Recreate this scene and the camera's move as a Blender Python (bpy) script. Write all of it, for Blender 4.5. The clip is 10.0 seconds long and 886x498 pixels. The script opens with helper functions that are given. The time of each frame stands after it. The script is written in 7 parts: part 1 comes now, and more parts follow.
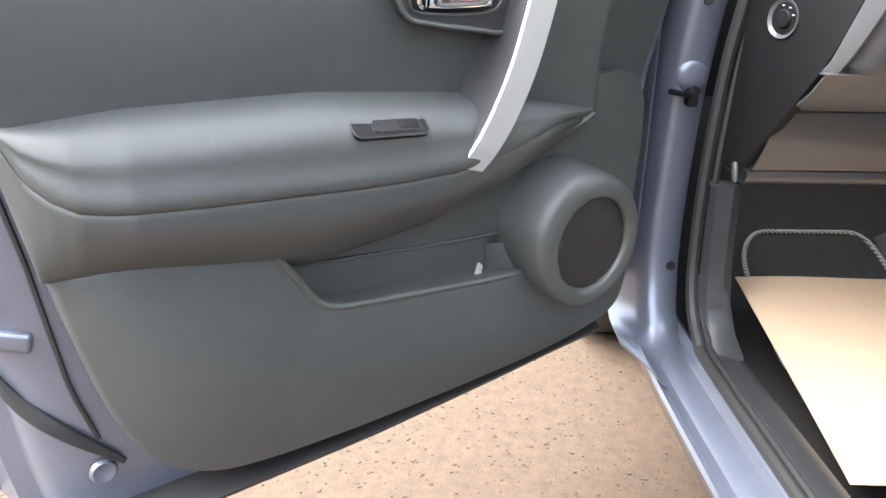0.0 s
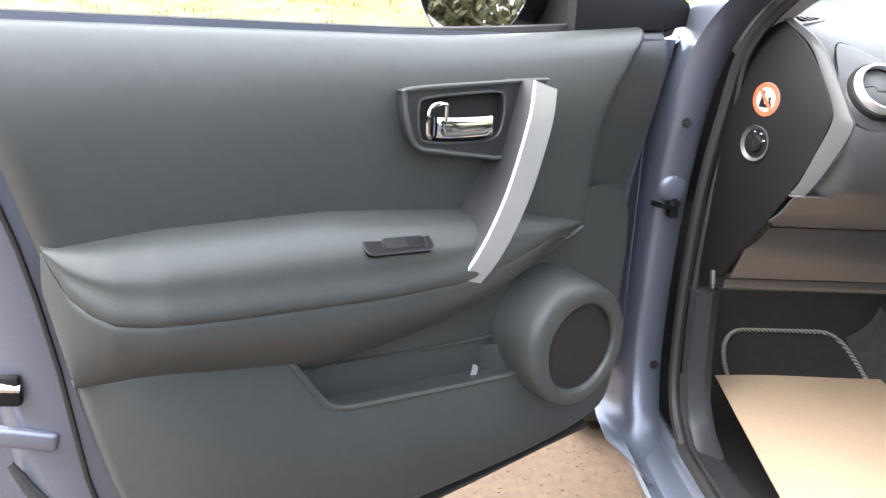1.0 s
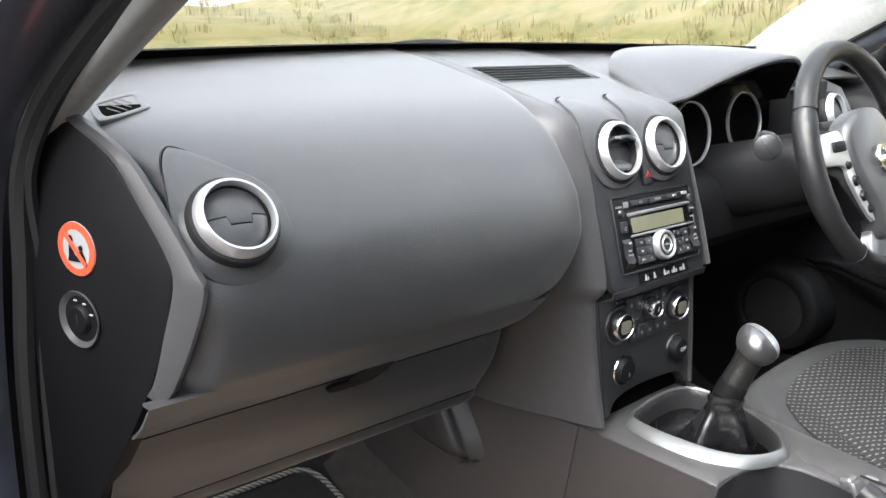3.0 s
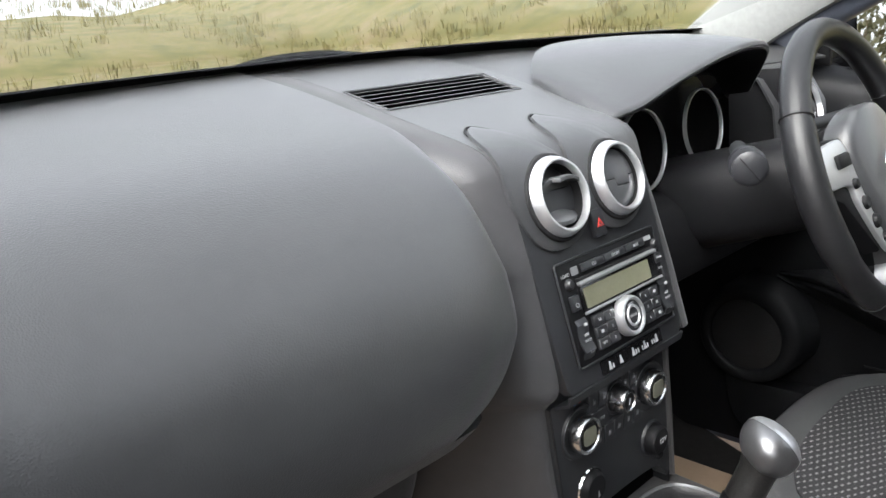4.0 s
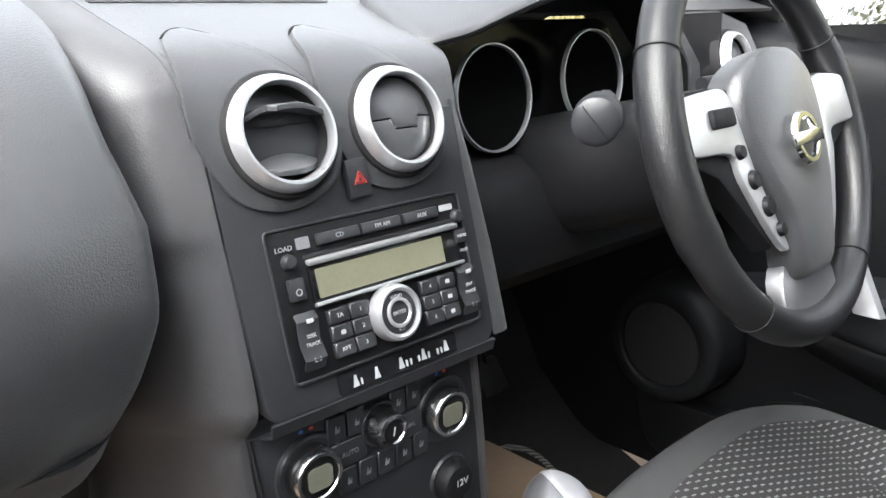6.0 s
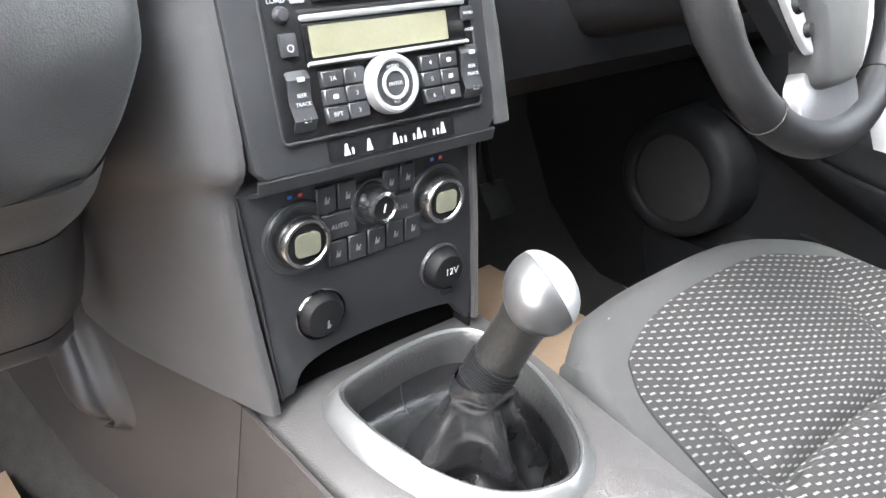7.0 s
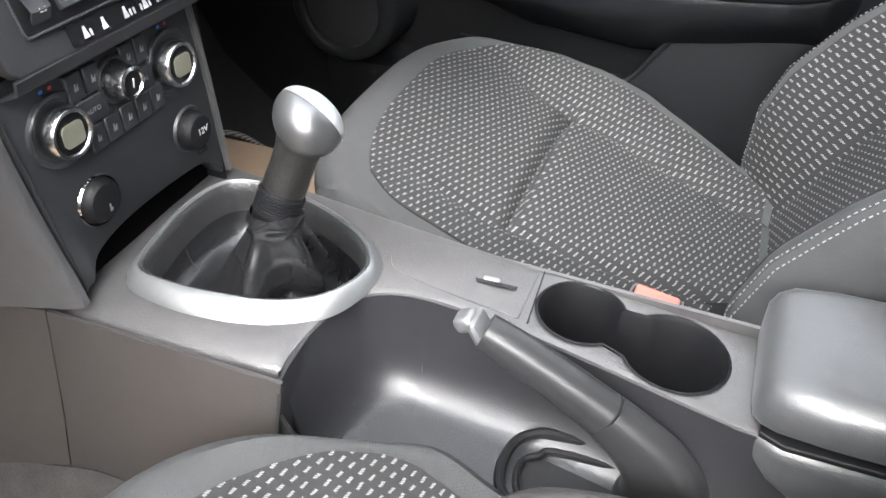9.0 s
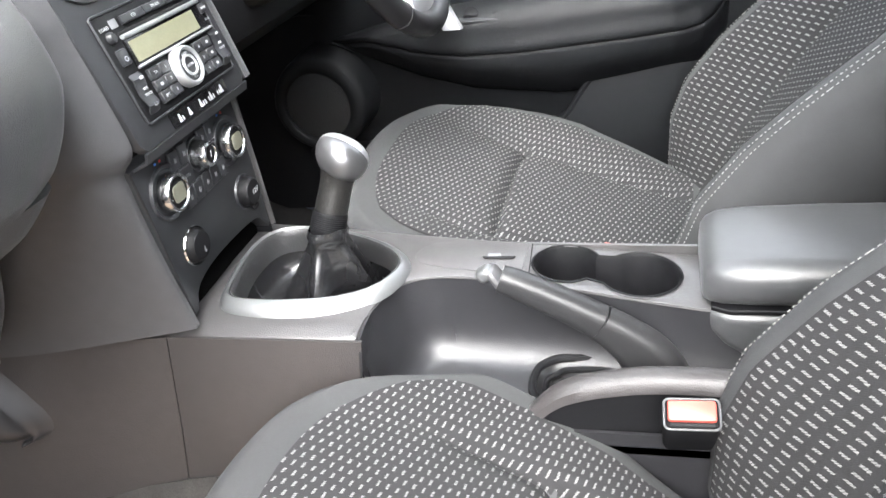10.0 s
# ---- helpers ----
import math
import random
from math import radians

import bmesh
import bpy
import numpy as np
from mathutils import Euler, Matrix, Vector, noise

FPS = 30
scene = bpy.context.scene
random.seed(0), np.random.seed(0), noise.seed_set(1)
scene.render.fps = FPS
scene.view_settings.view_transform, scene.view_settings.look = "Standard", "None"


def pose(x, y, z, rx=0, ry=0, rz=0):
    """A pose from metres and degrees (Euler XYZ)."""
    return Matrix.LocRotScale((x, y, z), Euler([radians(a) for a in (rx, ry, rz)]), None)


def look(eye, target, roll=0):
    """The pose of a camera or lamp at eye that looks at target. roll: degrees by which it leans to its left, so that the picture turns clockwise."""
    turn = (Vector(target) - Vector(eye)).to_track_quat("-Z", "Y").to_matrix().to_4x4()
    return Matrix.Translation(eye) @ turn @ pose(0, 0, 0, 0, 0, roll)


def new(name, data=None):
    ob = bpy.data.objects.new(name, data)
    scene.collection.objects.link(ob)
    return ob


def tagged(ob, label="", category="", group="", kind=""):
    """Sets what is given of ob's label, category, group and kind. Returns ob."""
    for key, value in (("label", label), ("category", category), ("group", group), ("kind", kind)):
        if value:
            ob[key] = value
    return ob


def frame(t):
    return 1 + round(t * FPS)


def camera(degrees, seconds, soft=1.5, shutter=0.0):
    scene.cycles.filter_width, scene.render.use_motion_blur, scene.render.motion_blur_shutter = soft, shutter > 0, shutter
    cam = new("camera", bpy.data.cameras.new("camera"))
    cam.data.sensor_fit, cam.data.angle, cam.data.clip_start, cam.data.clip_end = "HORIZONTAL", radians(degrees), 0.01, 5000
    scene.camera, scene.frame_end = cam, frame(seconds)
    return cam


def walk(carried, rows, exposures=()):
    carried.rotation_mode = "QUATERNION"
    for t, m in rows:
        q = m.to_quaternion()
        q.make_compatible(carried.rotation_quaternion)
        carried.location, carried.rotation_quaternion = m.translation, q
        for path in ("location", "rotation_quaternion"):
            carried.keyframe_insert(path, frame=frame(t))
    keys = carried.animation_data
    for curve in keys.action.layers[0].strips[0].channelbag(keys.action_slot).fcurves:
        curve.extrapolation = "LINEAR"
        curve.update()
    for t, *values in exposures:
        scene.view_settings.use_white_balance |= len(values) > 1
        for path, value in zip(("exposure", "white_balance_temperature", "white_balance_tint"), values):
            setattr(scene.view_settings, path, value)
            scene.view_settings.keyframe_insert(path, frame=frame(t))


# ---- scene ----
# ---------------------------------------------------------------- camera
cam = camera(59.3, 10.0)
PATH = [
    (0, (-1.305, -1.083, 1.028), (-1.235, 0.778, 0.299), 1.2),
    (0.5, (-1.286, -1.132, 1.067), (-1.304, 0.774, 0.46), 3.3),
    (1, (-1.332, -1.139, 1.095), (-1.223, 0.78, 0.545), 2.7),
    (1.5, (-1.329, -1.076, 1.136), (-0.764, 0.77, 0.613), 2.0),
    (2, (-1.214, -0.961, 1.134), (-0.367, 0.786, 0.650), 1.4),
    (2.5, (-1.064, -0.838, 1.141), (-0.097, 0.844, 0.655), 1.6),
    (3, (-0.936, -0.691, 1.168), (0.273, 0.834, 0.707), -1.4),
    (3.2, (-0.91, -0.646, 1.192), (0.393, 0.797, 0.724), -2.1),
    (4.3, (-0.574, -0.422, 1.205), (0.747, 0.993, 0.702), -6.2),
    (4.5, (-0.523, -0.41, 1.21), (0.814, 0.978, 0.679), -5.4),
    (5, (-0.422, -0.409, 1.197), (0.952, 0.932, 0.644), -3.6),
    (5.2, (-0.385, -0.416, 1.182), (0.982, 0.946, 0.662), -3.5),
    (6.3, (-0.33, -0.476, 1.088), (0.902, 0.977, 0.478), -1.6),
    (6.5, (-0.321, -0.481, 1.076), (0.869, 0.962, 0.368), -0.9),
    (7, (-0.33, -0.482, 1.051), (0.833, 0.881, 0.162), 1.5),
    (7.5, (-0.338, -0.483, 1.036), (0.813, 0.777, -0.006), 3.0),
    (8, (-0.336, -0.492, 1.036), (0.824, 0.618, -0.156), 5.3),
    (8.5, (-0.369, -0.491, 1.054), (0.95, 0.384, -0.169), 5.3),
    (9, (-0.454, -0.477, 1.08), (1.027, 0.116, -0.125), -0.3),
    (9.5, (-0.618, -0.475, 1.103), (0.962, 0.032, -0.013), -5.3),
    (10, (-0.715, -0.509, 1.102), (0.941, 0.036, 0.123), -9.7),
]
EXPOSURES = [(0, 2.95), (0.5, 3.05), (1, 2.75), (2, 2.1), (2.5, 1.95), (3.2, 1.7), (4.3, 1.22), (5.2, 1.5), (6.3, 2.15), (7, 3.0), (7.5, 3.05), (8.3, 2.40), (9, 2.42), (10, 2.65)]
walk(cam, [(t, look(eye, target, roll)) for t, eye, target, roll in PATH], EXPOSURES)

# ---------------------------------------------------------------- light: bright overcast day
world = bpy.data.worlds.new("overcast_sky")
scene.world = world
world.use_nodes = True
wn, wl = world.node_tree.nodes, world.node_tree.links
sky = wn.new("ShaderNodeTexSky")
sky.sky_type = "NISHITA"
sky.sun_disc = False
sky.sun_elevation = radians(48)
sky.sun_rotation = radians(-99)
sky.air_density, sky.dust_density, sky.ozone_density = 1.0, 4.0, 1.0
cloud = wn.new("ShaderNodeMixRGB")
cloud.inputs[0].default_value = 0.72
cloud.inputs[2].default_value = (7.4, 7.65, 8.1, 1)
wl.new(sky.outputs[0], cloud.inputs[1])
wl.new(cloud.outputs[0], wn["Background"].inputs[0])
wn["Background"].inputs[1].default_value = 0.125

sun = new("sun", bpy.data.lights.new("sun", "SUN"))
sun.data.energy, sun.data.angle, sun.data.color = 2.6, radians(55), (1.0, 0.99, 0.985)
sun.matrix_world = look((-6, -1.0, 6.8), (0, 0, 0))

# ---------------------------------------------------------------- materials
def material(name, color, rough=0.5, metal=0.0, vary=0.12, scale=14.0, grain=0.0, grain_scale=900.0, coat=0.0, spec=0.5, bump="noise", rough_vary=0.06, sheen=0.0):
    """A surface with two scales of colour change, uneven gloss and a fine relief."""
    m = bpy.data.materials.new(name)
    m.use_nodes = True
    n, l = m.node_tree.nodes, m.node_tree.links
    b = n["Principled BSDF"]
    co = n.new("ShaderNodeTexCoord")
    big, small = n.new("ShaderNodeTexNoise"), n.new("ShaderNodeTexNoise")
    big.inputs["Scale"].default_value, big.inputs["Detail"].default_value = scale, 4
    small.inputs["Scale"].default_value, small.inputs["Detail"].default_value = scale * 12, 3
    add = n.new("ShaderNodeMath")
    add.operation = "ADD"
    ramp = n.new("ShaderNodeMapRange")
    ramp.inputs["From Min"].default_value, ramp.inputs["From Max"].default_value = 0.55, 1.45
    ramp.inputs["To Min"].default_value, ramp.inputs["To Max"].default_value = 1 - vary, 1 + vary
    tint = n.new("ShaderNodeMixRGB")
    tint.blend_type = "MULTIPLY"
    tint.inputs[0].default_value = 1
    tint.inputs[1].default_value = (*color[:3], 1)
    gloss = n.new("ShaderNodeMapRange")
    gloss.inputs["To Min"].default_value, gloss.inputs["To Max"].default_value = max(0.02, rough - rough_vary), min(1, rough + rough_vary)
    for t in (big, small):
        l.new(co.outputs["Object"], t.inputs["Vector"])
    l.new(big.outputs["Fac"], add.inputs[0])
    l.new(small.outputs["Fac"], add.inputs[1])
    l.new(add.outputs[0], ramp.inputs["Value"])
    l.new(ramp.outputs[0], tint.inputs[2])
    l.new(tint.outputs[0], b.inputs["Base Color"])
    l.new(big.outputs["Fac"], gloss.inputs["Value"])
    l.new(gloss.outputs[0], b.inputs["Roughness"])
    b.inputs["Metallic"].default_value = metal
    b.inputs["Coat Weight"].default_value = coat
    b.inputs["Coat Roughness"].default_value = 0.08
    b.inputs["Specular IOR Level"].default_value = spec
    b.inputs["Sheen Weight"].default_value = sheen
    b.inputs["Sheen Roughness"].default_value = 0.45
    if grain:
        if bump == "cells":
            g = n.new("ShaderNodeTexVoronoi")
            out = g.outputs["Distance"]
        else:
            g = n.new("ShaderNodeTexNoise")
            g.inputs["Detail"].default_value = 2
            out = g.outputs["Fac"]
        g.inputs["Scale"].default_value = grain_scale
        l.new(co.outputs["Object"], g.inputs["Vector"])
        bp = n.new("ShaderNodeBump")
        bp.inputs["Strength"].default_value = grain
        bp.inputs["Distance"].default_value = 0.0006
        l.new(out, bp.inputs["Height"])
        l.new(bp.outputs[0], b.inputs["Normal"])
    return m


DASH = material("soft_dash_plastic", (0.037, 0.038, 0.0405), 0.33, spec=0.85, sheen=0.10, grain=0.35, grain_scale=700, bump="cells", scale=5)
DOOR_TRIM = material("door_trim_plastic", (0.046, 0.0510, 0.0508), 0.42, spec=0.6, grain=0.25, grain_scale=800, bump="cells", scale=5)
# DOOR_TRIM darkened: the shade on the driver's side is in this colour.
DOOR_SHADED = material("shaded_door_plastic", (0.0065, 0.007, 0.008), 0.52, spec=0.2, grain=0.3, grain_scale=650, bump="cells", scale=5)
CONSOLE = material("console_plastic", (0.060, 0.0575, 0.058), 0.36, spec=0.8, sheen=0.05, grain=0.4, grain_scale=600, bump="cells", scale=6)
# DASH in a paler tone: light on the stack side is in the colour.
DASH_LIGHTENED = material("lightened_dash_plastic", (0.052, 0.0515, 0.0545), 0.50, spec=0.5, sheen=0.10, grain=0.22, grain_scale=700, bump="cells", scale=5)
# CONSOLE again, darkened: the shade on its sides is in the colour.
CONSOLE_SHADED = material("shaded_console_plastic", (0.040, 0.0365, 0.0365), 0.44, spec=0.6, grain=0.4, grain_scale=600, bump="cells", scale=6)
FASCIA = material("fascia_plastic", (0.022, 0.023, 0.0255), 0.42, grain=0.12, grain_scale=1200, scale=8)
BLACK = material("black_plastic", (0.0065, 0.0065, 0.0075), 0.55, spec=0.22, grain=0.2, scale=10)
GLOSS_BLACK = material("gloss_black_plastic", (0.008, 0.008, 0.009), 0.18, scale=10)
RUBBER = material("black_rubber", (0.016, 0.016, 0.017), 0.62, grain=0.3, scale=25)
GREY_BUTTON = material("grey_button_plastic", (0.022, 0.023, 0.026), 0.4, scale=30)
SILVER = material("silver_painted_trim", (0.66, 0.67, 0.69), 0.38, 0.85, vary=0.05, scale=20)
KNOB_METAL = material("polished_knob_metal", (0.56, 0.57, 0.58), 0.20, 1.0, vary=0.05, scale=30)
CHROME = material("chrome", (0.80, 0.81, 0.82), 0.10, 1.0, vary=0.03, scale=30, rough_vary=0.04)
PAINT = material("blue_grey_metallic_paint", (0.155, 0.172, 0.222), 0.34, 0.55, vary=0.08, scale=18, coat=0.5)
LEATHER = material("black_leather", (0.026, 0.026, 0.027), 0.40, grain=0.55, grain_scale=420, bump="cells", scale=12)
WHEEL_LEATHER = material("worn_black_leather", (0.011, 0.011, 0.012), 0.36, grain=0.22, grain_scale=800, bump="cells", scale=12)
SURROUND = material("satin_silver_surround", (0.25, 0.255, 0.26), 0.38, 0.75, vary=0.05, scale=20)
# Matt near-black for shade painted into ducts, recess, cup floor and dials.
UNLIT_BLACK = material("painted_unlit_black", (0.004, 0.004, 0.004), 1.0, spec=0.0)
PULL_SILVER = material("satin_silver_pull", (0.50, 0.505, 0.51), 0.40, 0.6, vary=0.05, scale=20)
WELL_PLASTIC = material("smooth_dark_well", (0.018, 0.018, 0.020), 0.36, spec=0.7, grain=0.15, grain_scale=600, bump="cells", scale=6)
VENT_BLADE = material("vent_blade_plastic", (0.062, 0.064, 0.068), 0.38, scale=30)
PALE_TRIM = material("pale_grey_pillar_trim", (0.31, 0.32, 0.31), 0.75, grain=0.3, scale=9)
# Paler copy of CARPET: light on the tunnel is put into the colour.
TUNNEL_CARPET = material("lit_grey_carpet", (0.036, 0.034, 0.032), 0.95, vary=0.55, scale=45, grain=1.0, grain_scale=380)
CARPET = material("black_carpet", (0.018, 0.017, 0.017), 0.95, vary=0.5, scale=60, grain=1.0, grain_scale=420)
PAPER = material("brown_kraft_paper", (0.365, 0.264, 0.182), 0.74, vary=0.07, scale=7, grain=0.15, grain_scale=240)
# Near-black paints the shade inside holes and recesses; also real joint lines.
DARK_HOLE = material("dark_recess", (0.006, 0.006, 0.007), 0.8, scale=20)
KNOB_LCD = material("dull_olive_lcd", (0.13, 0.13, 0.10), 0.25, vary=0.08, scale=30)
LCD = material("olive_lcd", (0.155, 0.155, 0.108), 0.22, vary=0.08, scale=30)
WHITE_INK = material("white_print", (0.34, 0.35, 0.36), 0.6, vary=0.06, scale=50)
RED_INK = material("red_print", (0.55, 0.04, 0.03), 0.5, scale=50)
BLUE_INK = material("blue_print", (0.03, 0.15, 0.55), 0.5, scale=50)
ORANGE = material("orange_red_sticker", (0.72, 0.10, 0.045), 0.45, vary=0.06, scale=40)
RED_PLASTIC = material("red_buckle_plastic", (0.62, 0.11, 0.085), 0.38, vary=0.08, scale=40)
THREAD = material("grey_stitching", (0.26, 0.26, 0.25), 0.8, scale=200)
SEAT_PLAIN = material("dark_seat_cloth", (0.041, 0.042, 0.043), 0.85, vary=0.15, scale=90, grain=0.8, grain_scale=900)
MIRROR = material("mirror_glass", (0.9, 0.91, 0.91), 0.012, 1.0, vary=0.0, scale=5, rough_vary=0.0)


def glass_material():
    m = bpy.data.materials.new("clear_glass")
    m.use_nodes = True
    b = m.node_tree.nodes["Principled BSDF"]
    b.inputs["Base Color"].default_value = (0.97, 0.99, 0.98, 1)
    b.inputs["Roughness"].default_value = 0.0
    b.inputs["Transmission Weight"].default_value = 1.0
    b.inputs["IOR"].default_value = 1.15
    return m


GLASS = glass_material()
# Dark tint added to dim light from the unseen rear of the cabin.
DIMMING_GLASS = glass_material()
DIMMING_GLASS.name = "rear_dimming_glass"
DIMMING_GLASS.node_tree.nodes["Principled BSDF"].inputs["Base Color"].default_value = (0.22, 0.23, 0.23, 1)


def dash_cloth():
    """Charcoal weave with staggered rows of short pale dashes, in metres of the seat's own surface map."""
    m = material("charcoal_cloth_with_pale_dashes", (0.0165, 0.016, 0.017), 0.88, vary=0.25, scale=120, grain=0.9, grain_scale=1000)
    n, l = m.node_tree.nodes, m.node_tree.links
    b = n["Principled BSDF"]
    uv = n.new("ShaderNodeUVMap")
    uv.uv_map = "cloth"
    sep = n.new("ShaderNodeSeparateXYZ")
    l.new(uv.outputs[0], sep.inputs[0])

    def op(kind, a, c=None, d=None):
        x = n.new("ShaderNodeMath")
        x.operation = kind
        for i, v in enumerate((a, c, d)):
            if v is None:
                continue
            if isinstance(v, (int, float)):
                x.inputs[i].default_value = v
            else:
                l.new(v, x.inputs[i])
        return x.outputs[0]

    wob = n.new("ShaderNodeTexNoise")
    wob.inputs["Scale"].default_value = 130
    l.new(uv.outputs[0], wob.inputs["Vector"])
    jit = op("MULTIPLY", op("SUBTRACT", wob.outputs["Fac"], 0.5), 0.5)
    v = op("ADD", op("DIVIDE", sep.outputs["X"], 0.0110), op("MULTIPLY", jit, 0.5))
    row = op("FLOOR", v)
    fv = op("SUBTRACT", op("SUBTRACT", v, row), 0.5)
    u = op("ADD", op("ADD", op("DIVIDE", sep.outputs["Y"], 0.0106), op("MULTIPLY", row, 0.5)), op("MULTIPLY", jit, 0.4))
    fu = op("ADD", op("SUBTRACT", op("FRACT", u), 0.5), op("MULTIPLY", fv, 0.22))
    strand = op("SUBTRACT", op("FRACT", op("ADD", op("ADD", op("MULTIPLY", fv, 5.2), op("MULTIPLY", fu, 3.0)), 0.5)), 0.5)
    wide = op("SUBTRACT", 0.165, op("MULTIPLY", op("ABSOLUTE", strand), 0.16))
    inside = op("MULTIPLY", op("MULTIPLY", op("LESS_THAN", op("ABSOLUTE", fu), wide), op("LESS_THAN", op("ABSOLUTE", fv), 0.285)), op("LESS_THAN", op("ABSOLUTE", strand), 0.42))
    fleck = n.new("ShaderNodeTexNoise")
    fleck.inputs["Scale"].default_value = 900
    l.new(uv.outputs[0], fleck.inputs["Vector"])
    mask = op("MULTIPLY", inside, op("ADD", 0.45, op("MULTIPLY", fleck.outputs["Fac"], 0.9)))
    mix = n.new("ShaderNodeMixRGB")
    old = b.inputs["Base Color"].links[0].from_socket
    l.new(old, mix.inputs[1])
    mix.inputs[2].default_value = (0.185, 0.183, 0.180, 1)
    l.new(mask, mix.inputs[0])
    l.new(mix.outputs[0], b.inputs["Base Color"])
    return m


CLOTH = dash_cloth()

# ---------------------------------------------------------------- mesh helpers
def thing(name, m=None, label="", category="", group="", kind=""):
    ob = new(name)
    ob.empty_display_size = 0.05
    ob.matrix_world = m if m is not None else Matrix.Identity(4)
    return tagged(ob, label, category, group, kind)


def part(name, bm, mat, parent=None, label="", smooth=40, m=None):
    me = bpy.data.meshes.new(name)
    bmesh.ops.recalc_face_normals(bm, faces=bm.faces)
    bm.to_mesh(me)
    bm.free()
    if smooth:
        me.shade_smooth()
        me.set_sharp_from_angle(angle=radians(smooth))
    me.materials.append(mat)
    ob = new(name, me)
    if m is not None:
        ob.matrix_basis = m
    if parent is not None:
        ob.parent = parent
    if label:
        ob["label"] = label
    return ob


def curve_points(pts, per=8, closed=False):
    """A smooth run through the points (Catmull-Rom), in any number of dimensions."""
    pts = [np.array(p, float) for p in pts]
    n, out = len(pts), []
    for i in range(n if closed else n - 1):
        if closed:
            a, b, c, d = (pts[(i + k - 1) % n] for k in range(4))
        else:
            b, c = pts[i], pts[i + 1]
            a = pts[i - 1] if i else 2 * b - c
            d = pts[i + 2] if i + 2 < n else 2 * c - b
        for k in range(per):
            t = k / per
            out.append(0.5 * (2 * b + (c - a) * t + (2 * a - 5 * b + 4 * c - d) * t * t + (3 * b - a - 3 * c + d) * t ** 3))
    if not closed:
        out.append(pts[-1])
    return out


def thicken(bm, thick):
    """Give an open surface a back, set off along its normals, and a rim."""
    bmesh.ops.recalc_face_normals(bm, faces=bm.faces)
    bm.normal_update()
    rim = [e for e in bm.edges if e.is_boundary]
    old = list(bm.faces)
    off = {v: bm.verts.new(v.co - v.normal * thick) for v in list(bm.verts)}
    uv = bm.loops.layers.uv.active
    for f in old:
        g = bm.faces.new([off[v] for v in reversed(f.verts)])
        if uv:
            for a, b in zip(g.loops, reversed(list(f.loops))):
                a[uv].uv = b[uv].uv
    for e in rim:
        a, b = e.verts
        bm.faces.new((a, b, off[b], off[a]))


def sheet(rows, close_u=False, close_v=False, thick=0.0, uv=None):
    """A surface through rows of points; thick gives it depth; uv(i, j) maps cloth in metres."""
    bm = bmesh.new()
    vs = [[bm.verts.new(tuple(p)) for p in r] for r in rows]
    nr, nc = len(vs), len(vs[0])
    lay = bm.loops.layers.uv.new("cloth") if uv else None
    for i in range(nr if close_u else nr - 1):
        for j in range(nc if close_v else nc - 1):
            q = [(i, j), (i, j + 1), (i + 1, j + 1), (i + 1, j)]
            try:
                f = bm.faces.new([vs[a % nr][b % nc] for a, b in q])
            except ValueError:
                continue
            if lay:
                for lp, (a, b) in zip(f.loops, q):
                    lp[lay].uv = uv(a, b)
    bmesh.ops.remove_doubles(bm, verts=bm.verts, dist=1e-6)
    if thick:
        thicken(bm, thick)
    return bm


def moved(bm, m):
    bmesh.ops.transform(bm, matrix=m, verts=bm.verts)
    return bm


def joined(*bms):
    out = bmesh.new()
    for b in bms:
        me = bpy.data.meshes.new("tmp")
        b.to_mesh(me)
        b.free()
        out.from_mesh(me)
        bpy.data.meshes.remove(me)
    return out


def rbox(sx, sy, sz, r=0.004, seg=2, m=None):
    """A box with rounded edges, about its middle."""
    bm = bmesh.new()
    bmesh.ops.create_cube(bm, size=1)
    bmesh.ops.scale(bm, vec=(sx, sy, sz), verts=bm.verts)
    r = min(r, 0.49 * min(sx, sy, sz))
    bmesh.ops.bevel(bm, geom=bm.edges, offset=r, segments=seg, profile=0.5, affect="EDGES")
    return moved(bm, m) if m is not None else bm


def lathe(profile, n=32, m=None):
    """Turned round local z: profile of (radius, height); a zero radius closes it."""
    rows = [[(r * math.cos(2 * math.pi * k / n), r * math.sin(2 * math.pi * k / n), h) for k in range(n)] for r, h in profile]
    bm = sheet(rows, close_v=True)
    return moved(bm, m) if m is not None else bm


def tube(pts, r, n=10, closed=False, caps=True):
    """A round bar along points; r is a number or one for each point."""
    pts = [Vector(p) for p in pts]
    N = len(pts)
    rows, up = [], None
    for i, p in enumerate(pts):
        a = pts[(i - 1) % N] if closed or i else p
        b = pts[(i + 1) % N] if closed or i < N - 1 else p
        t = (b - a).normalized()
        if up is None:
            up = t.orthogonal().normalized()
        up = (up - t * up.dot(t)).normalized()
        side = t.cross(up)
        rad = r[i] if isinstance(r, (list, tuple)) else r
        rows.append([p + (up * math.cos(2 * math.pi * k / n) + side * math.sin(2 * math.pi * k / n)) * rad for k in range(n)])
    bm = sheet(rows, close_u=closed, close_v=True)
    if caps and not closed:
        bm.verts.ensure_lookup_table()
        bmesh.ops.holes_fill(bm, edges=[e for e in bm.edges if e.is_boundary])
    return bm


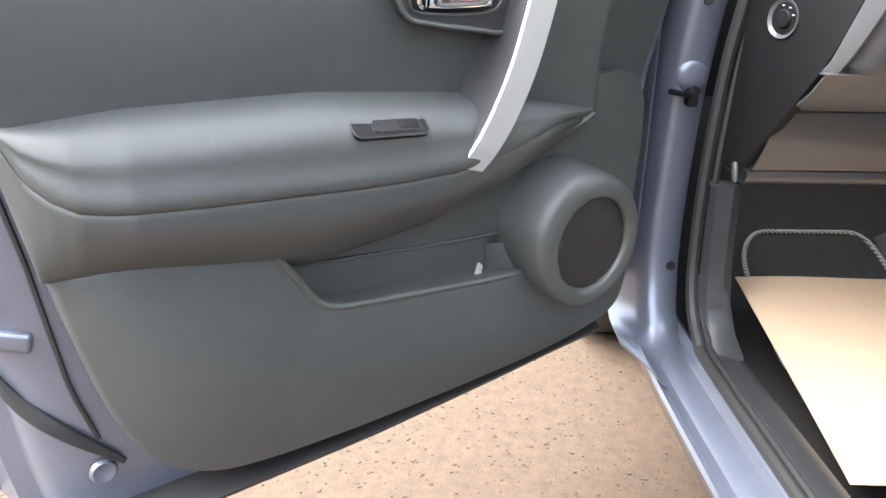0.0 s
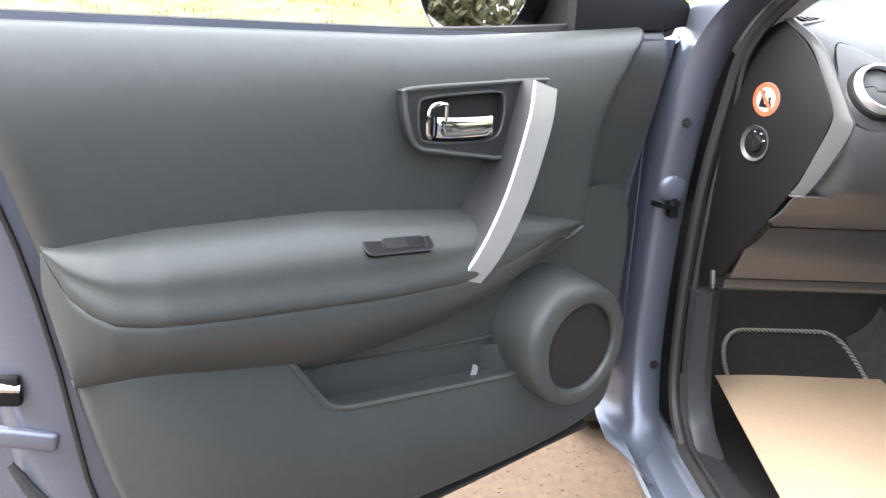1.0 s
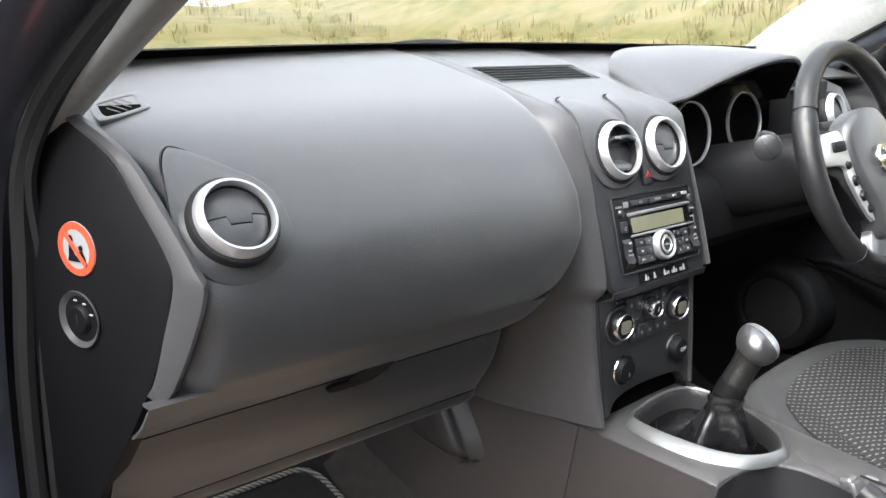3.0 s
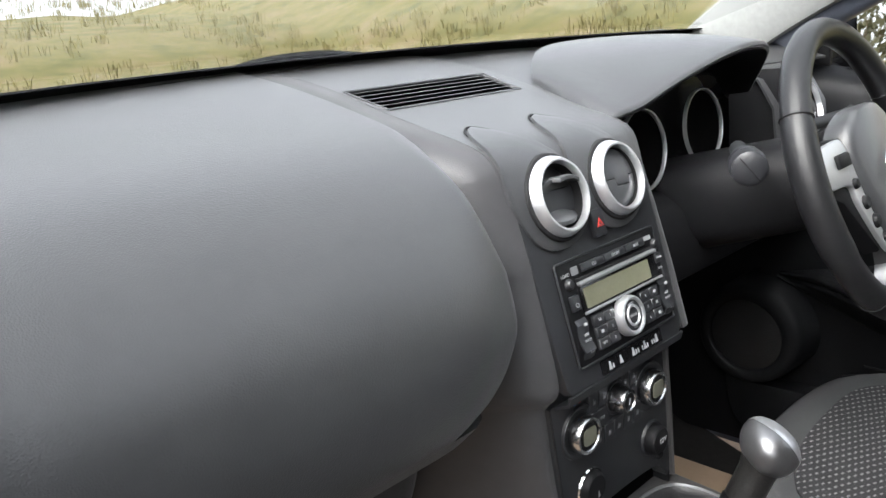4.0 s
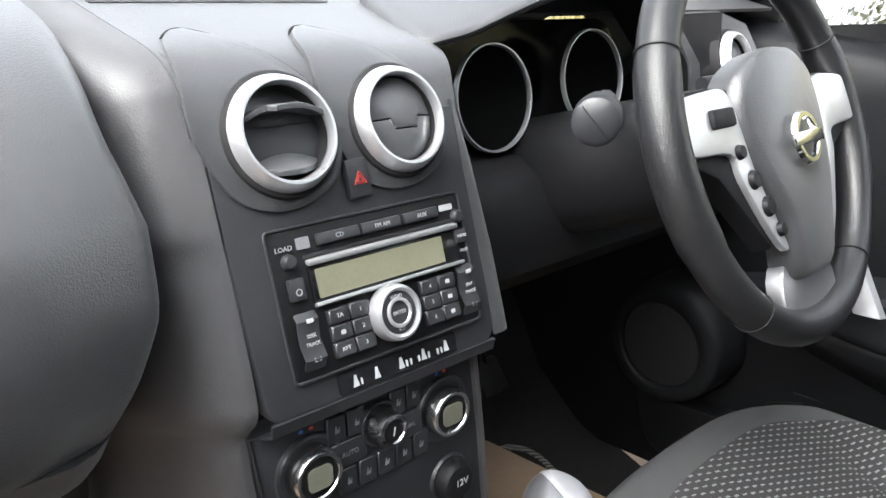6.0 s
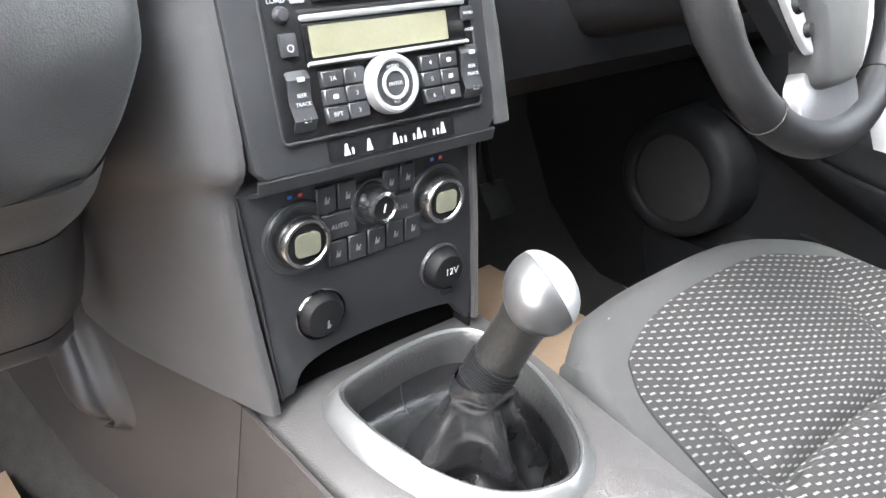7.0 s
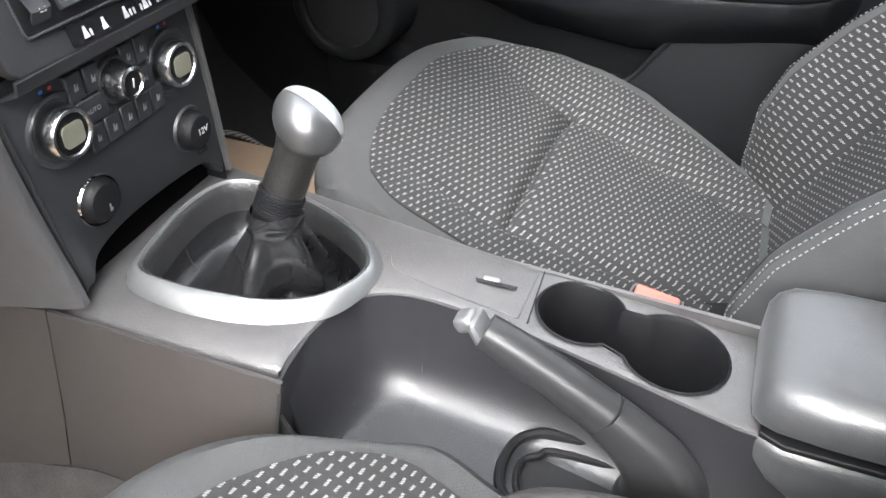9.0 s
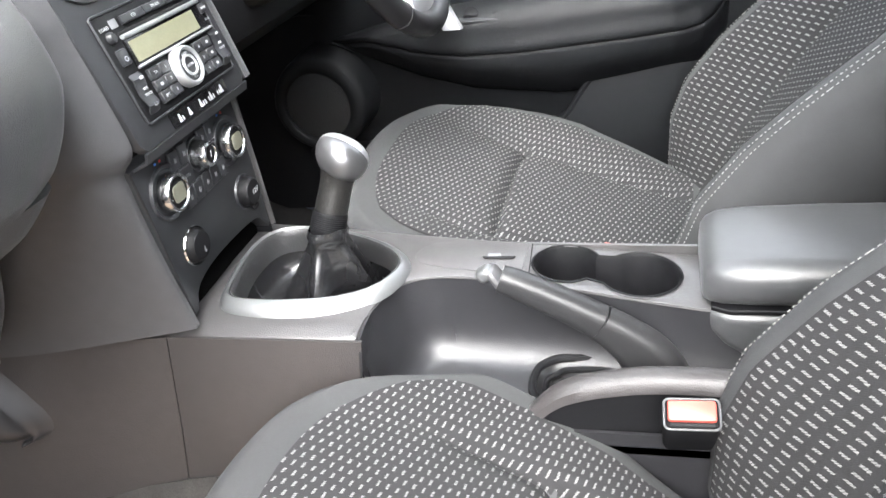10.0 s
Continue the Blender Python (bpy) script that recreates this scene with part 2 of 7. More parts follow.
def plate(outer, depth, holes=(), bevel=0.0, lift=None, m=None):
    """A flat plate with an outline in local xy and holes through it, its face at z = 0 and its back at -depth; lift(x, y) bends it."""
    bm = bmesh.new()
    edges = []
    for loop in (outer, *holes):
        vs = [bm.verts.new((p[0], p[1], 0)) for p in loop]
        edges += [bm.edges.new((vs[i], vs[(i + 1) % len(vs)])) for i in range(len(vs))]
    bmesh.ops.triangle_fill(bm, use_beauty=True, edges=edges)
    top = list(bm.faces)
    ret = bmesh.ops.extrude_face_region(bm, geom=top)
    down = [v for v in ret["geom"] if isinstance(v, bmesh.types.BMVert)]
    bmesh.ops.translate(bm, vec=(0, 0, -depth), verts=down)
    if bevel:
        bm.normal_update()
        rim = [e for e in bm.edges if all(abs(v.co.z) < 1e-6 for v in e.verts) and any(abs(f.normal.z) < 0.3 for f in e.link_faces)]
        bmesh.ops.bevel(bm, geom=rim, offset=bevel, segments=2, profile=0.5, affect="EDGES")
    if lift:
        for v in bm.verts:
            v.co.z += lift(v.co.x, v.co.y)
    return moved(bm, m) if m is not None else bm


def round_rect(cx, cy, w, h, r=0.004, n=4):
    out = []
    for sx, sy, a in ((1, 1, 0), (-1, 1, 90), (-1, -1, 180), (1, -1, 270)):
        for k in range(n + 1):
            t = radians(a + 90 * k / n)
            out.append((cx + sx * (w / 2 - r) + r * math.cos(t), cy + sy * (h / 2 - r) + r * math.sin(t)))
    return out


def frame_matrix(origin, x, y):
    """A pose whose local x and y run along the given ways."""
    x = Vector(x).normalized()
    z = x.cross(Vector(y)).normalized()
    y = z.cross(x)
    return Matrix.Translation(origin) @ Matrix((x, y, z)).transposed().to_4x4()


def lettering(text, size, m, mat, parent, name="lettering"):
    """Raised letters in the built-in font, centred on m."""
    c = bpy.data.curves.new(name, "FONT")
    c.body, c.size, c.extrude, c.align_x, c.align_y = text, size, 0.0002, "CENTER", "CENTER"
    c.resolution_u = 2
    ob = bpy.data.objects.new(name, c)
    scene.collection.objects.link(ob)
    me = bpy.data.meshes.new_from_object(ob.evaluated_get(bpy.context.evaluated_depsgraph_get()))
    bpy.data.objects.remove(ob)
    bpy.data.curves.remove(c)
    me.materials.clear()
    me.materials.append(mat)
    out = new(name, me)
    out.matrix_basis = m
    out.parent = parent
    return out


# ---------------------------------------------------------------- ground and distance
def ground_height(x, y):
    """Level where the car stands, a bank rising ahead of it and to its right."""
    d = max(0.0, y - 4.5)
    h = min(3.0, 0.30 * d * d / (d + 4.0)) if d > 0 else 0.0
    e = max(0.0, x - 3.5)
    h = max(h, min(5.0, 0.45 * e * e / (e + 2.0)))
    e = max(0.0, -x - 9.0)
    h = max(h, min(1.2, 0.3 * e * e / (e + 4.0)))
    if h > 0:
        h += 0.12 * noise.noise((x * 0.5, y * 0.5, 0)) * min(1, h)
    return h


def ground_material():
    m = material("red_gravel_and_grass", (0.088, 0.060, 0.040), 0.92, vary=0.42, scale=34, grain=1.0, grain_scale=420)
    n, l = m.node_tree.nodes, m.node_tree.links
    b = n["Principled BSDF"]
    co = n.new("ShaderNodeTexCoord")
    sep = n.new("ShaderNodeSeparateXYZ")
    l.new(co.outputs["Object"], sep.inputs[0])
    st = n.new("ShaderNodeTexVoronoi")
    st.inputs["Scale"].default_value = 240
    l.new(co.outputs["Object"], st.inputs["Vector"])
    stone = n.new("ShaderNodeMixRGB")
    stone.blend_type = "OVERLAY"
    stone.inputs[0].default_value = 0.16
    old = b.inputs["Base Color"].links[0].from_socket
    l.new(old, stone.inputs[1])
    grey = n.new("ShaderNodeRGBToBW")
    l.new(st.outputs["Color"], grey.inputs[0])
    l.new(grey.outputs[0], stone.inputs[2])
    edge = n.new("ShaderNodeTexNoise")
    edge.inputs["Scale"].default_value = 0.55
    edge.inputs["Detail"].default_value = 6
    l.new(co.outputs["Object"], edge.inputs["Vector"])
    far = n.new("ShaderNodeMath")
    far.operation = "MULTIPLY_ADD"
    l.new(edge.outputs["Fac"], far.inputs[0])
    far.inputs[1].default_value = -7.0
    l.new(sep.outputs["Y"], far.inputs[2])
    where = n.new("ShaderNodeMapRange")
    where.inputs["From Min"].default_value, where.inputs["From Max"].default_value = 0.6, 1.6
    l.new(far.outputs[0], where.inputs["Value"])
    side = n.new("ShaderNodeMath")
    side.operation = "MULTIPLY_ADD"
    l.new(edge.outputs["Fac"], side.inputs[0])
    side.inputs[1].default_value = -3.0
    l.new(sep.outputs["X"], side.inputs[2])
    where_x = n.new("ShaderNodeMapRange")
    where_x.inputs["From Min"].default_value, where_x.inputs["From Max"].default_value = 0.5, 1.2
    l.new(side.outputs[0], where_x.inputs["Value"])
    both = n.new("ShaderNodeMath")
    both.operation = "MAXIMUM"
    l.new(where.outputs[0], both.inputs[0])
    l.new(where_x.outputs[0], both.inputs[1])
    gr = n.new("ShaderNodeTexNoise")
    gr.inputs["Scale"].default_value = 1.1
    gr.inputs["Detail"].default_value = 8
    gr.inputs["Roughness"].default_value = 0.7
    l.new(co.outputs["Object"], gr.inputs["Vector"])
    ramp = n.new("ShaderNodeValToRGB")
    e = ramp.color_ramp.elements
    e[0].position, e[0].color = 0.34, (0.085, 0.092, 0.026, 1)
    e[1].position, e[1].color = 0.66, (0.215, 0.165, 0.085, 1)
    mid = e.new(0.5)
    mid.color = (0.165, 0.145, 0.048, 1)
    l.new(gr.outputs["Fac"], ramp.inputs[0])
    mix = n.new("ShaderNodeMixRGB")
    l.new(both.outputs[0], mix.inputs[0])
    l.new(stone.outputs[0], mix.inputs[1])
    l.new(ramp.outputs[0], mix.inputs[2])
    l.new(mix.outputs[0], b.inputs["Base Color"])
    return m


def build_ground():
    axis = sorted(set([round(v, 3) for v in np.concatenate([np.arange(-14, 14.1, 0.5), np.arange(-90, 91, 8.0), [-900, -400, 400, 900]])]))
    bm = sheet([[(x, y, ground_height(x, y) if abs(x) < 95 and abs(y) < 95 else 0.0) for x in axis] for y in axis])
    tagged(part("ground", bm, ground_material()), "reddish gravel parking ground with a grassy bank beyond", "ground", kind="structure")


GRASS = material("dry_verge_grass", (0.19, 0.165, 0.058), 0.8, vary=0.55, scale=0.9)
HEDGE = material("hedge_leaves", (0.085, 0.082, 0.036), 0.7, vary=0.6, scale=6)
TWIG = material("bare_twigs", (0.17, 0.12, 0.075), 0.8, vary=0.4, scale=8)


def build_grass():
    """Tufts of bent blades over the bank."""
    rnd = random.Random(4)
    bm = bmesh.new()
    for k in range(5200):
        x, y = rnd.uniform(-11, 9), 4.2 + 17 * rnd.random() ** 1.6
        if k % 5 == 0:
            x, y = rnd.uniform(2.3, 7), rnd.uniform(-7, 6)
        if noise.noise((x * 0.45, y * 0.45, 3.0)) < -0.12:
            continue
        z = ground_height(x, y)
        tall = (0.04 + 0.10 * rnd.random()) * (1.6 if x > 1.5 else 0.7)
        for b in range(7):
            a, lean = rnd.uniform(0, 6.283), rnd.uniform(0.1, 0.75)
            w = 0.004 + 0.004 * rnd.random()
            px, py = x + rnd.uniform(-0.1, 0.1), y + rnd.uniform(-0.1, 0.1)
            dx, dy = math.cos(a), math.sin(a)
            q = [(px - dy * w, py + dx * w, z - 0.02), (px + dy * w, py - dx * w, z - 0.02),
                 (px + dx * lean * tall * 0.45 + dy * w, py + dy * lean * tall * 0.45 - dx * w, z + tall * 0.6),
                 (px + dx * lean * tall * 0.45 - dy * w, py + dy * lean * tall * 0.45 + dx * w, z + tall * 0.6),
                 (px + dx * lean * tall, py + dy * lean * tall, z + tall)]
            v = [bm.verts.new(p) for p in q]
            bm.faces.new(v[:4])
            bm.faces.new((v[3], v[2], v[4]))
    tagged(part("verge_grass", bm, GRASS, smooth=0), "tufts of dry yellow-green grass on the bank", "grass", kind="stuff")


def build_hedge(name, a, b, height, label, leaves=200, leaf=0.055):
    """A bushy row: bare twigs with many small leaves."""
    rnd = random.Random(len(name) + int(a[0] * 7))
    bm = bmesh.new()
    tw = bmesh.new()
    a, b = Vector(a), Vector(b)
    for k in range(int((b - a).length * 9)):
        base = a.lerp(b, rnd.random()) + Vector((rnd.uniform(-0.5, 0.5), rnd.uniform(-0.5, 0.5), 0))
        base.z = ground_height(base.x, base.y) - 0.05
        pts = [base]
        way = Vector((rnd.uniform(-0.4, 0.4), rnd.uniform(-0.4, 0.4), 1)).normalized()
        for s in range(6):
            way = (way + Vector((rnd.uniform(-0.3, 0.3), rnd.uniform(-0.3, 0.3), 0.05))).normalized()
            pts.append(pts[-1] + way * height / 6 * rnd.uniform(0.7, 1.25))
        t = tube(pts, [0.02 * (1 - i / 7) + 0.002 for i in range(7)], n=5)
        me = bpy.data.meshes.new("tmp")
        t.to_mesh(me)
        t.free()
        tw.from_mesh(me)
        bpy.data.meshes.remove(me)
        for i in range(leaves):
            p = pts[rnd.randrange(1, 7)] + Vector((rnd.gauss(0, 0.22), rnd.gauss(0, 0.22), rnd.gauss(0, 0.2)))
            n = Vector((rnd.uniform(-1, 1), rnd.uniform(-1, 1), rnd.uniform(-0.3, 1))).normalized()
            u = n.orthogonal().normalized() * leaf * rnd.uniform(0.65, 1.35)
            w = n.cross(u) * 0.6
            bm.faces.new([bm.verts.new(p + q) for q in (-u, w * 0.8, u, -w * 0.8)])
    top = thing(name, label=label, category="hedge", kind="stuff")
    part("twigs", tw, TWIG, top)
    part("leaves", bm, HEDGE, top, smooth=0)


build_ground()
build_grass()


def build_gravel():
    """Loose stones on the parking ground beside the open door."""
    rnd = random.Random(31)
    vs, fs = [], []
    for _ in range(12000):
        x, y = rnd.uniform(-2.3, -0.70), rnd.uniform(-0.75, 0.9)
        q = 0.0012 + 0.0046 * rnd.random() ** 5
        z = ground_height(x, y)
        base = len(vs)
        turn = rnd.uniform(0, 6.28)
        for k in range(5):
            a = turn + k * 1.2566
            e = q * rnd.uniform(0.8, 1.25)
            vs.append((x + e * math.cos(a), y + e * math.sin(a), z - q * 0.2))
        for k in range(5):
            a = turn + 0.5 + k * 1.2566
            e = q * rnd.uniform(0.45, 0.75)
            vs.append((x + e * math.cos(a), y + e * math.sin(a), z + q * rnd.uniform(0.35, 0.75)))
        for k in range(5):
            fs.append((base + k, base + (k + 1) % 5, base + 5 + (k + 1) % 5, base + 5 + k))
        fs.append(tuple(base + 5 + k for k in range(5)))
    me = bpy.data.meshes.new("gravel")
    me.from_pydata(vs, [], fs)
    me.materials.append(GRAVEL)
    tagged(new("gravel", me), "loose reddish-brown gravel beside the open door", "gravel", kind="stuff")


GRAVEL = material("reddish_gravel", (0.100, 0.069, 0.047), 0.9, vary=0.6, scale=220)
build_gravel()
build_hedge("hedge", (-9.5, -9, 0), (8, -10, 0), 2.6, "brown leafless hedge with some green leaves", 420)
build_hedge("roadside_hedge", (5.4, -0.6, 0), (5.8, -8, 0), 1.2, "scrubby brown hedge along the bank", 480, 0.03)
build_hedge("bramble_hedge", (-8.6, 1.5, 0), (-7.6, -9, 0), 2.0, "tangled brown and green bramble hedge", 420)

# ---------------------------------------------------------------- car body shell
def pillar_bar(pts, w, d, inward):
    """A pillar of rounded oblong section along points; w across, d deep."""
    rows = []
    pts = curve_points(pts, 5)
    for i, p in enumerate(pts):
        a, b = pts[max(0, i - 1)], pts[min(len(pts) - 1, i + 1)]
        t = Vector(b - a).normalized()
        s = Vector(inward)
        s = (s - t * s.dot(t)).normalized()
        q = t.cross(s)
        ring = []
        for k in range(12):
            an = 2 * math.pi * k / 12
            cx, cy = math.cos(an), math.sin(an)
            ring.append(Vector(p) + s * (w / 2 * math.copysign(abs(cx) ** 0.6, cx)) + q * (d / 2 * math.copysign(abs(cy) ** 0.6, cy)))
        rows.append(ring)
    bm = sheet(rows, close_v=True)
    bmesh.ops.holes_fill(bm, edges=[e for e in bm.edges if e.is_boundary])
    return bm


def build_body():
    car = thing("car", label="blue-grey metallic car body with an open front door", category="car")
    # sill: painted step, its seal ridge and the rocker below, one section along the opening
    sec = [(-0.80, 0.22), (-0.85, 0.27), (-0.898, 0.322), (-0.922, 0.350), (-0.905, 0.356), (-0.900, 0.347), (-0.888, 0.347), (-0.883, 0.362), (-0.868, 0.368), (-0.840, 0.370), (-0.836, 0.385), (-0.826, 0.392), (-0.816, 0.385), (-0.812, 0.30), (-0.80, 0.24)]
    ys = [-1.15, -0.8, -0.4, 0.0, 0.10, 0.17, 0.22, 0.40]
    part("sill", sheet([[((x if x > -0.9 else -0.9 + 0.25 * (x + 0.9)) + 0.02 * max(0, y), y, z) for x, z in sec] for y in ys], close_v=True), PAINT, car)
    # front hinge pillar, swept up from the sill into the screen pillar
    rows = []
    for y, z, x0, x1 in [(0.02, 0.352, -0.89, -0.838), (0.10, 0.362, -0.89, -0.838), (0.155, 0.395, -0.885, -0.836), (0.190, 0.46, -0.885, -0.834), (0.208, 0.55, -0.885, -0.832),
                         (0.214, 0.70, -0.88, -0.828), (0.206, 0.85, -0.875, -0.822), (0.190, 0.98, -0.866, -0.812), (0.165, 1.07, -0.855, -0.800),
                         (0.120, 1.130, -0.842, -0.785), (0.03, 1.185, -0.825, -0.765), (-0.10, 1.245, -0.80, -0.735), (-0.35, 1.345, -0.755, -0.68), (-0.62, 1.43, -0.71, -0.62)]:
        rows.append([(x0 - (0.045 if z < 1.0 else 0.006), y + 0.13, z + 0.01), (x0 - (0.016 if z < 1.0 else 0.002), y + 0.035, z + 0.01), (x0 - 0.004, y + 0.006, z), (x0 + 0.008, y, z), (x1 - 0.012, y, z), (x1, y + 0.010, z), (x1 + 0.004, y + 0.05, z + 0.02)])
    part("hinge_pillar", sheet([curve_points(list(c), 3) for c in zip(*rows)], thick=-0.004), PAINT, car)
    # wing edge ahead of the hinges
    part("front_wing", sheet([[(-0.905, 0.235, z), (-0.915, 0.26, z), (-0.92, 0.5, z), (-0.90, 0.95, z), (-0.85, 1.25, z * 0.98)] for z in (0.43, 0.52, 0.7, 0.95, 1.06)] + [[(-0.86, 0.235, 1.09), (-0.86, 0.26, 1.10), (-0.84, 0.5, 1.08), (-0.8, 0.95, 1.0), (-0.7, 1.25, 0.95)]], thick=0.004), PAINT, car)
    # seal along the opening
    path = curve_points([(-0.822, -1.1, 0.388), (-0.822, -0.5, 0.388), (-0.822, 0.0, 0.390), (-0.820, 0.09, 0.405), (-0.818, 0.150, 0.455), (-0.815, 0.178, 0.54), (-0.812, 0.188, 0.68), (-0.806, 0.182, 0.85), (-0.795, 0.165, 0.98), (-0.790, 0.138, 1.07), (-0.779, 0.090, 1.130), (-0.763, -0.005, 1.185), (-0.735, -0.135, 1.245), (-0.678, -0.4, 1.345), (-0.618, -0.66, 1.425)], 8)
    part("door_seal", joined(tube(path, 0.0105, 8), tube([p + np.array((0.016 - 0.012 * min(1, max(0, (p[2] - 0.98) / 0.1)), -0.010 if p[2] > 0.5 else 0, 0.004 if p[2] < 0.5 else -0.004)) for p in path], 0.006, 6)), RUBBER, car, "ribbed black rubber door seal")
    # screen pillar trims, pale cloth-like plastic
    for s in (-1, 1):
        pts = [(s * 0.775, 0.19, 1.092), (s * 0.760, 0.10, 1.142), (s * 0.733, -0.06, 1.215), (s * 0.695, -0.26, 1.30), (s * 0.64, -0.5, 1.385)]
        if s > 0:
            pts = [(0.765, 0.34, 1.10), (0.745, 0.24, 1.165), (0.715, 0.12, 1.23), (0.672, -0.08, 1.315), (0.62, -0.35, 1.40)]
        part("pillar_trim", pillar_bar(pts, 0.042 if s < 0 else 0.05, 0.045 if s < 0 else 0.12, (1, 0, 0.2)), PALE_TRIM, car, "pale grey screen pillar trim")
    # far side: outer pillar, rear pillars, roof, rear end
    part("far_pillar", pillar_bar([(0.80, 0.33, 1.05), (0.775, 0.12, 1.165), (0.74, -0.10, 1.265), (0.69, -0.4, 1.37), (0.66, -0.62, 1.43)], 0.06, 0.06, (1, 0, 0)), PAINT, car)
    for s in (-1, 1):
        part("centre_pillar", pillar_bar([(s * 0.80, -1.10, 0.36), (s * 0.80, -1.08, 0.8), (s * 0.765, -1.10, 1.1), (s * 0.68, -1.14, 1.42)], 0.09, 0.16, (1, 0, 0)), PALE_TRIM if s > 0 else PAINT, car)
        part("rear_side", sheet([[(s * 0.87, y, z) for y in (-1.16, -1.7, -2.3, -2.9)] for z in (0.25, 0.6, 1.0, 1.08)], thick=0.03), PAINT, car)
        part("rear_pillar", pillar_bar([(s * 0.84, -2.4, 1.05), (s * 0.76, -2.3, 1.25), (s * 0.66, -2.1, 1.42)], 0.12, 0.3, (1, 0, 0)), PAINT, car)
    roof = [[(x, y, z + 0.05 * (1 - (x / 0.66) ** 2)) for x in np.linspace(-0.70, 0.70, 9)] for y, z in ((-0.60, 1.425), (-1.0, 1.47), (-1.6, 1.48), (-2.2, 1.43), (-2.62, 1.36))]
    part("roof", sheet(roof, thick=0.04), PALE_TRIM, car, "pale roof lining under a painted roof")
    part("tailgate", sheet([[(x * k, y, z) for x in np.linspace(-0.84, 0.84, 5)] for y, z, k in ((-2.95, 0.3, 1), (-2.98, 0.8, 1), (-2.9, 1.05, 1))], thick=0.03), PAINT, car)
    # Unseen rear glass, added with a guessed tint to hold back light.
    part("tailgate_glass", sheet([[(x * k, y, z) for x in np.linspace(-0.84, 0.84, 5)] for y, z, k in ((-2.9, 1.05, 1), (-2.76, 1.23, 0.92), (-2.60, 1.385, 0.82))], thick=0.005), DIMMING_GLASS, car, "added tailgate glass, tinted to dim the rear")
    for s in (-1, 1):
        part("rear_door_glass", sheet([[(s * x, y, z) for y in (-1.15, -1.7, -2.3, -2.88)] for x, z in ((0.855, 1.06), (0.79, 1.24), (0.695, 1.45))], thick=0.005), DIMMING_GLASS, car, "added rear side glass, tinted to dim the rear")
    # floor pan and carpet
    part("floor_carpet", sheet([[(x, y, z) for x in np.linspace(-0.815, 0.815, 7)] for y, z in ((-2.9, 0.36), (-1.2, 0.30), (-0.4, 0.27), (0.20, 0.27), (0.31, 0.312), (0.40, 0.352), (0.50, 0.44), (0.58, 0.60), (0.61, 1.0))], thick=0.02), CARPET, car)
    # scuff plate along the carpet, kick panel at its front
    sc = [(-0.812, 0.386), (-0.80, 0.396), (-0.77, 0.392), (-0.745, 0.378), (-0.728, 0.352), (-0.722, 0.26), (-0.81, 0.26)]
    part("scuff_plate", sheet([[(x, y, z) for x, z in sc] for y in (-1.05, -0.6, -0.2, 0.06)], close_v=True), FASCIA, car, "dark plastic sill scuff plate")
    kick = []
    for y0, y1, z in ((0.05, 0.30, 0.388), (0.10, 0.30, 0.41), (0.14, 0.30, 0.45), (0.160, 0.30, 0.52), (0.168, 0.30, 0.60), (0.172, 0.30, 0.656)):
        kick.append([(-0.806, y0, z), (-0.798, y0 - 0.012, z), (-0.770, y0 - 0.014, z), (-0.752, y0, z), (-0.742, y0 + 0.05, z), (-0.735, y1, z)])
    kick.append([(-0.806, 0.185, 0.660), (-0.798, 0.185, 0.661), (-0.770, 0.187, 0.661), (-0.752, 0.19, 0.660), (-0.742, 0.23, 0.660), (-0.735, 0.3, 0.658)])
    part("kick_panel", sheet(kick, thick=0.003), FASCIA, car, "dark plastic kick panel at the door opening")
    # hinges, check strap bolt, holes
    for z in (0.50, 0.955):
        part("pillar_hole", lathe([(0, 0.0005), (0.0070, 0.0005), (0.0080, -0.001), (0.0080, -0.002)], 16, frame_matrix((-0.848, 0.184 if z > 0.8 else 0.19, z), (1, 0, 0), (0, 0.2, 1))), DARK_HOLE, car)
    part("check_strap", joined(rbox(0.03, 0.035, 0.010, 0.003, m=pose(-0.868, 0.195, 0.806, 0, 12, 30)), rbox(0.018, 0.03, 0.03, 0.004, m=pose(-0.850, 0.200, 0.800)), lathe([(0, 0.012), (0.006, 0.012), (0.007, 0), (0.007, -0.02)], 10, frame_matrix((-0.846, 0.195, 0.812), (1, 0, 0), (0, 0, 1)))), BLACK, car, "black metal door check strap")
    part("hinge_cover", lathe([(0, 0.006), (0.016, 0.005), (0.024, 0.002), (0.027, -0.001)], 18, frame_matrix((-0.852, 0.203, 0.835), (1, 0, 0.1), (0, 0, 1))), PAINT, car)
    # windscreen, its black lower band, scuttle and bonnet
    def screen(x, k):
        return (x * (1 - 0.12 * k), 0.47 - 0.14 * (x / 0.75) ** 2 - 1.08 * k, 1.194 - 0.016 * (x / 0.75) ** 2 + 0.26 * k)
    xs = np.linspace(-0.76, 0.76, 13)
    glass = part("windscreen", sheet([[screen(x, k) for x in xs] for k in (0.0, 0.3, 0.6, 0.9, 1.0)], thick=0.004), GLASS, car, "clear windscreen")
    glass.visible_shadow = False
    part("screen_band", sheet([[Vector(screen(x, k)) + Vector((0, -0.006, -0.006)) for x in xs] for k in (-0.02, 0.02, 0.055, 0.068)], thick=0.002), GLOSS_BLACK, car, "black printed band along the screen base")
    part("scuttle", sheet([[(x, 0.50 - 0.13 * (x / 0.75) ** 2 + d, 1.165 - e) for x in xs] for d, e in ((-0.02, 0.0), (0.06, 0.02), (0.14, 0.045))], thick=0.01), BLACK, car)
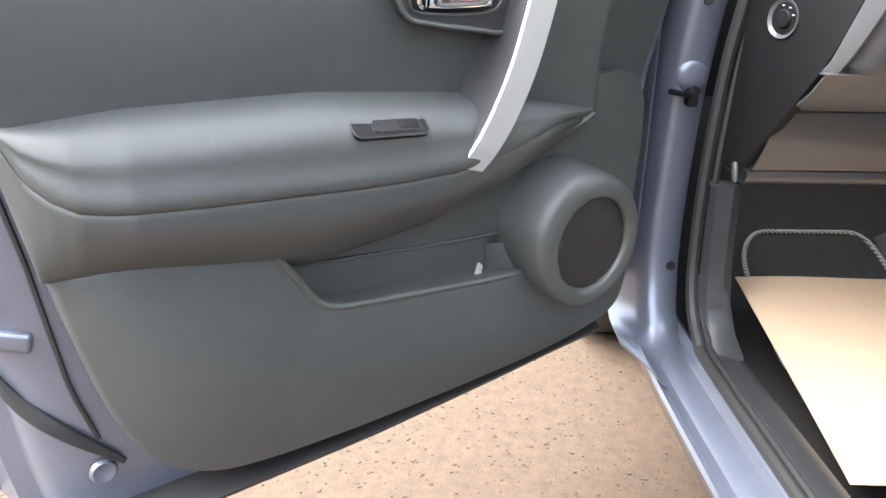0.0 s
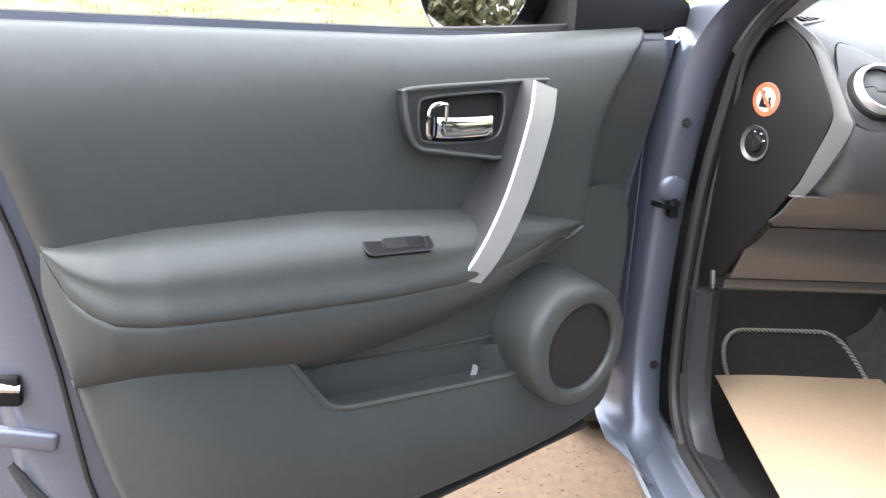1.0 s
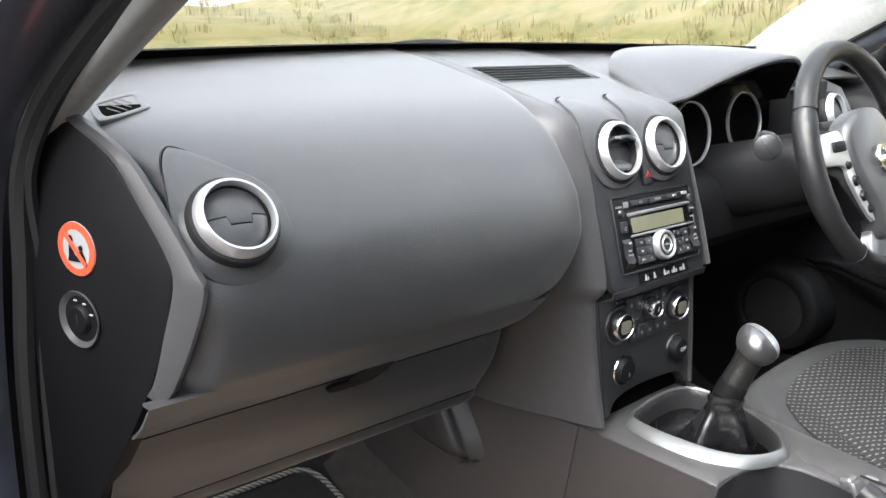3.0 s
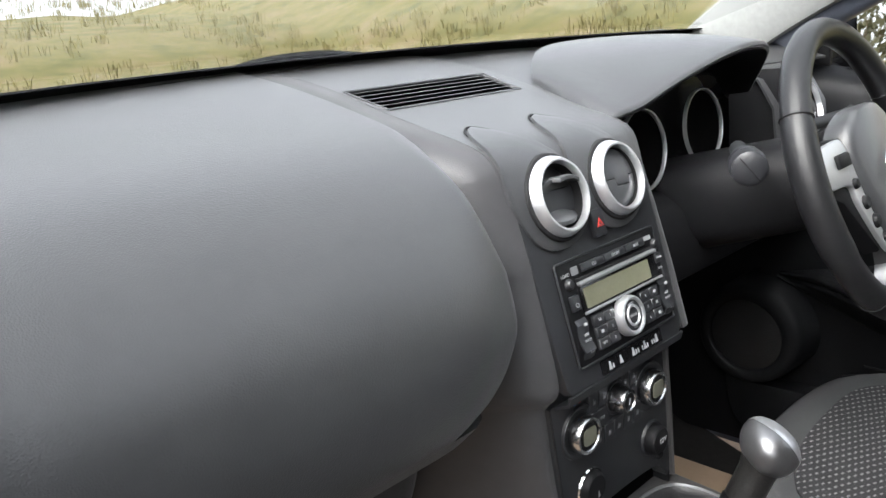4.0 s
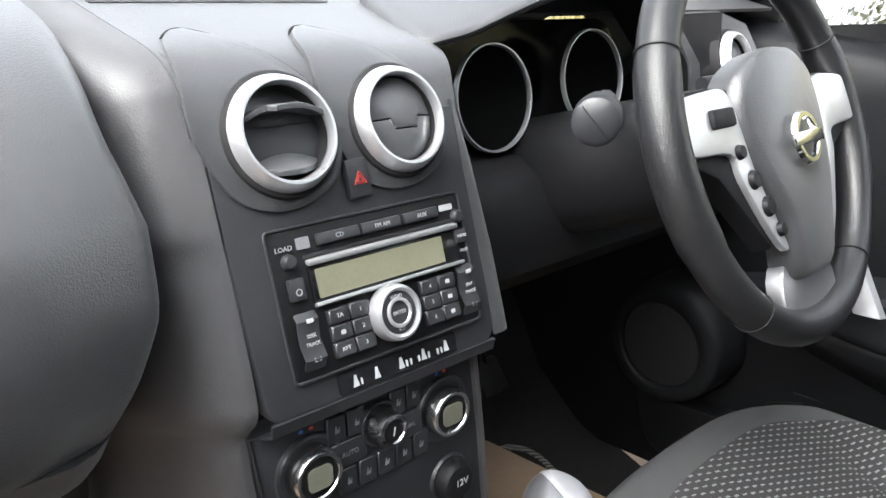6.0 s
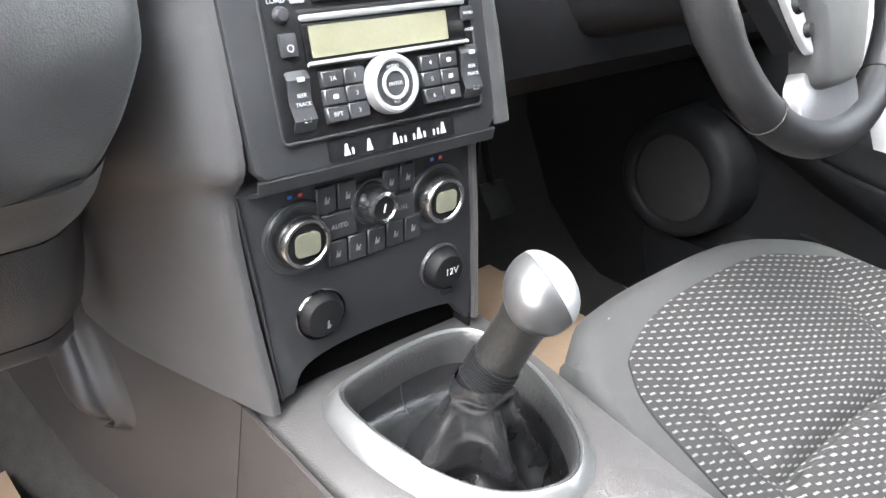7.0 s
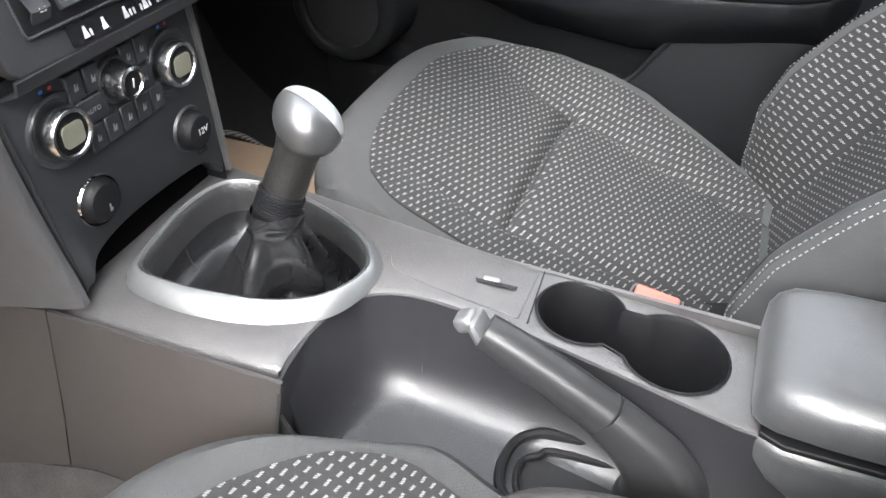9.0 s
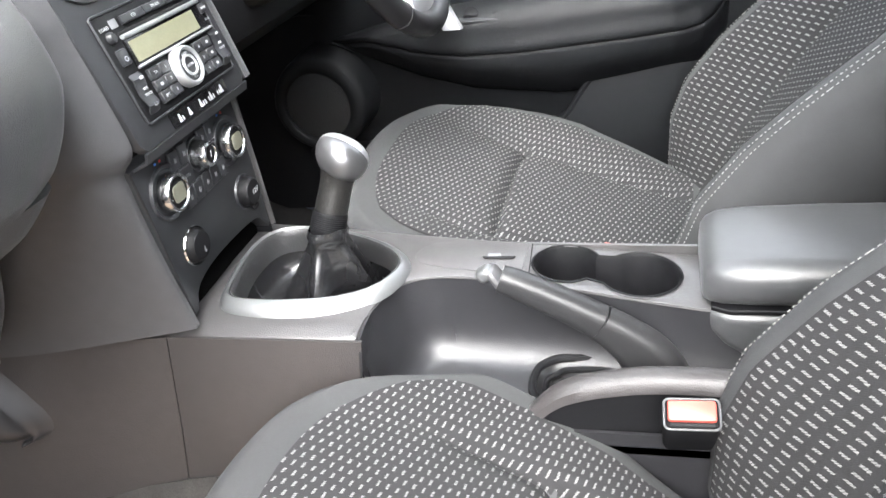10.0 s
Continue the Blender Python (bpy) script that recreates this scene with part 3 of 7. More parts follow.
    bon = [[(x, y, z - 0.06 * (x / 0.8) ** 2) for x in np.linspace(-0.8, 0.8, 9)] for y, z in ((0.58, 1.13), (0.85, 1.09), (1.15, 1.01), (1.35, 0.90), (1.42, 0.70), (1.44, 0.35))]
    part("bonnet", sheet(bon, thick=0.006), PAINT, car)
    part("far_wing", sheet([[(0.905, 0.235, z), (0.92, 0.5, z), (0.90, 0.95, z), (0.80, 1.38, z * 0.95)] for z in (0.25, 0.6, 1.06)], thick=0.004), PAINT, car)
    for y in (0.98, -1.95):
        for s in (-1, 1):
            part("wheel", lathe([(0, 0.02), (0.14, 0.04), (0.2, 0.02), (0.215, 0.05), (0.33, 0.06), (0.345, 0.02), (0.345, -0.12), (0.32, -0.15), (0, -0.15)], 32, frame_matrix((s * 0.80, y, 0.345), (0, s, 0), (0, 0, 1))), RUBBER, car)
    wip = thing("wiper", label="black windscreen wiper lying at the screen base", category="wiper")
    part("wiper_arm", tube(curve_points([(-0.13, 0.525, 1.196), (-0.08, 0.52, 1.206), (-0.02, 0.52, 1.211), (0.05, 0.52, 1.211), (0.12, 0.525, 1.203)], 5), 0.007, 6), BLACK, wip)
    part("wiper_blade", tube([(-0.62, 0.47, 1.170), (-0.3, 0.505, 1.190), (0.12, 0.53, 1.205)], 0.007, 6), RUBBER, wip)


build_body()

# ---------------------------------------------------------------- front passenger door, standing open
DOOR_ANGLE = radians(34)
DOOR = frame_matrix((-0.9, 0.2, 0), (-math.cos(DOOR_ANGLE), -math.sin(DOOR_ANGLE), 0), (math.sin(DOOR_ANGLE), -math.cos(DOOR_ANGLE), 0))
# local: x from the hinge to the rear edge, y towards the cabin, z up


def interp(x, xs, ys):
    return float(np.interp(x, xs, ys))


def rear_edge(z):
    return interp(z, [0.40, 0.45, 0.50, 0.57, 0.66, 0.72, 0.80, 0.86, 0.93, 1.0, 1.09], [0.78, 0.87, 0.918, 0.938, 0.950, 0.958, 0.972, 0.985, 1.005, 1.025, 1.05])


def front_edge(z):
    return interp(z, [0.40, 0.5, 0.63, 0.77, 0.85, 0.97, 1.05, 1.10], [0.16, 0.11, 0.080, 0.088, 0.075, 0.036, 0.010, 0.0])


def shell_edge(z):
    """The painted shell runs on below the trim's rounded rear corner."""
    return max(rear_edge(z), interp(z, [0.39, 0.45, 0.57], [0.915, 0.925, 0.938]))


def door_foot(u):
    return interp(u, [0.0, 0.2, 0.4, 0.6, 0.8, 1.05], [0.452, 0.442, 0.422, 0.406, 0.399, 0.392])


def face(n):
    """A pose on the door that looks into the cabin: outlines are (along, -height)."""
    return frame_matrix((0, n, 0), (1, 0, 0), (0, 0, -1))


def door_fittings(d, place=None, place_pod=None, trim=DOOR_TRIM):
    """Armrest, storage bin and speaker of a front door, in the passenger door's own measures; place sets them elsewhere."""
    def put(name, bm, mat, parent, label="", at=None):
        at = at or place
        if at:
            for v in bm.verts:
                v.co = at(*v.co)
        return part(name, bm, mat, parent, label)
    # armrest: a long padded shelf tapering to a point ahead of the pull
    def arm_section(u):
        back = interp(u, [0.22, 0.42, 0.67, 0.87, 0.98], [0.812, 0.853, 0.876, 0.877, 0.868])
        front = interp(u, [0.22, 0.30, 0.40, 0.50, 0.62, 0.83, 0.90, 0.927, 0.947, 0.962, 0.972, 0.980], [0.806, 0.812, 0.790, 0.776, 0.777, 0.787, 0.791, 0.796, 0.807, 0.823, 0.846, 0.866])
        under = interp(u, [0.22, 0.30, 0.40, 0.50, 0.68, 0.80, 0.95, 0.98], [0.800, 0.765, 0.722, 0.692, 0.672, 0.690, 0.715, 0.72])
        deep = interp(u, [0.22, 0.30, 0.45, 0.6, 0.8, 0.88, 0.927, 0.947, 0.962, 0.972, 0.98], [0.058, 0.090, 0.118, 0.124, 0.122, 0.117, 0.105, 0.093, 0.080, 0.069, 0.058])
        return back, front, under, deep
    rows, low = [], []
    for u in np.concatenate([np.linspace(0.22, 0.86, 44), np.linspace(0.87, 0.98, 26)]):
        b, f, un, dp = arm_section(u)
        rows.append(curve_points([(u, 0.040, b + 0.004), (u, 0.056, b), (u, 0.056 + (dp - 0.056) * 0.5, b - (b - f) * 0.15), (u, 0.056 + (dp - 0.056) * 0.82, b - (b - f) * 0.42), (u, dp - 0.007 * min(1, (b - f) / 0.06), f + min(0.028, 0.42 * (b - f))), (u, dp - 0.002, f + min(0.008, 0.15 * (b - f))), (u, dp - 0.004, f - 0.002), (u, dp - 0.012, f - 0.006)], 3))
        low.append([(min(a, rear_edge(c) + 0.003), b_, c) for a, b_, c in curve_points([(u, dp - 0.010, f - 0.004), (u, dp - 0.008, f - 0.012), (u, dp - 0.016, f - (f - un) * 0.45), (u, 0.062, un + 0.006), (u, 0.045, un)], 3)])
    put("armrest", sheet(rows, thick=0.002), trim, d, "padded charcoal door armrest")
    put("armrest_underside", sheet(low, thick=0.002), trim, d)
    # lower panel with the bin cut into it
    lip = curve_points([(0.958, 0.722), (0.85, 0.720), (0.760, 0.714), (0.735, 0.706), (0.705, 0.668), (0.680, 0.632), (0.655, 0.617), (0.60, 0.610), (0.45, 0.598), (0.33, 0.590), (0.29, 0.582)], 4)
    bottom = curve_points([(0.12, 0.56), (0.135, 0.50), (0.17, 0.472), (0.26, 0.452), (0.40, 0.440), (0.60, 0.432), (0.76, 0.434), (0.835, 0.450), (0.885, 0.490), (0.918, 0.55), (0.944, 0.65), (0.956, 0.715)], 4)
    outline = [tuple(p) for p in lip] + [(0.12, 0.58)] + [tuple(p) for p in bottom[:-1]]
    bm = plate([(u, -z) for u, z in outline], 0.05, bevel=0.007, lift=lambda u, z: -0.022 * max(0, (u - 0.86) / 0.1) ** 2, m=face(0.074))
    put("lower_panel", bm, trim, d, "charcoal lower door panel with a storage bin")
    # Black tube along the joint, standing for the shadow in its gap.
    put("panel_joint_shade", tube([(u, 0.066 - 0.018 * max(0, (u - 0.86) / 0.1) ** 2, z + 0.0035) for u, z in lip[:14]], 0.0032, 6), BLACK, d, "joint over the lower panel, its shade a black tube")
    bin_pts = [tuple(p) for p in curve_points([(0.77, 0.725), (0.69, 0.69), (0.60, 0.70), (0.45, 0.76), (0.32, 0.825), (0.10, 0.846), (0.085, 0.62), (0.10, 0.50), (0.3, 0.49), (0.6, 0.50), (0.75, 0.55)], 4, True)]
    put("bin_lip", tube([(u, 0.0700, z - 0.0015) for u, z in lip[11:]], 0.0058, 8), trim, d, "rounded rim of the storage bin")
    put("bin_joint", tube(curve_points([(0.690, 0.038, 0.668), (0.66, 0.037, 0.662), (0.52, 0.036, 0.652), (0.42, 0.037, 0.646), (0.372, 0.040, 0.647)], 4), 0.0022, 6), trim, d)
    put("bin_back", plate(bin_pts, 0.012, m=frame_matrix((0, 0.022, 0), (1, 0, 0), (0, 0, 1))), trim, d)
    put("bin_divider", sheet([curve_points([(0.392, 0.035, z), (0.37, 0.045, z), (0.345, 0.068, z)], 4) for z in (0.52, 0.60, 0.632)], thick=0.003), trim, d)
    put("bin_floor", rbox(0.5, 0.045, 0.01, 0.003, m=pose(0.45, 0.05, 0.535)), trim, d)
    put("scrap_of_paper", sheet([[(0.424, 0.050, 0.592), (0.412, 0.052, 0.594)], [(0.420, 0.051, 0.606), (0.409, 0.052, 0.607)], [(0.420, 0.052, 0.613), (0.417, 0.053, 0.614)]], thick=0.0008), WHITE_INK, d, "small pale scrap standing in the bin")
    # speaker pod: a turned drum leaning back out of the panel, its dark grille facing the cabin
    drum = [(0.280, 0.651, 0.101, 0.012), (0.268, 0.642, 0.101, 0.046), (0.257, 0.633, 0.101, 0.080), (0.252, 0.629, 0.100, 0.096), (0.2475, 0.625, 0.0975, 0.1045), (0.244, 0.622, 0.088, 0.109), (0.244, 0.622, 0.078, 0.108), (0.244, 0.622, 0.0715, 0.104), (0.244, 0.622, 0.070, 0.097)]
    drum = curve_points(drum, 3)
    pod = put("speaker_pod", sheet([[(u + q * math.cos(a), n, z + q * math.sin(a)) for a in np.linspace(0, 2 * math.pi, 49)[:-1]] for u, z, q, n in drum], close_v=True), trim, d, "round charcoal speaker housing", place_pod)
    put("grille", lathe([(0, 0.110), (0.03, 0.1098), (0.06, 0.109), (0.0705, 0.1075)], 40, frame_matrix((0.244, -0.009, 0.622), (1, 0, 0), (0, 0.0, -1))), SPEAKER_MESH, pod, "fine black perforated speaker grille", place_pod)


def build_door():
    d = thing("passenger_door", DOOR, "open car door with charcoal trim and blue-grey paint", "car door")
    zs = np.linspace(0.40, 1.09, 24)
    # painted inner shell behind the trim, with the shut face at the rear
    rows = []
    for z in zs:
        r, f = shell_edge(z) + 0.01, front_edge(z) - 0.03
        rows.append([(f - 0.01, -0.09, z), (f - 0.01, -0.005, z), (f + 0.02, 0.008, z), ((r + f) / 2, 0.01, z), (r - 0.03, 0.008, z), (r + 0.015, 0.004, z), (r + 0.040, -0.006, z), (r + 0.055, -0.022, z), (r + 0.062, -0.05, z), (r + 0.085, -0.062, z), (r + 0.10, -0.10, z)])
    rows.insert(0, [(p[0], p[1] * 1.0, 0.392) for p in rows[0]])
    rows = [[(u, n, max(z, door_foot(u))) for u, n, z in r] for r in rows]
    part("door_shell", sheet(rows, thick=0.003), PAINT, d, "blue-grey metallic painted door shell")
    out = [[(u, -0.10 - 0.05 * math.sin((z - 0.3) / 0.8 * 3.1), z) for u in (-0.03, 0.15, 0.3, 0.5, 0.7, 1.06)] for z in np.linspace(0.388, 1.09, 8)]
    out = [[(u, n, max(z, door_foot(u) - 0.004)) for u, n, z in r] for r in out]
    part("outer_skin", sheet(out, thick=0.004), PAINT, d)
    part("bottom_flange", sheet([[(u, n, door_foot(u) + z) for n, z in ((-0.10, -0.016), (-0.03, -0.014), (0.055, -0.010), (0.062, 0.0), (0.03, 0.012))] for u in np.linspace(0.16, 1.02, 9)], close_v=True), RUBBER, d, "black rubber strip along the door's lower edge")
    # upper trim: from the armrest up to the rolled window ledge
    us = np.concatenate([np.linspace(0, 0.3, 60), np.linspace(0.33, 0.96, 16), np.linspace(0.97, 1, 7)])
    prof = [(0.055, 0.845), (0.060, 0.885), (0.066, 0.93), (0.069, 0.98), (0.066, 1.02), (0.058, 1.05), (0.046, 1.068), (0.030, 1.079), (0.010, 1.083), (-0.012, 1.080), (-0.020, 1.068)]
    rows = []
    for n, z in curve_points(prof, 6):
        row = []
        for s in us:
            f, r = front_edge(min(z, 1.1)), rear_edge(z) - 0.004
            u = f + (r - f) * s
            rim = interp(z, [0.845, 0.90, 0.95, 1.0, 1.05, 1.09, 1.12], [0.222, 0.228, 0.222, 0.198, 0.146, 0.085, 0.040])
            k = min(1.0, max(0.0, (rim - u) / 0.065))
            k = k * k * (3 - 2 * k)
            lift = 0.03 * max(0, 1 - u / 0.5) ** 1.3
            inset = -0.043 * k
            edge = -0.016 * max(0, 1 - (1 - s) / 0.02) ** 2
            dip = (0.845 - interp(u, [0.05, 0.08, 0.13, 0.19, 0.25, 0.42], [0.830, 0.812, 0.800, 0.802, 0.812, 0.845])) * max(0.0, 1 - (z - 0.845) / 0.12) ** 1.5
            row.append((u, n + inset + edge, z - dip + lift * (z - 0.845) / 0.235))
        rows.append(row)
    part("upper_trim", sheet(rows, thick=0.003), DOOR_TRIM, d, "charcoal grained upper door trim")
    door_fittings(d)
    # inner handle: dished surround, chrome lever and lock
    hb = frame_matrix((0, 0.072, 0), (1, 0, 0), (0, 0, 1))
    outline = [tuple(p) for p in curve_points([(0.581, 1.012), (0.571, 1.021), (0.46, 1.027), (0.36, 1.031), (0.352, 1.026), (0.37, 0.985), (0.40, 0.945), (0.425, 0.930), (0.46, 0.934), (0.53, 0.944), (0.560, 0.951), (0.574, 0.975)], 4, True)]
    hole = [tuple(p) for p in curve_points([(0.560, 1.003), (0.545, 1.011), (0.49, 1.015), (0.440, 1.017), (0.425, 1.010), (0.425, 0.978), (0.437, 0.957), (0.48, 0.953), (0.545, 0.956), (0.558, 0.967)], 4, True)]
    # (the plate faces away from the cabin in this frame, so its depth runs towards it)
    sur = part("handle_surround", plate(outline, 0.016, [hole], m=hb), FASCIA, d, "dark dished handle surround")
    part("raised_edge", tube([(p[0], 0.0885, p[1]) for p in outline], 0.0032, 8, closed=True), DOOR_TRIM, sur)
    part("recess_edge", tube([(p[0], 0.0885, p[1]) for p in hole], 0.0018, 6, closed=True), DOOR_TRIM, sur)
    part("recess", plate(hole, 0.004, m=frame_matrix((0, 0.0735, 0), (1, 0, 0), (0, 0, 1))), DARK_HOLE, sur)
    part("door_lever", sheet([[(u, n - 0.006, z + 0.0125), (u, n, z + 0.0125), (u, n + 0.0015, z + 0.0105), (u, n + 0.0025, z), (u, n + 0.0015, z - 0.0105), (u, n, z - 0.0125), (u, n - 0.006, z - 0.0125)] for u, z, n in curve_points([(0.534, 0.974, 0.090), (0.525, 0.9735, 0.093), (0.50, 0.973, 0.095), (0.462, 0.9735, 0.096), (0.450, 0.974, 0.095)], 4)], close_v=True), CHROME, d, "flat chrome inner door lever")
    part("lever_end", rbox(0.0025, 0.010, 0.025, 0.001, m=pose(0.4495, 0.092, 0.974)), CHROME, d)
    part("lock_tab", tube(curve_points([(0.545, 0.094, 0.962), (0.551, 0.096, 0.968), (0.552, 0.097, 0.985), (0.549, 0.097, 0.998), (0.540, 0.097, 1.003), (0.525, 0.096, 1.003), (0.523, 0.095, 0.996), (0.523, 0.094, 0.982)], 4), 0.0028, 8), CHROME, d, "chrome lock tab")
    # silver pull, sweeping down into the armrest
    spine = curve_points([(0.372, 1.026, 0.110), (0.380, 0.985, 0.115), (0.397, 0.93, 0.117), (0.416, 0.88, 0.118), (0.442, 0.830, 0.118), (0.466, 0.795, 0.117), (0.484, 0.772, 0.112)], 5)
    rows = []
    for i, (u, z, n) in enumerate(spine):
        k = i / (len(spine) - 1)
        w = 0.0215 + 0.001 * math.sin(k * 3.14) - 0.003 * k
        rows.append([(u - w, n - 0.004, z - w * 0.3), (u - w * 0.97, n + 0.0005, z - w * 0.29), (u - w * 0.90, n + 0.002, z - w * 0.25), (u + w * 0.92, n + 0.002, z + w * 0.27), (u + w * 0.98, n + 0.0005, z + w * 0.3), (u + w, n - 0.002, z + w * 0.3), (u, n - 0.008, z)])
    part("pull_handle", sheet(rows, close_v=True), PULL_SILVER, d, "satin silver door pull")
    skirt = []
    for i, (u, z, n) in enumerate(spine):
        w = 0.0225 + 0.001 * math.sin(i / (len(spine) - 1) * 3.14) - 0.003 * i / (len(spine) - 1)
        skirt.append([(u + w * 0.95, n - 0.0015, z + w * 0.3), (u + w + 0.001, n - 0.010, z + w * 0.3), (u + w + 0.004, (n + 0.06) / 2, z + w * 0.3), (u + w + 0.012, 0.060, z + w * 0.3)])
    part("pull_bracket", sheet(skirt, thick=0.003), FASCIA, d, "charcoal skirt behind the door pull")
    # window switch in the armrest
    sw = frame_matrix((0.596, 0.1085, 0.8375), (1, 0.02, 0.06), (0, -0.74, 0.66)) @ pose(0, 0, 0.0062)
    sp_ = part("switch_plate", plate(round_rect(0, 0, 0.100, 0.026, 0.009), 0.006, bevel=0.0008, m=sw), BLACK, d, "glossy black window switch plate")
    part("switch_well", plate(round_rect(-0.008, 0.001, 0.062, 0.015, 0.005), 0.002, m=sw @ pose(0, 0, -0.0052)), DARK_HOLE, sp_)
    part("switch_rim", tube([sw @ Vector((x, y, -0.0058)) for x, y in round_rect(0, 0, 0.100, 0.026, 0.009)], 0.0009, 6, closed=True), GREY_BUTTON, sp_)
    part("well_rim", tube([sw @ Vector((x, y, -0.0064)) for x, y in round_rect(-0.008, 0.001, 0.064, 0.017, 0.005)], 0.0006, 6, closed=True), GREY_BUTTON, sp_)
    part("window_switch", rbox(0.026, 0.012, 0.006, 0.002, m=sw @ pose(-0.024, 0.001, -0.0055, -8, 0, 0)), BLACK, sp_)
    # shut face: latch, bump, grommet, crease
    part("latch", joined(rbox(0.042, 0.012, 0.036, 0.005, m=pose(1.022, -0.010, 0.70, 0, 0, -30))), BLACK, d, "black door latch")
    part("latch_claw", tube([(1.005, 0.0, 0.703), (1.02, -0.004, 0.706), (1.035, -0.014, 0.70)], 0.006, 8), CHROME, d)
    part("shut_face_bump", rbox(0.075, 0.012, 0.024, 0.006, 3, m=pose(1.008, -0.0075, 0.640, 0, -14, -20)), PAINT, d)
    part("grommet", lathe([(0, 0.0004), (0.009, 0.0006), (0.0105, 0.0016), (0.013, 0.0018), (0.0145, 0.0004), (0.016, -0.003)], 20, frame_matrix((0.928, 0.0115, 0.452), (1, 0, 0), (0, 0, -1)) ), PAINT, d)
    part("corner_seal", tube(curve_points([(1.02, -0.030, 0.60), (0.995, -0.012, 0.555), (0.960, 0.006, 0.515), (0.905, 0.016, 0.462)], 5), [0.004 + 0.006 * math.sin(k / 15 * 3.14) for k in range(16)], 8), RUBBER, d, "black rubber corner seal")
    part("shell_seal", tube([(rear_edge(z) + 0.010, 0.013, z) for z in np.linspace(0.50, 1.08, 22)], 0.0032, 6), RUBBER, d)
    # waist seal, mirror corner and window frame
    part("waist_seal", tube([(u, -0.024, 1.085 + 0.03 * max(0, 1 - u / 0.5) ** 1.3) for u in np.linspace(0.2, 1.04, 14)], 0.008, 6), RUBBER, d)
    tri = [(0.215, 1.095), (0.0, 1.106), (-0.075, 1.116), (-0.055, 1.150), (0.06, 1.215), (0.16, 1.268), (0.215, 1.30)]
    part("mirror_corner", plate(tri, 0.02, bevel=0.003, m=frame_matrix((0, -0.02, 0), (1, 0, 0), (0, 0, 1))), BLACK, d, "black mirror corner cover")
    part("window_frame", joined(tube(curve_points([(-0.05, -0.035, 1.115), (0.06, -0.035, 1.215), (0.3, -0.07, 1.35), (0.6, -0.11, 1.44), (0.95, -0.12, 1.46), (1.07, -0.09, 1.3), (1.07, -0.05, 1.08)], 5), 0.018, 8)), BLACK, d, "black window frame")
    # door mirror
    mir = part("mirror_housing", sheet([[Vector((u, 0, 0)) + Vector((0, n0 + (n1 - n0) * (0.5 - 0.5 * math.cos(a)), 1.165 + h * math.sin(a))) for a in np.linspace(0, 2 * math.pi, 33)[:-1]] for u, n0, n1, h in
               ((0.245, -0.075, -0.375, 0.095), (0.20, -0.072, -0.378, 0.100), (0.14, -0.075, -0.375, 0.096), (0.09, -0.10, -0.345, 0.075), (0.07, -0.16, -0.28, 0.03))], close_v=True, thick=0.002), GLOSS_BLACK, d, "black door mirror housing")
    gm = frame_matrix((0.197, -0.228, 1.167), (math.sin(radians(20)), -math.cos(radians(20)), 0), (0, 0, 1))
    pane = [tuple(p) for p in curve_points([(-0.118, -0.075), (-0.125, 0.0), (-0.118, 0.072), (0.0, 0.085), (0.10, 0.075), (0.130, 0.03), (0.118, -0.03), (0.07, -0.075), (0.0, -0.086)], 5, True)]
    part("mirror_glass", plate(pane, 0.003, m=gm @ pose(0, 0, 0, 0, 180, 0)), MIRROR, mir, "reflecting mirror glass")
    part("mirror_foot", sheet([[(u, n, z) for u, z in ((0.06, 1.10), (0.20, 1.10), (0.20, 1.155), (0.06, 1.16))] for n in (-0.02, -0.06, -0.11)], close_v=True, thick=0.002), BLACK, d)


SPEAKER_MESH = material("speaker_grille_mesh", (0.012, 0.012, 0.013), 0.5, grain=1.0, grain_scale=330, bump="cells", scale=20)
build_door()

# ---------------------------------------------------------------- dashboard
SILVER_GREY = material("satin_grey_plastic", (0.22, 0.225, 0.235), 0.38, 0.3, vary=0.06, scale=40)
PAD = curve_points([(0.44, 1.199), (0.41, 1.194), (0.30, 1.172), (0.20, 1.147), (0.10, 1.117), (0.04, 1.085), (0.0, 1.046), (-0.03, 1.0), (-0.043, 0.955), (-0.040, 0.918), (-0.029, 0.888), (-0.018, 0.874)], 5)
FACE = frame_matrix((0.006, -0.006, 0.926), (1, 0, 0), (0, 0.2425, 0.97))      # upper centre fascia: local x across, y up, z to the cabin
HEAT = frame_matrix((0.003, -0.002, 0.80), (1, 0, 0), (0, -0.02, 1))           # lower centre panel


CAP = frame_matrix((-0.765, 0.10, 0), (0.376, -0.927, 0), (0, 0, 1))             # dash end: local x to the rear, y up, z out of the door


STACK = curve_points([(0.455, 1.202), (0.30, 1.170), (0.20, 1.140), (0.12, 1.118), (0.08, 1.107), (0.055, 1.097), (0.040, 1.083), (0.0325, 1.066), (0.0265, 1.047), (0.013, 1.0), (-0.012, 0.90), (-0.024, 0.854)], 6)


def along(prof, at):
    """The length down a section to the point nearest to at = (y, z)."""
    best, total, out = 1e9, 0.0, 0.0
    for i, p in enumerate(prof):
        if i:
            total += float(np.linalg.norm(p - prof[i - 1]))
        e = float(np.linalg.norm(p - np.array(at)))
        if e < best:
            best, out = e, total
    return out


def on_section(prof, x, s, h=0.0):
    """The place x across and s down a section, h proud of it."""
    for a, b in zip(prof, prof[1:]):
        step = float(np.linalg.norm(b - a))
        if s <= step or b is prof[-1]:
            t = (b - a) / step
            p = a + t * s + np.array((t[1], -t[0])) * h
            return Vector((x, p[0], p[1]))
        s -= step


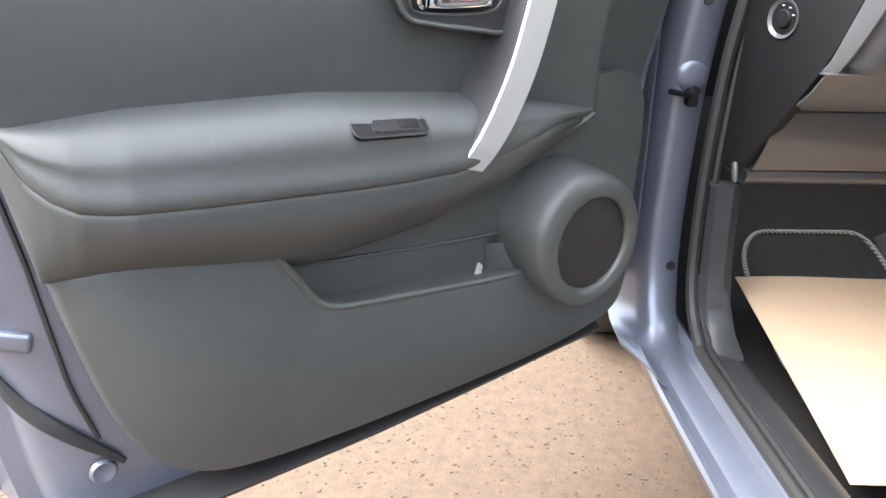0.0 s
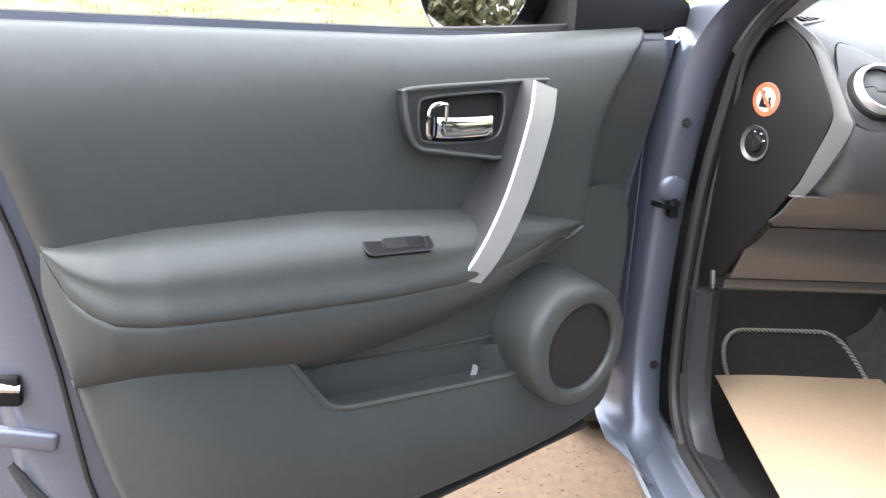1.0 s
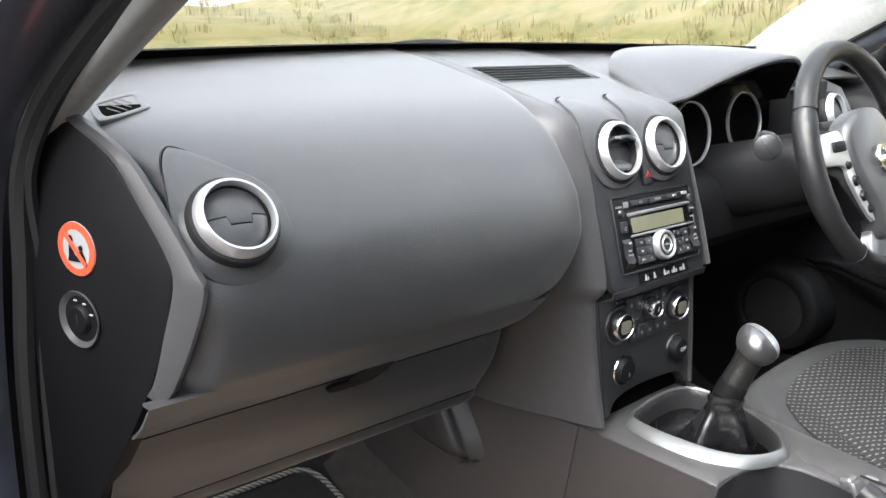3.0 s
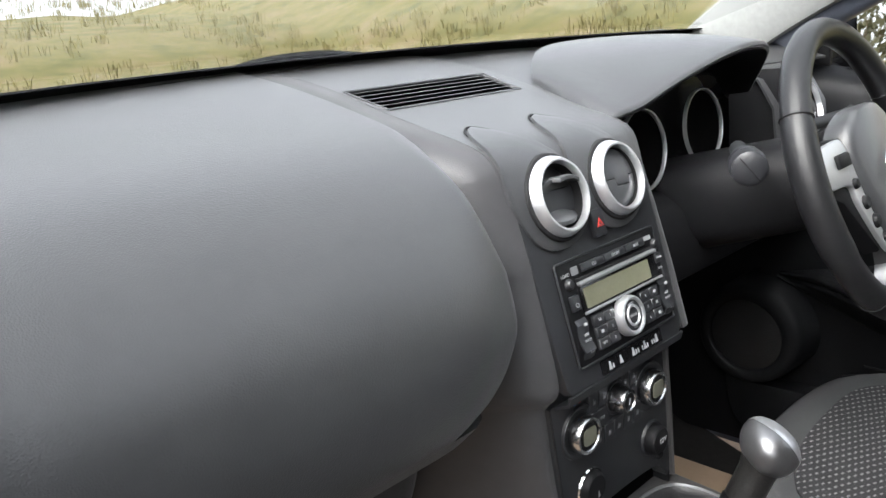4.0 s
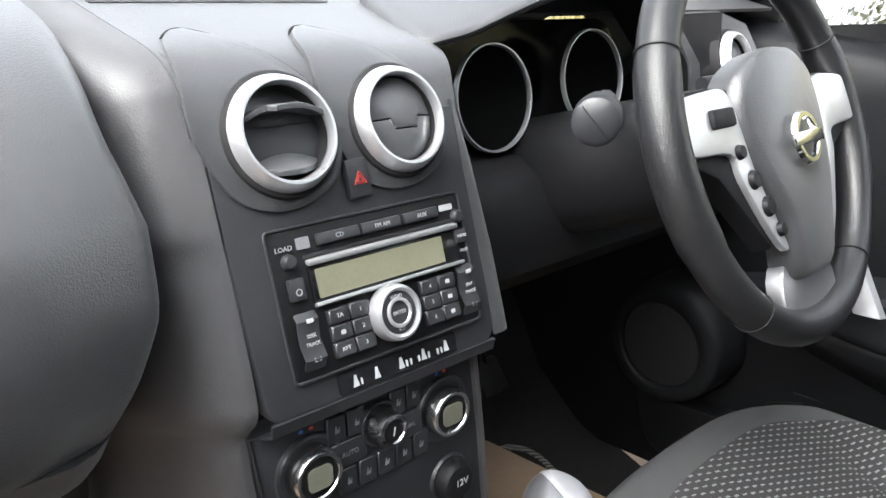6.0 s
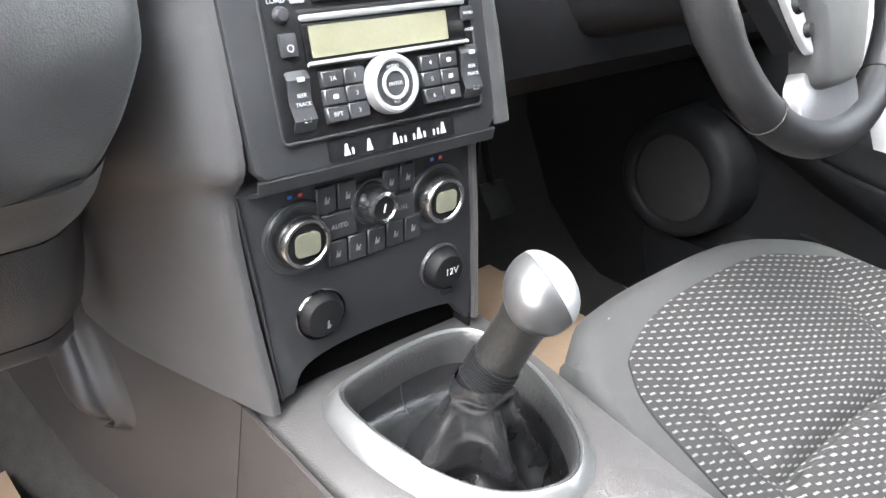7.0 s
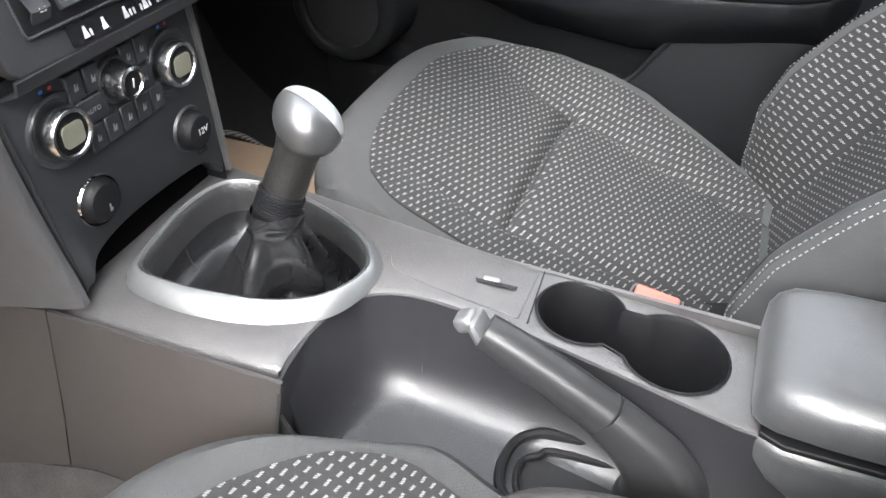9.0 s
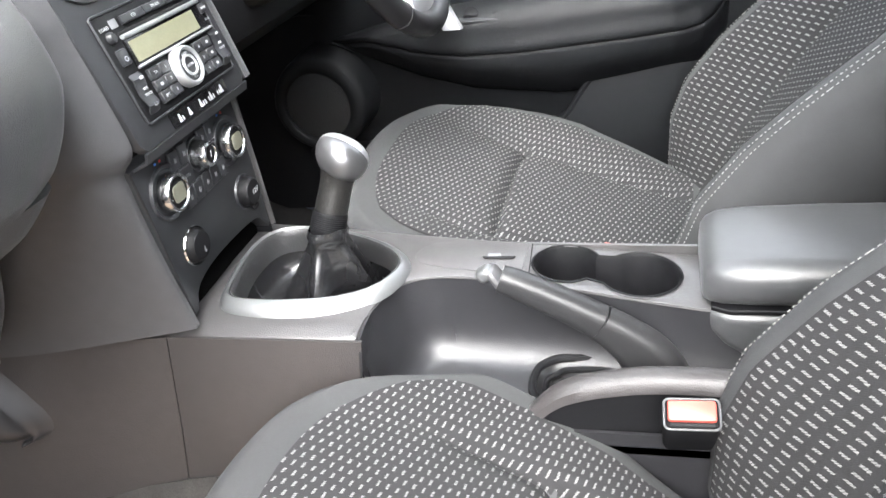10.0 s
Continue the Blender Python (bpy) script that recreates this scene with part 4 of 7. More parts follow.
def vent_field(prof, x0, at, r, long, parent, mat, turn=0.0, centre=True):
    """The smooth drop-shaped field that runs up a dash section from a round vent. Returns the vent's pose."""
    s0 = along(prof, at)
    drop = np.array([(-r * 1.14, 0.0), (-r * 1.02, long * 0.40), (-r * 0.80, long * 0.78), (-r * 0.50, long), (-r * 0.18, long * 0.92), (r * 0.45, long * 0.62), (r * 1.02, r * 0.72), (r * 1.20, 0.0), (r * 0.95, -r * 0.85), (0, -r * 1.24), (-r * 0.85, -r * 0.92)])
    if centre:
        drop = np.array([(-0.062, 0.0), (-0.063, 0.045), (-0.055, 0.086), (-0.036, 0.116), (-0.020, 0.119), (-0.004, 0.088), (0.017, 0.056), (0.044, 0.024), (0.051, 0.0), (0.041, -0.036), (0.0, -0.053), (-0.041, -0.042)])
    drop = np.array(curve_points(drop, 8, True))
    c, sn = math.cos(turn), math.sin(turn)
    drop = drop @ np.array(((c, sn), (-sn, c)))
    ang, rad = np.arctan2(drop[:, 1], drop[:, 0]), np.hypot(drop[:, 0], drop[:, 1])
    o = np.argsort(ang)
    n = 64
    th = np.linspace(-math.pi, math.pi, n, endpoint=False)
    edge = np.interp(th, ang[o], rad[o], period=2 * math.pi)
    rows = []
    for k, h in ((0.0, 0.007), (0.15, 0.0065), (0.4, 0.0050), (0.7, 0.0040), (0.93, 0.0040), (0.985, 0.0036), (1.0, -0.003)):
        rows.append([on_section(prof, x0 + math.cos(t) * (r * 0.93 * (1 - k) + e * k), s0 - math.sin(t) * (r * 0.93 * (1 - k) + e * k), h * (1 if k > 0.5 else 1)) for t, e in zip(th, edge)])
    field = part("vent_field", sheet(rows, close_v=True), mat, parent)
    lip = [(x0 + p[0] * 1.015, s0 - p[1] * 1.015) for p in drop if p[1] > (0.02 if centre else 0.03) and p[0] > (-0.050 if centre else -r)]
    # Tapering black tube stands for the shadow along the field's upper edge.
    part("field_edge_shade", tube([on_section(prof, x, s, 0.0012) for x, s in lip], [0.0004 + 0.0016 * math.sin(math.pi * k / (len(lip) - 1)) ** 0.6 for k in range(len(lip))], 6), BLACK, field)
    a, b = on_section(prof, x0, s0 - 0.02), on_section(prof, x0, s0 + 0.02)
    return frame_matrix(on_section(prof, x0, s0, 0.0095), (1, 0, 0), a - b)


def air_vent(parent_m, r, label, opened=False):
    """A round outlet: satin ring, dark barrel and a bladed ball."""
    v = thing("air_vent", parent_m, label, "air vent", "round dashboard vents")
    part("ring", lathe([(r * 0.785, -0.006), (r * 0.79, 0.007), (r * 0.815, 0.0105), (r * 0.86, 0.0105), (r * 0.93, 0.006), (r * 0.985, -0.001), (r * 1.0, -0.008), (r * 0.98, -0.012)], 40), SILVER, v, "satin silver vent ring")
    # Dark band round the ring: a recess's shade put in as colour.
    part("recess_gap", lathe([(r * 0.97, 0.000), (r * 1.045, -0.0015), (r * 1.075, -0.006), (r * 1.06, -0.012)], 40), DARK_HOLE, v)
    part("barrel", lathe([(r * 0.772, 0.003), (r * 0.765, -0.032), (0, -0.034)], 40), DARK_HOLE, v)
    for s in (1, -1):
        out = []
        for k in np.linspace(-1, 1, 17):
            x = k * r * 0.755
            out.append((x, s * math.sqrt(max(0.0, (r * 0.76) ** 2 - x * x)) + 0.0))
        lip = [(x, (-0.20 if abs(x) < r * 0.30 else 0.0) * r + (s * 0.012 * r)) for x in np.linspace(r * 0.74, -r * 0.74, 25)]
        part("blade", plate(out[1:-1] + lip, 0.004, bevel=0.0008, lift=lambda x, y: 0.007 - 8 * (x * x + y * y), m=pose(0, s * 0.42 * r, -0.008, -74 if s > 0 else -66, 0, 0) @ pose(0, -s * 0.38 * r, 0) if opened else pose(0, 0, 0.001)), VENT_BLADE, v)
    return v


def build_dash():
    d = thing("dashboard", label="charcoal grained dashboard with rounded passenger pad", category="dashboard")
    # passenger pad: one rounded section, its right end turning away ahead of the centre stack
    tuck = lambda x: interp(x, [-0.188, -0.182, -0.173, -0.168], [0, 0.010, 0.045, 0.11])
    stations = [(-0.752, 0.14, 0), (-0.735, 0.09, 0), (-0.712, 0.04, 0), (-0.69, 0.010, 0), (-0.66, 0.0, 0), (-0.62, 0, 0), (-0.50, 0, 0), (-0.36, 0, 0), (-0.28, 0, 0), (-0.245, 0.004, 0), (-0.215, 0.013, 0.0), (-0.19, 0.022, 0), (-0.175, 0.028, 0), (-0.168, 0.032, 0)]
    st = curve_points([(x, k) for x, k, _ in stations], 4)
    def ease(k):
        k = min(1.0, max(0.0, k))
        return k * k * (3 - 2 * k)
    rows = []
    for x, back in st:
        row = []
        for y, z in PAD:
            w = ease((1.13 - z) / 0.10) if x < -0.4 else ease((1.085 - z) / 0.10)
            # the right end of the pad is fullest half way down
            fall = 0.01 * max(0.0, (-0.66 - x) / 0.1) ** 2 if x < -0.66 else 0
            ends = interp(z, [0.874, 0.91, 0.95, 1.0, 1.05, 1.12, 1.2], [-0.188, -0.170, -0.154, -0.150, -0.162, -0.169, -0.166])
            k = min(1.0, max(0.0, (x + 0.36) / 0.19))
            swing = (ends + 0.168) * k * k * (3 - 2 * k)
            row.append((x + swing, min(y + back * w + tuck(x) * ease((1.135 - z) / 0.095), 0.44 - 0.14 * (x / 0.75) ** 2), z - fall * w))
        rows.append(row)
    part("dash_pad", sheet(rows, thick=0.003), DASH, d, "rounded charcoal passenger dash pad")
    # dark end cap that faces the open door, and the grey edge strip that frames it
    cm = CAP
    cap = [tuple(p) for p in curve_points([(-0.060, 1.085), (-0.024, 1.110), (0.015, 1.128), (0.077, 1.090), (0.132, 1.014), (0.137, 0.986), (0.100, 0.893), (0.04, 0.80), (-0.025, 0.712), (-0.040, 0.697), (-0.072, 0.692), (-0.085, 0.72), (-0.080, 0.90)], 4, True)]
    part("end_cap", plate(cap, 0.02, bevel=0.004, m=cm), BLACK, d, "black end cap of the dash")
    inner = curve_points([(0.012, 1.134), (0.075, 1.096), (0.108, 1.052), (0.134, 1.012), (0.139, 0.985), (0.120, 0.935), (0.101, 0.890), (0.088, 0.872)], 5)
    outer = curve_points([(0.016, 1.140), (0.088, 1.100), (0.130, 1.050), (0.164, 1.000), (0.172, 0.980), (0.150, 0.930), (0.124, 0.886), (0.108, 0.866)], 5)
    rows = []
    for (s0, z0), (s1, z1) in zip(inner, outer):
        p, q = cm @ Vector((s0, z0, 0.001)), cm @ Vector((s1, z1, -0.002))
        rows.append([cm @ Vector((s0 - 0.002, z0, -0.015)), cm @ Vector((s0, z0, -0.001)), cm @ Vector((s0 + 0.002, z0, 0.003)), p.lerp(q, 0.5) + Vector((-0.003, -0.002, 0)), q, q + Vector((0.006, 0.004, 0)), q + Vector((0.014, 0.025, -0.004))])
    part("pad_edge", sheet(rows, thick=0.002), DASH_LIGHTENED, d, "grey edge strip of the dash")
    part("cap_foot", rbox(0.008, 0.013, 0.034, 0.004, m=pose(-0.784, 0.135, 0.690, -18, 0, 0)), DASH, d)
    # glove box: top strip, lid and bottom lip with grooves between
    def strip(a, b, x0, x1, mat, name, label=""):
        pts = curve_points([a, ((a[0] + b[0]) / 2 - 0.006, (a[1] + b[1]) / 2 - 0.003), b], 4)
        rows = []
        for x in np.linspace(x0, x1, 40):
            k = max(0.0, (x + 0.235) / 0.07)
            rows.append([(x, y + 0.10 * k * k + 0.02, z) for y, z in pts[:1]] + [(x, y + 0.10 * k * k, z) for y, z in pts] + [(x, y + 0.10 * k * k + 0.02, z) for y, z in pts[-1:]])
        return part(name, sheet(rows, thick=0.003), mat, d, label)
    strip((-0.016, 0.8715), (0.076, 0.803), -0.742, -0.172, DASH, "glove_box_surround", "charcoal strip over the glove box")
    strip((0.079, 0.800), (0.134, 0.694), -0.755, -0.182, DASH, "glove_box_lid", "charcoal glove box lid")
    strip((0.138, 0.690), (0.160, 0.664), -0.760, -0.20, DASH, "glove_box_lip")
    hm = frame_matrix((-0.470, 0.072, 0.797), (1, 0, 0), (0, -0.4, 0.9)) @ Matrix.Scale(0.72, 4)
    hd = part("glove_box_handle", plate([tuple(p) for p in curve_points([(-0.055, 0.006), (0.0, 0.010), (0.045, 0.024), (0.055, 0.018), (0.045, 0.002), (0.02, -0.008), (-0.05, -0.008)], 4, True)], 0.008, bevel=0.002, m=hm @ pose(0, 0, 0.006)), BLACK, d, "black glove box catch")
    part("handle_recess", plate([tuple(p) for p in curve_points([(-0.02, 0.014), (0.05, 0.040), (0.066, 0.028), (0.05, 0.008), (0.0, 0.004)], 4, True)], 0.002, m=hm @ pose(0, 0, 0.007)), DARK_HOLE, hd)
    # centre: top surface over the stack, its left ridge rolling down to the pad
    sec = sorted([(float(p[0]), float(p[1])) for p in STACK])
    def top_z(y):
        return interp(y, [p[0] for p in sec], [p[1] for p in sec])
    gx0, gx1, gy0, gy1 = -0.108, 0.118, 0.200, 0.270
    xs = [-0.118, gx0, -0.06, 0.0, 0.06, gx1, 0.130, 0.145, 0.160]
    ys = [0.0262, 0.029, 0.0325, 0.036, 0.040, 0.046, 0.055, 0.068, 0.085, 0.11, 0.15, gy0, 0.235, gy1, 0.33, 0.39, 0.455]
    def centre(x, y):
        if x > 0.118:
            x = 0.118 + (x - 0.118) * interp(y, [0.026, 0.05, 0.10, 0.16], [0.12, 0.42, 0.75, 1.0])
        e = max(0.0, (x - 0.105) / 0.055)
        return (x, y, top_z(y) - interp(y, [0.03, 0.10, 0.20], [0.016, 0.012, 0.004]) * e * e)
    bm = bmesh.new()
    grid = [[bm.verts.new(centre(x, min(y, 0.455 - 0.1 * (x / 0.75) ** 2))) for x in xs] for y in ys]
    for i in range(len(ys) - 1):
        for j in range(len(xs) - 1):
            if gy0 <= ys[i] < gy1 and gx0 <= xs[j] < gx1:
                continue
            bm.faces.new((grid[i][j], grid[i][j + 1], grid[i + 1][j + 1], grid[i + 1][j]))
    thicken(bm, 0.003)
    part("centre_top", bm, DASH, d, "charcoal centre top of the dash")
    # demister grille
    gr = thing("demister_grille", label="black slatted demister grille in a bright frame", category="air vent")
    fr = [(gx0, gy0), (gx1, gy0), (gx1 + 0.006, gy1), (gx0 - 0.006, gy1)]
    def on_top(x, y, up=0.0):
        p = centre(x, y)
        return (p[0], p[1], p[2] + up)
    ring = []
    for a, b in zip(fr, fr[1:] + fr[:1]):
        ring += [on_top(a[0] + (b[0] - a[0]) * k, a[1] + (b[1] - a[1]) * k, 0.003) for k in np.linspace(0, 1, 7)[:-1]]
    part("frame", tube([(p[0], p[1], p[2] - 0.0030) for p in ring], 0.0018, 6, closed=True), DASH, gr)
    part("duct", sheet([[on_top(x, y, -0.03) for x in np.linspace(gx0, gx1, 5)] for y in (gy0, 0.235, gy1)], thick=0.002), UNLIT_BLACK, gr)
    for k in range(6):
        y = gy0 + 0.006 + k * (gy1 - gy0 - 0.012) / 5
        part("slat", sheet([[on_top(x, y - 0.0007, -0.0009), on_top(x, y - 0.0005, -0.0006), on_top(x, y + 0.0005, -0.0006), on_top(x, y + 0.0007, -0.0009)] for x in np.linspace(gx0 + 0.002, gx1 - 0.002, 9)], thick=0.0003), DASH, gr)
    # tray slot at the foot of the screen, left of the ridge
    part("screen_slot", tube(curve_points([(-0.335, 0.375, 1.1875), (-0.31, 0.378, 1.189), (-0.18, 0.400, 1.1935), (-0.12, 0.410, 1.1945), (0.02, 0.418, 1.196)], 5), 0.0022, 6), BLACK, d)
    # tweeter grille by the screen pillar
    tm = frame_matrix((-0.690, 0.143, 1.1364), (0.6, 0.8, 0.213), (-0.95, 0.3, 0.08))
    tw = thing("tweeter_grille", tm, "small slatted vent in the dash corner", "air vent")
    diamond = [tuple(p) for p in curve_points([(-0.052, 0.004), (-0.016, 0.024), (0.0, 0.026), (0.050, 0.006), (0.052, -0.004), (0.016, -0.024), (0.0, -0.026), (-0.050, -0.006)], 5, True)]
    inner = [(x * 0.72, y * 0.72) for x, y in diamond]
    part("frame", plate(diamond, 0.012, [inner], bevel=0.0012, m=pose(0, 0, -0.0006)), DASH, tw)
    part("duct", plate([(x * 1.02, y * 1.02) for x, y in inner], 0.002, m=pose(0, 0, -0.0020)), UNLIT_BLACK, tw)
    for k in range(4):
        part("slat", rbox(0.030 - 0.007 * abs(k - 1.5), 0.0012, 0.0010, 0.0003, 1, m=pose(-0.018 + 0.012 * k, 0, -0.0012, 0, 0, 62)), DASH, tw)
    # side vent for the passenger, its dished field on the pad
    vm = vent_field(PAD, -0.648, (-0.018, 1.026), 0.047, 0.098, d, DASH, radians(4), False)
    air_vent(vm @ pose(0, 0, 0.004, 0, 4, 0), 0.0420, "round passenger vent with a satin silver ring")
    # upper fascia with openings for two vents and the radio
    outline = [(-0.1165, 0.127), (-0.117, 0.08), (-0.1155, 0.0), (-0.113, -0.068), (-0.106, -0.076), (0.100, -0.078), (0.108, -0.070), (0.111, -0.055), (0.1125, 0.0), (0.1135, 0.08), (0.1135, 0.127)]
    part("centre_fascia", plate(outline, 0.012, bevel=0.002, m=FACE), FASCIA, d, "dark centre fascia")
    for i, cx in enumerate((-0.053, 0.052)):
        m = vent_field(STACK, cx, (0.0225, 1.040), 0.0435, 0.098, d, DASH)
        air_vent(m, 0.0435, "round centre vent with a satin silver ring", opened=i == 0)
    part("fascia_flank", sheet([[FACE @ Vector((0.110 + (x - 0.110) * interp(y, [-0.074, 0.0, 0.08, 0.132], [1.0, 1.0, 0.72, 0.36]), y, z)) for x, z in ((0.110, 0.0005), (0.119, 0.0002), (0.128, -0.003), (0.135, -0.010), (0.140, -0.024), (0.142, -0.05), (0.143, -0.11))] for y in np.linspace(-0.074, 0.132, 9)], thick=0.003), DASH, d)
    part("fascia_underside", sheet([[FACE @ Vector((x, y, z)) for x in (-0.112, 0.0, 0.108)] for y, z in ((-0.076, -0.002), (-0.084, -0.006), (-0.090, -0.05))], thick=0.003), FASCIA, d)
    # flank of the stack towards the passenger, from the fascia edge round into the footwell
    rows = []
    run = [p for p in STACK if p[0] < 0.45 and p[1] > 0.985][::2]
    for i, p in enumerate(run):
        q = run[min(i + 1, len(run) - 1)] - run[max(i - 1, 0)]
        q = q / np.linalg.norm(q)
        out = np.array((q[1], -q[0]))
        # w: 0 on the top, where it rolls down into the joint with the pad; 1 on the upright face, which rolls away
        w = ease((0.15 - float(p[0])) / 0.125)
        k = min(1.0, (0.47 - float(p[0])) / 0.15)
        row = []
        for aside, top, front in ((0.0, -0.0004, 0.0), (0.010, 0.0, -0.002), (0.028, 0.0012 * k, -0.008), (0.042, -0.002 * k, -0.021), (0.054, -0.011, -0.045), (0.066, -0.036, -0.090)):
            e = top * (1 - w) + front * w
            row.append((-0.1165 + 0.0045 * w - aside - 0.006 * (1 - w) * (aside > 0.03), p[0] + out[0] * e, p[1] + out[1] * e))
        rows.append(row)
    for z, *pts in ((0.965, (-0.111, 0.006), (-0.122, 0.009), (-0.143, 0.020), (-0.161, 0.042), (-0.174, 0.077), (-0.183, 0.125)),
                    (0.920, (-0.110, -0.004), (-0.121, -0.001), (-0.145, 0.014), (-0.166, 0.042), (-0.182, 0.080), (-0.192, 0.125))):
        rows.append([(x, y, z) for x, y in pts])
    for z, ax, ay, bx, by in ((0.87, -0.110, -0.014, -0.20, 0.10), (0.852, -0.111, -0.012, -0.197, 0.11),
                              (0.835, -0.112, 0.002, -0.195, 0.12), (0.81, -0.112, 0.002, -0.19, 0.14), (0.76, -0.107, 0.002, -0.184, 0.175), (0.70, -0.100, 0.000, -0.177, 0.21), (0.665, -0.096, -0.003, -0.172, 0.228), (0.640, -0.095, -0.006, -0.170, 0.237)):
        rows.append([(ax, ay, z), (ax - 0.010, ay + 0.003, z), (ax * 0.68 + bx * 0.32, ay * 0.80 + by * 0.20 - 0.004, z), (ax * 0.3 + bx * 0.7, ay * 0.45 + by * 0.55, z), (ax * 0.1 + bx * 0.9, ay * 0.2 + by * 0.8, z), (bx, by + 0.02, z)])
    rows = [curve_points(r, 4) for r in rows]
    rows = [list(c) for c in zip(*[curve_points(list(c), 5) for c in zip(*rows)])]
    part("stack_flank", sheet(rows, thick=0.003), DASH_LIGHTENED, d, "charcoal side of the centre stack")
    # lower centre panel
    low = [(-0.117, 0.036), (0.102, 0.036), (0.112, -0.05), (0.118, -0.146)] + [tuple(p) for p in curve_points([(0.112, -0.150), (0.10, -0.135), (0.085, -0.124), (0.03, -0.119), (-0.03, -0.120), (-0.068, -0.130), (-0.080, -0.152)], 4)] + [(-0.092, -0.154)]
    part("heater_panel", plate(low, 0.02, bevel=0.002, m=HEAT), FASCIA, d, "dark lower centre panel")
    part("panel_gap", tube([HEAT @ Vector(p) for p in ((-0.1175, 0.036, 0.0012), (-0.1045, -0.06, 0.0012), (-0.0925, -0.153, 0.0012))], 0.0013, 6), DARK_HOLE, d)
    part("panel_edge", tube([HEAT @ Vector(p) for p in ((0.104, 0.04, 0.001), (0.114, -0.05, 0.001), (0.121, -0.15, 0.001))], 0.004, 6), CONSOLE, d)
    part("recess_back", plate([(-0.10, -0.10), (0.115, -0.10), (0.12, -0.17), (-0.095, -0.17)], 0.004, m=HEAT @ pose(0, 0, -0.022)), UNLIT_BLACK, d)
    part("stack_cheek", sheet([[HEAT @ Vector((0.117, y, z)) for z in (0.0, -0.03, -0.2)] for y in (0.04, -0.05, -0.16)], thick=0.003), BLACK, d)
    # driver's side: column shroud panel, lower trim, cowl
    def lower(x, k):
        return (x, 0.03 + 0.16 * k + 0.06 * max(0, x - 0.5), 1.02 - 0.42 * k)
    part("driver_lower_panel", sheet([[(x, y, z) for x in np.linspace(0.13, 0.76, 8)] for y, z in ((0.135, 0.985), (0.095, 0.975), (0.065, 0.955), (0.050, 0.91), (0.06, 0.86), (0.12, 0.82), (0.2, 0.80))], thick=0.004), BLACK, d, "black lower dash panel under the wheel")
    # the driver's side meets the centre top level and falls away from it
    part("driver_top", sheet([[(x, y - 0.08 * max(0, (x - 0.35) / 0.4) ** 2, z + (top_z(y) - 0.006 - z) * ease((0.30 - x) / 0.14)) for x in np.linspace(0.150, 0.76, 22)] for y, z in curve_points([(0.455, 1.198), (0.33, 1.174), (0.22, 1.150), (0.14, 1.125)], 4)], thick=0.004), DASH, d, "charcoal dash top on the driver's side")
    part("driver_side_face", sheet([[(x, y - 0.08 * max(0, (x - 0.35) / 0.4) ** 2, z) for x in np.linspace(0.55, 0.672, 5)] for y, z in ((0.145, 1.125), (0.10, 1.105), (0.075, 1.06), (0.07, 1.0), (0.075, 0.93))], thick=0.004), DASH, d)
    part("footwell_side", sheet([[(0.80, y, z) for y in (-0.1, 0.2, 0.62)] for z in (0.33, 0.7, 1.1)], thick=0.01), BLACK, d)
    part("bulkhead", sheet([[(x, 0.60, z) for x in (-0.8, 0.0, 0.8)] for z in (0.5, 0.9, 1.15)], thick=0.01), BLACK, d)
    vm = frame_matrix((0.604, 0.024, 1.056), (1, 0.12, 0), (0, 0.25, 0.97))
    air_vent(vm, 0.044, "round outer vent beside the steering wheel")


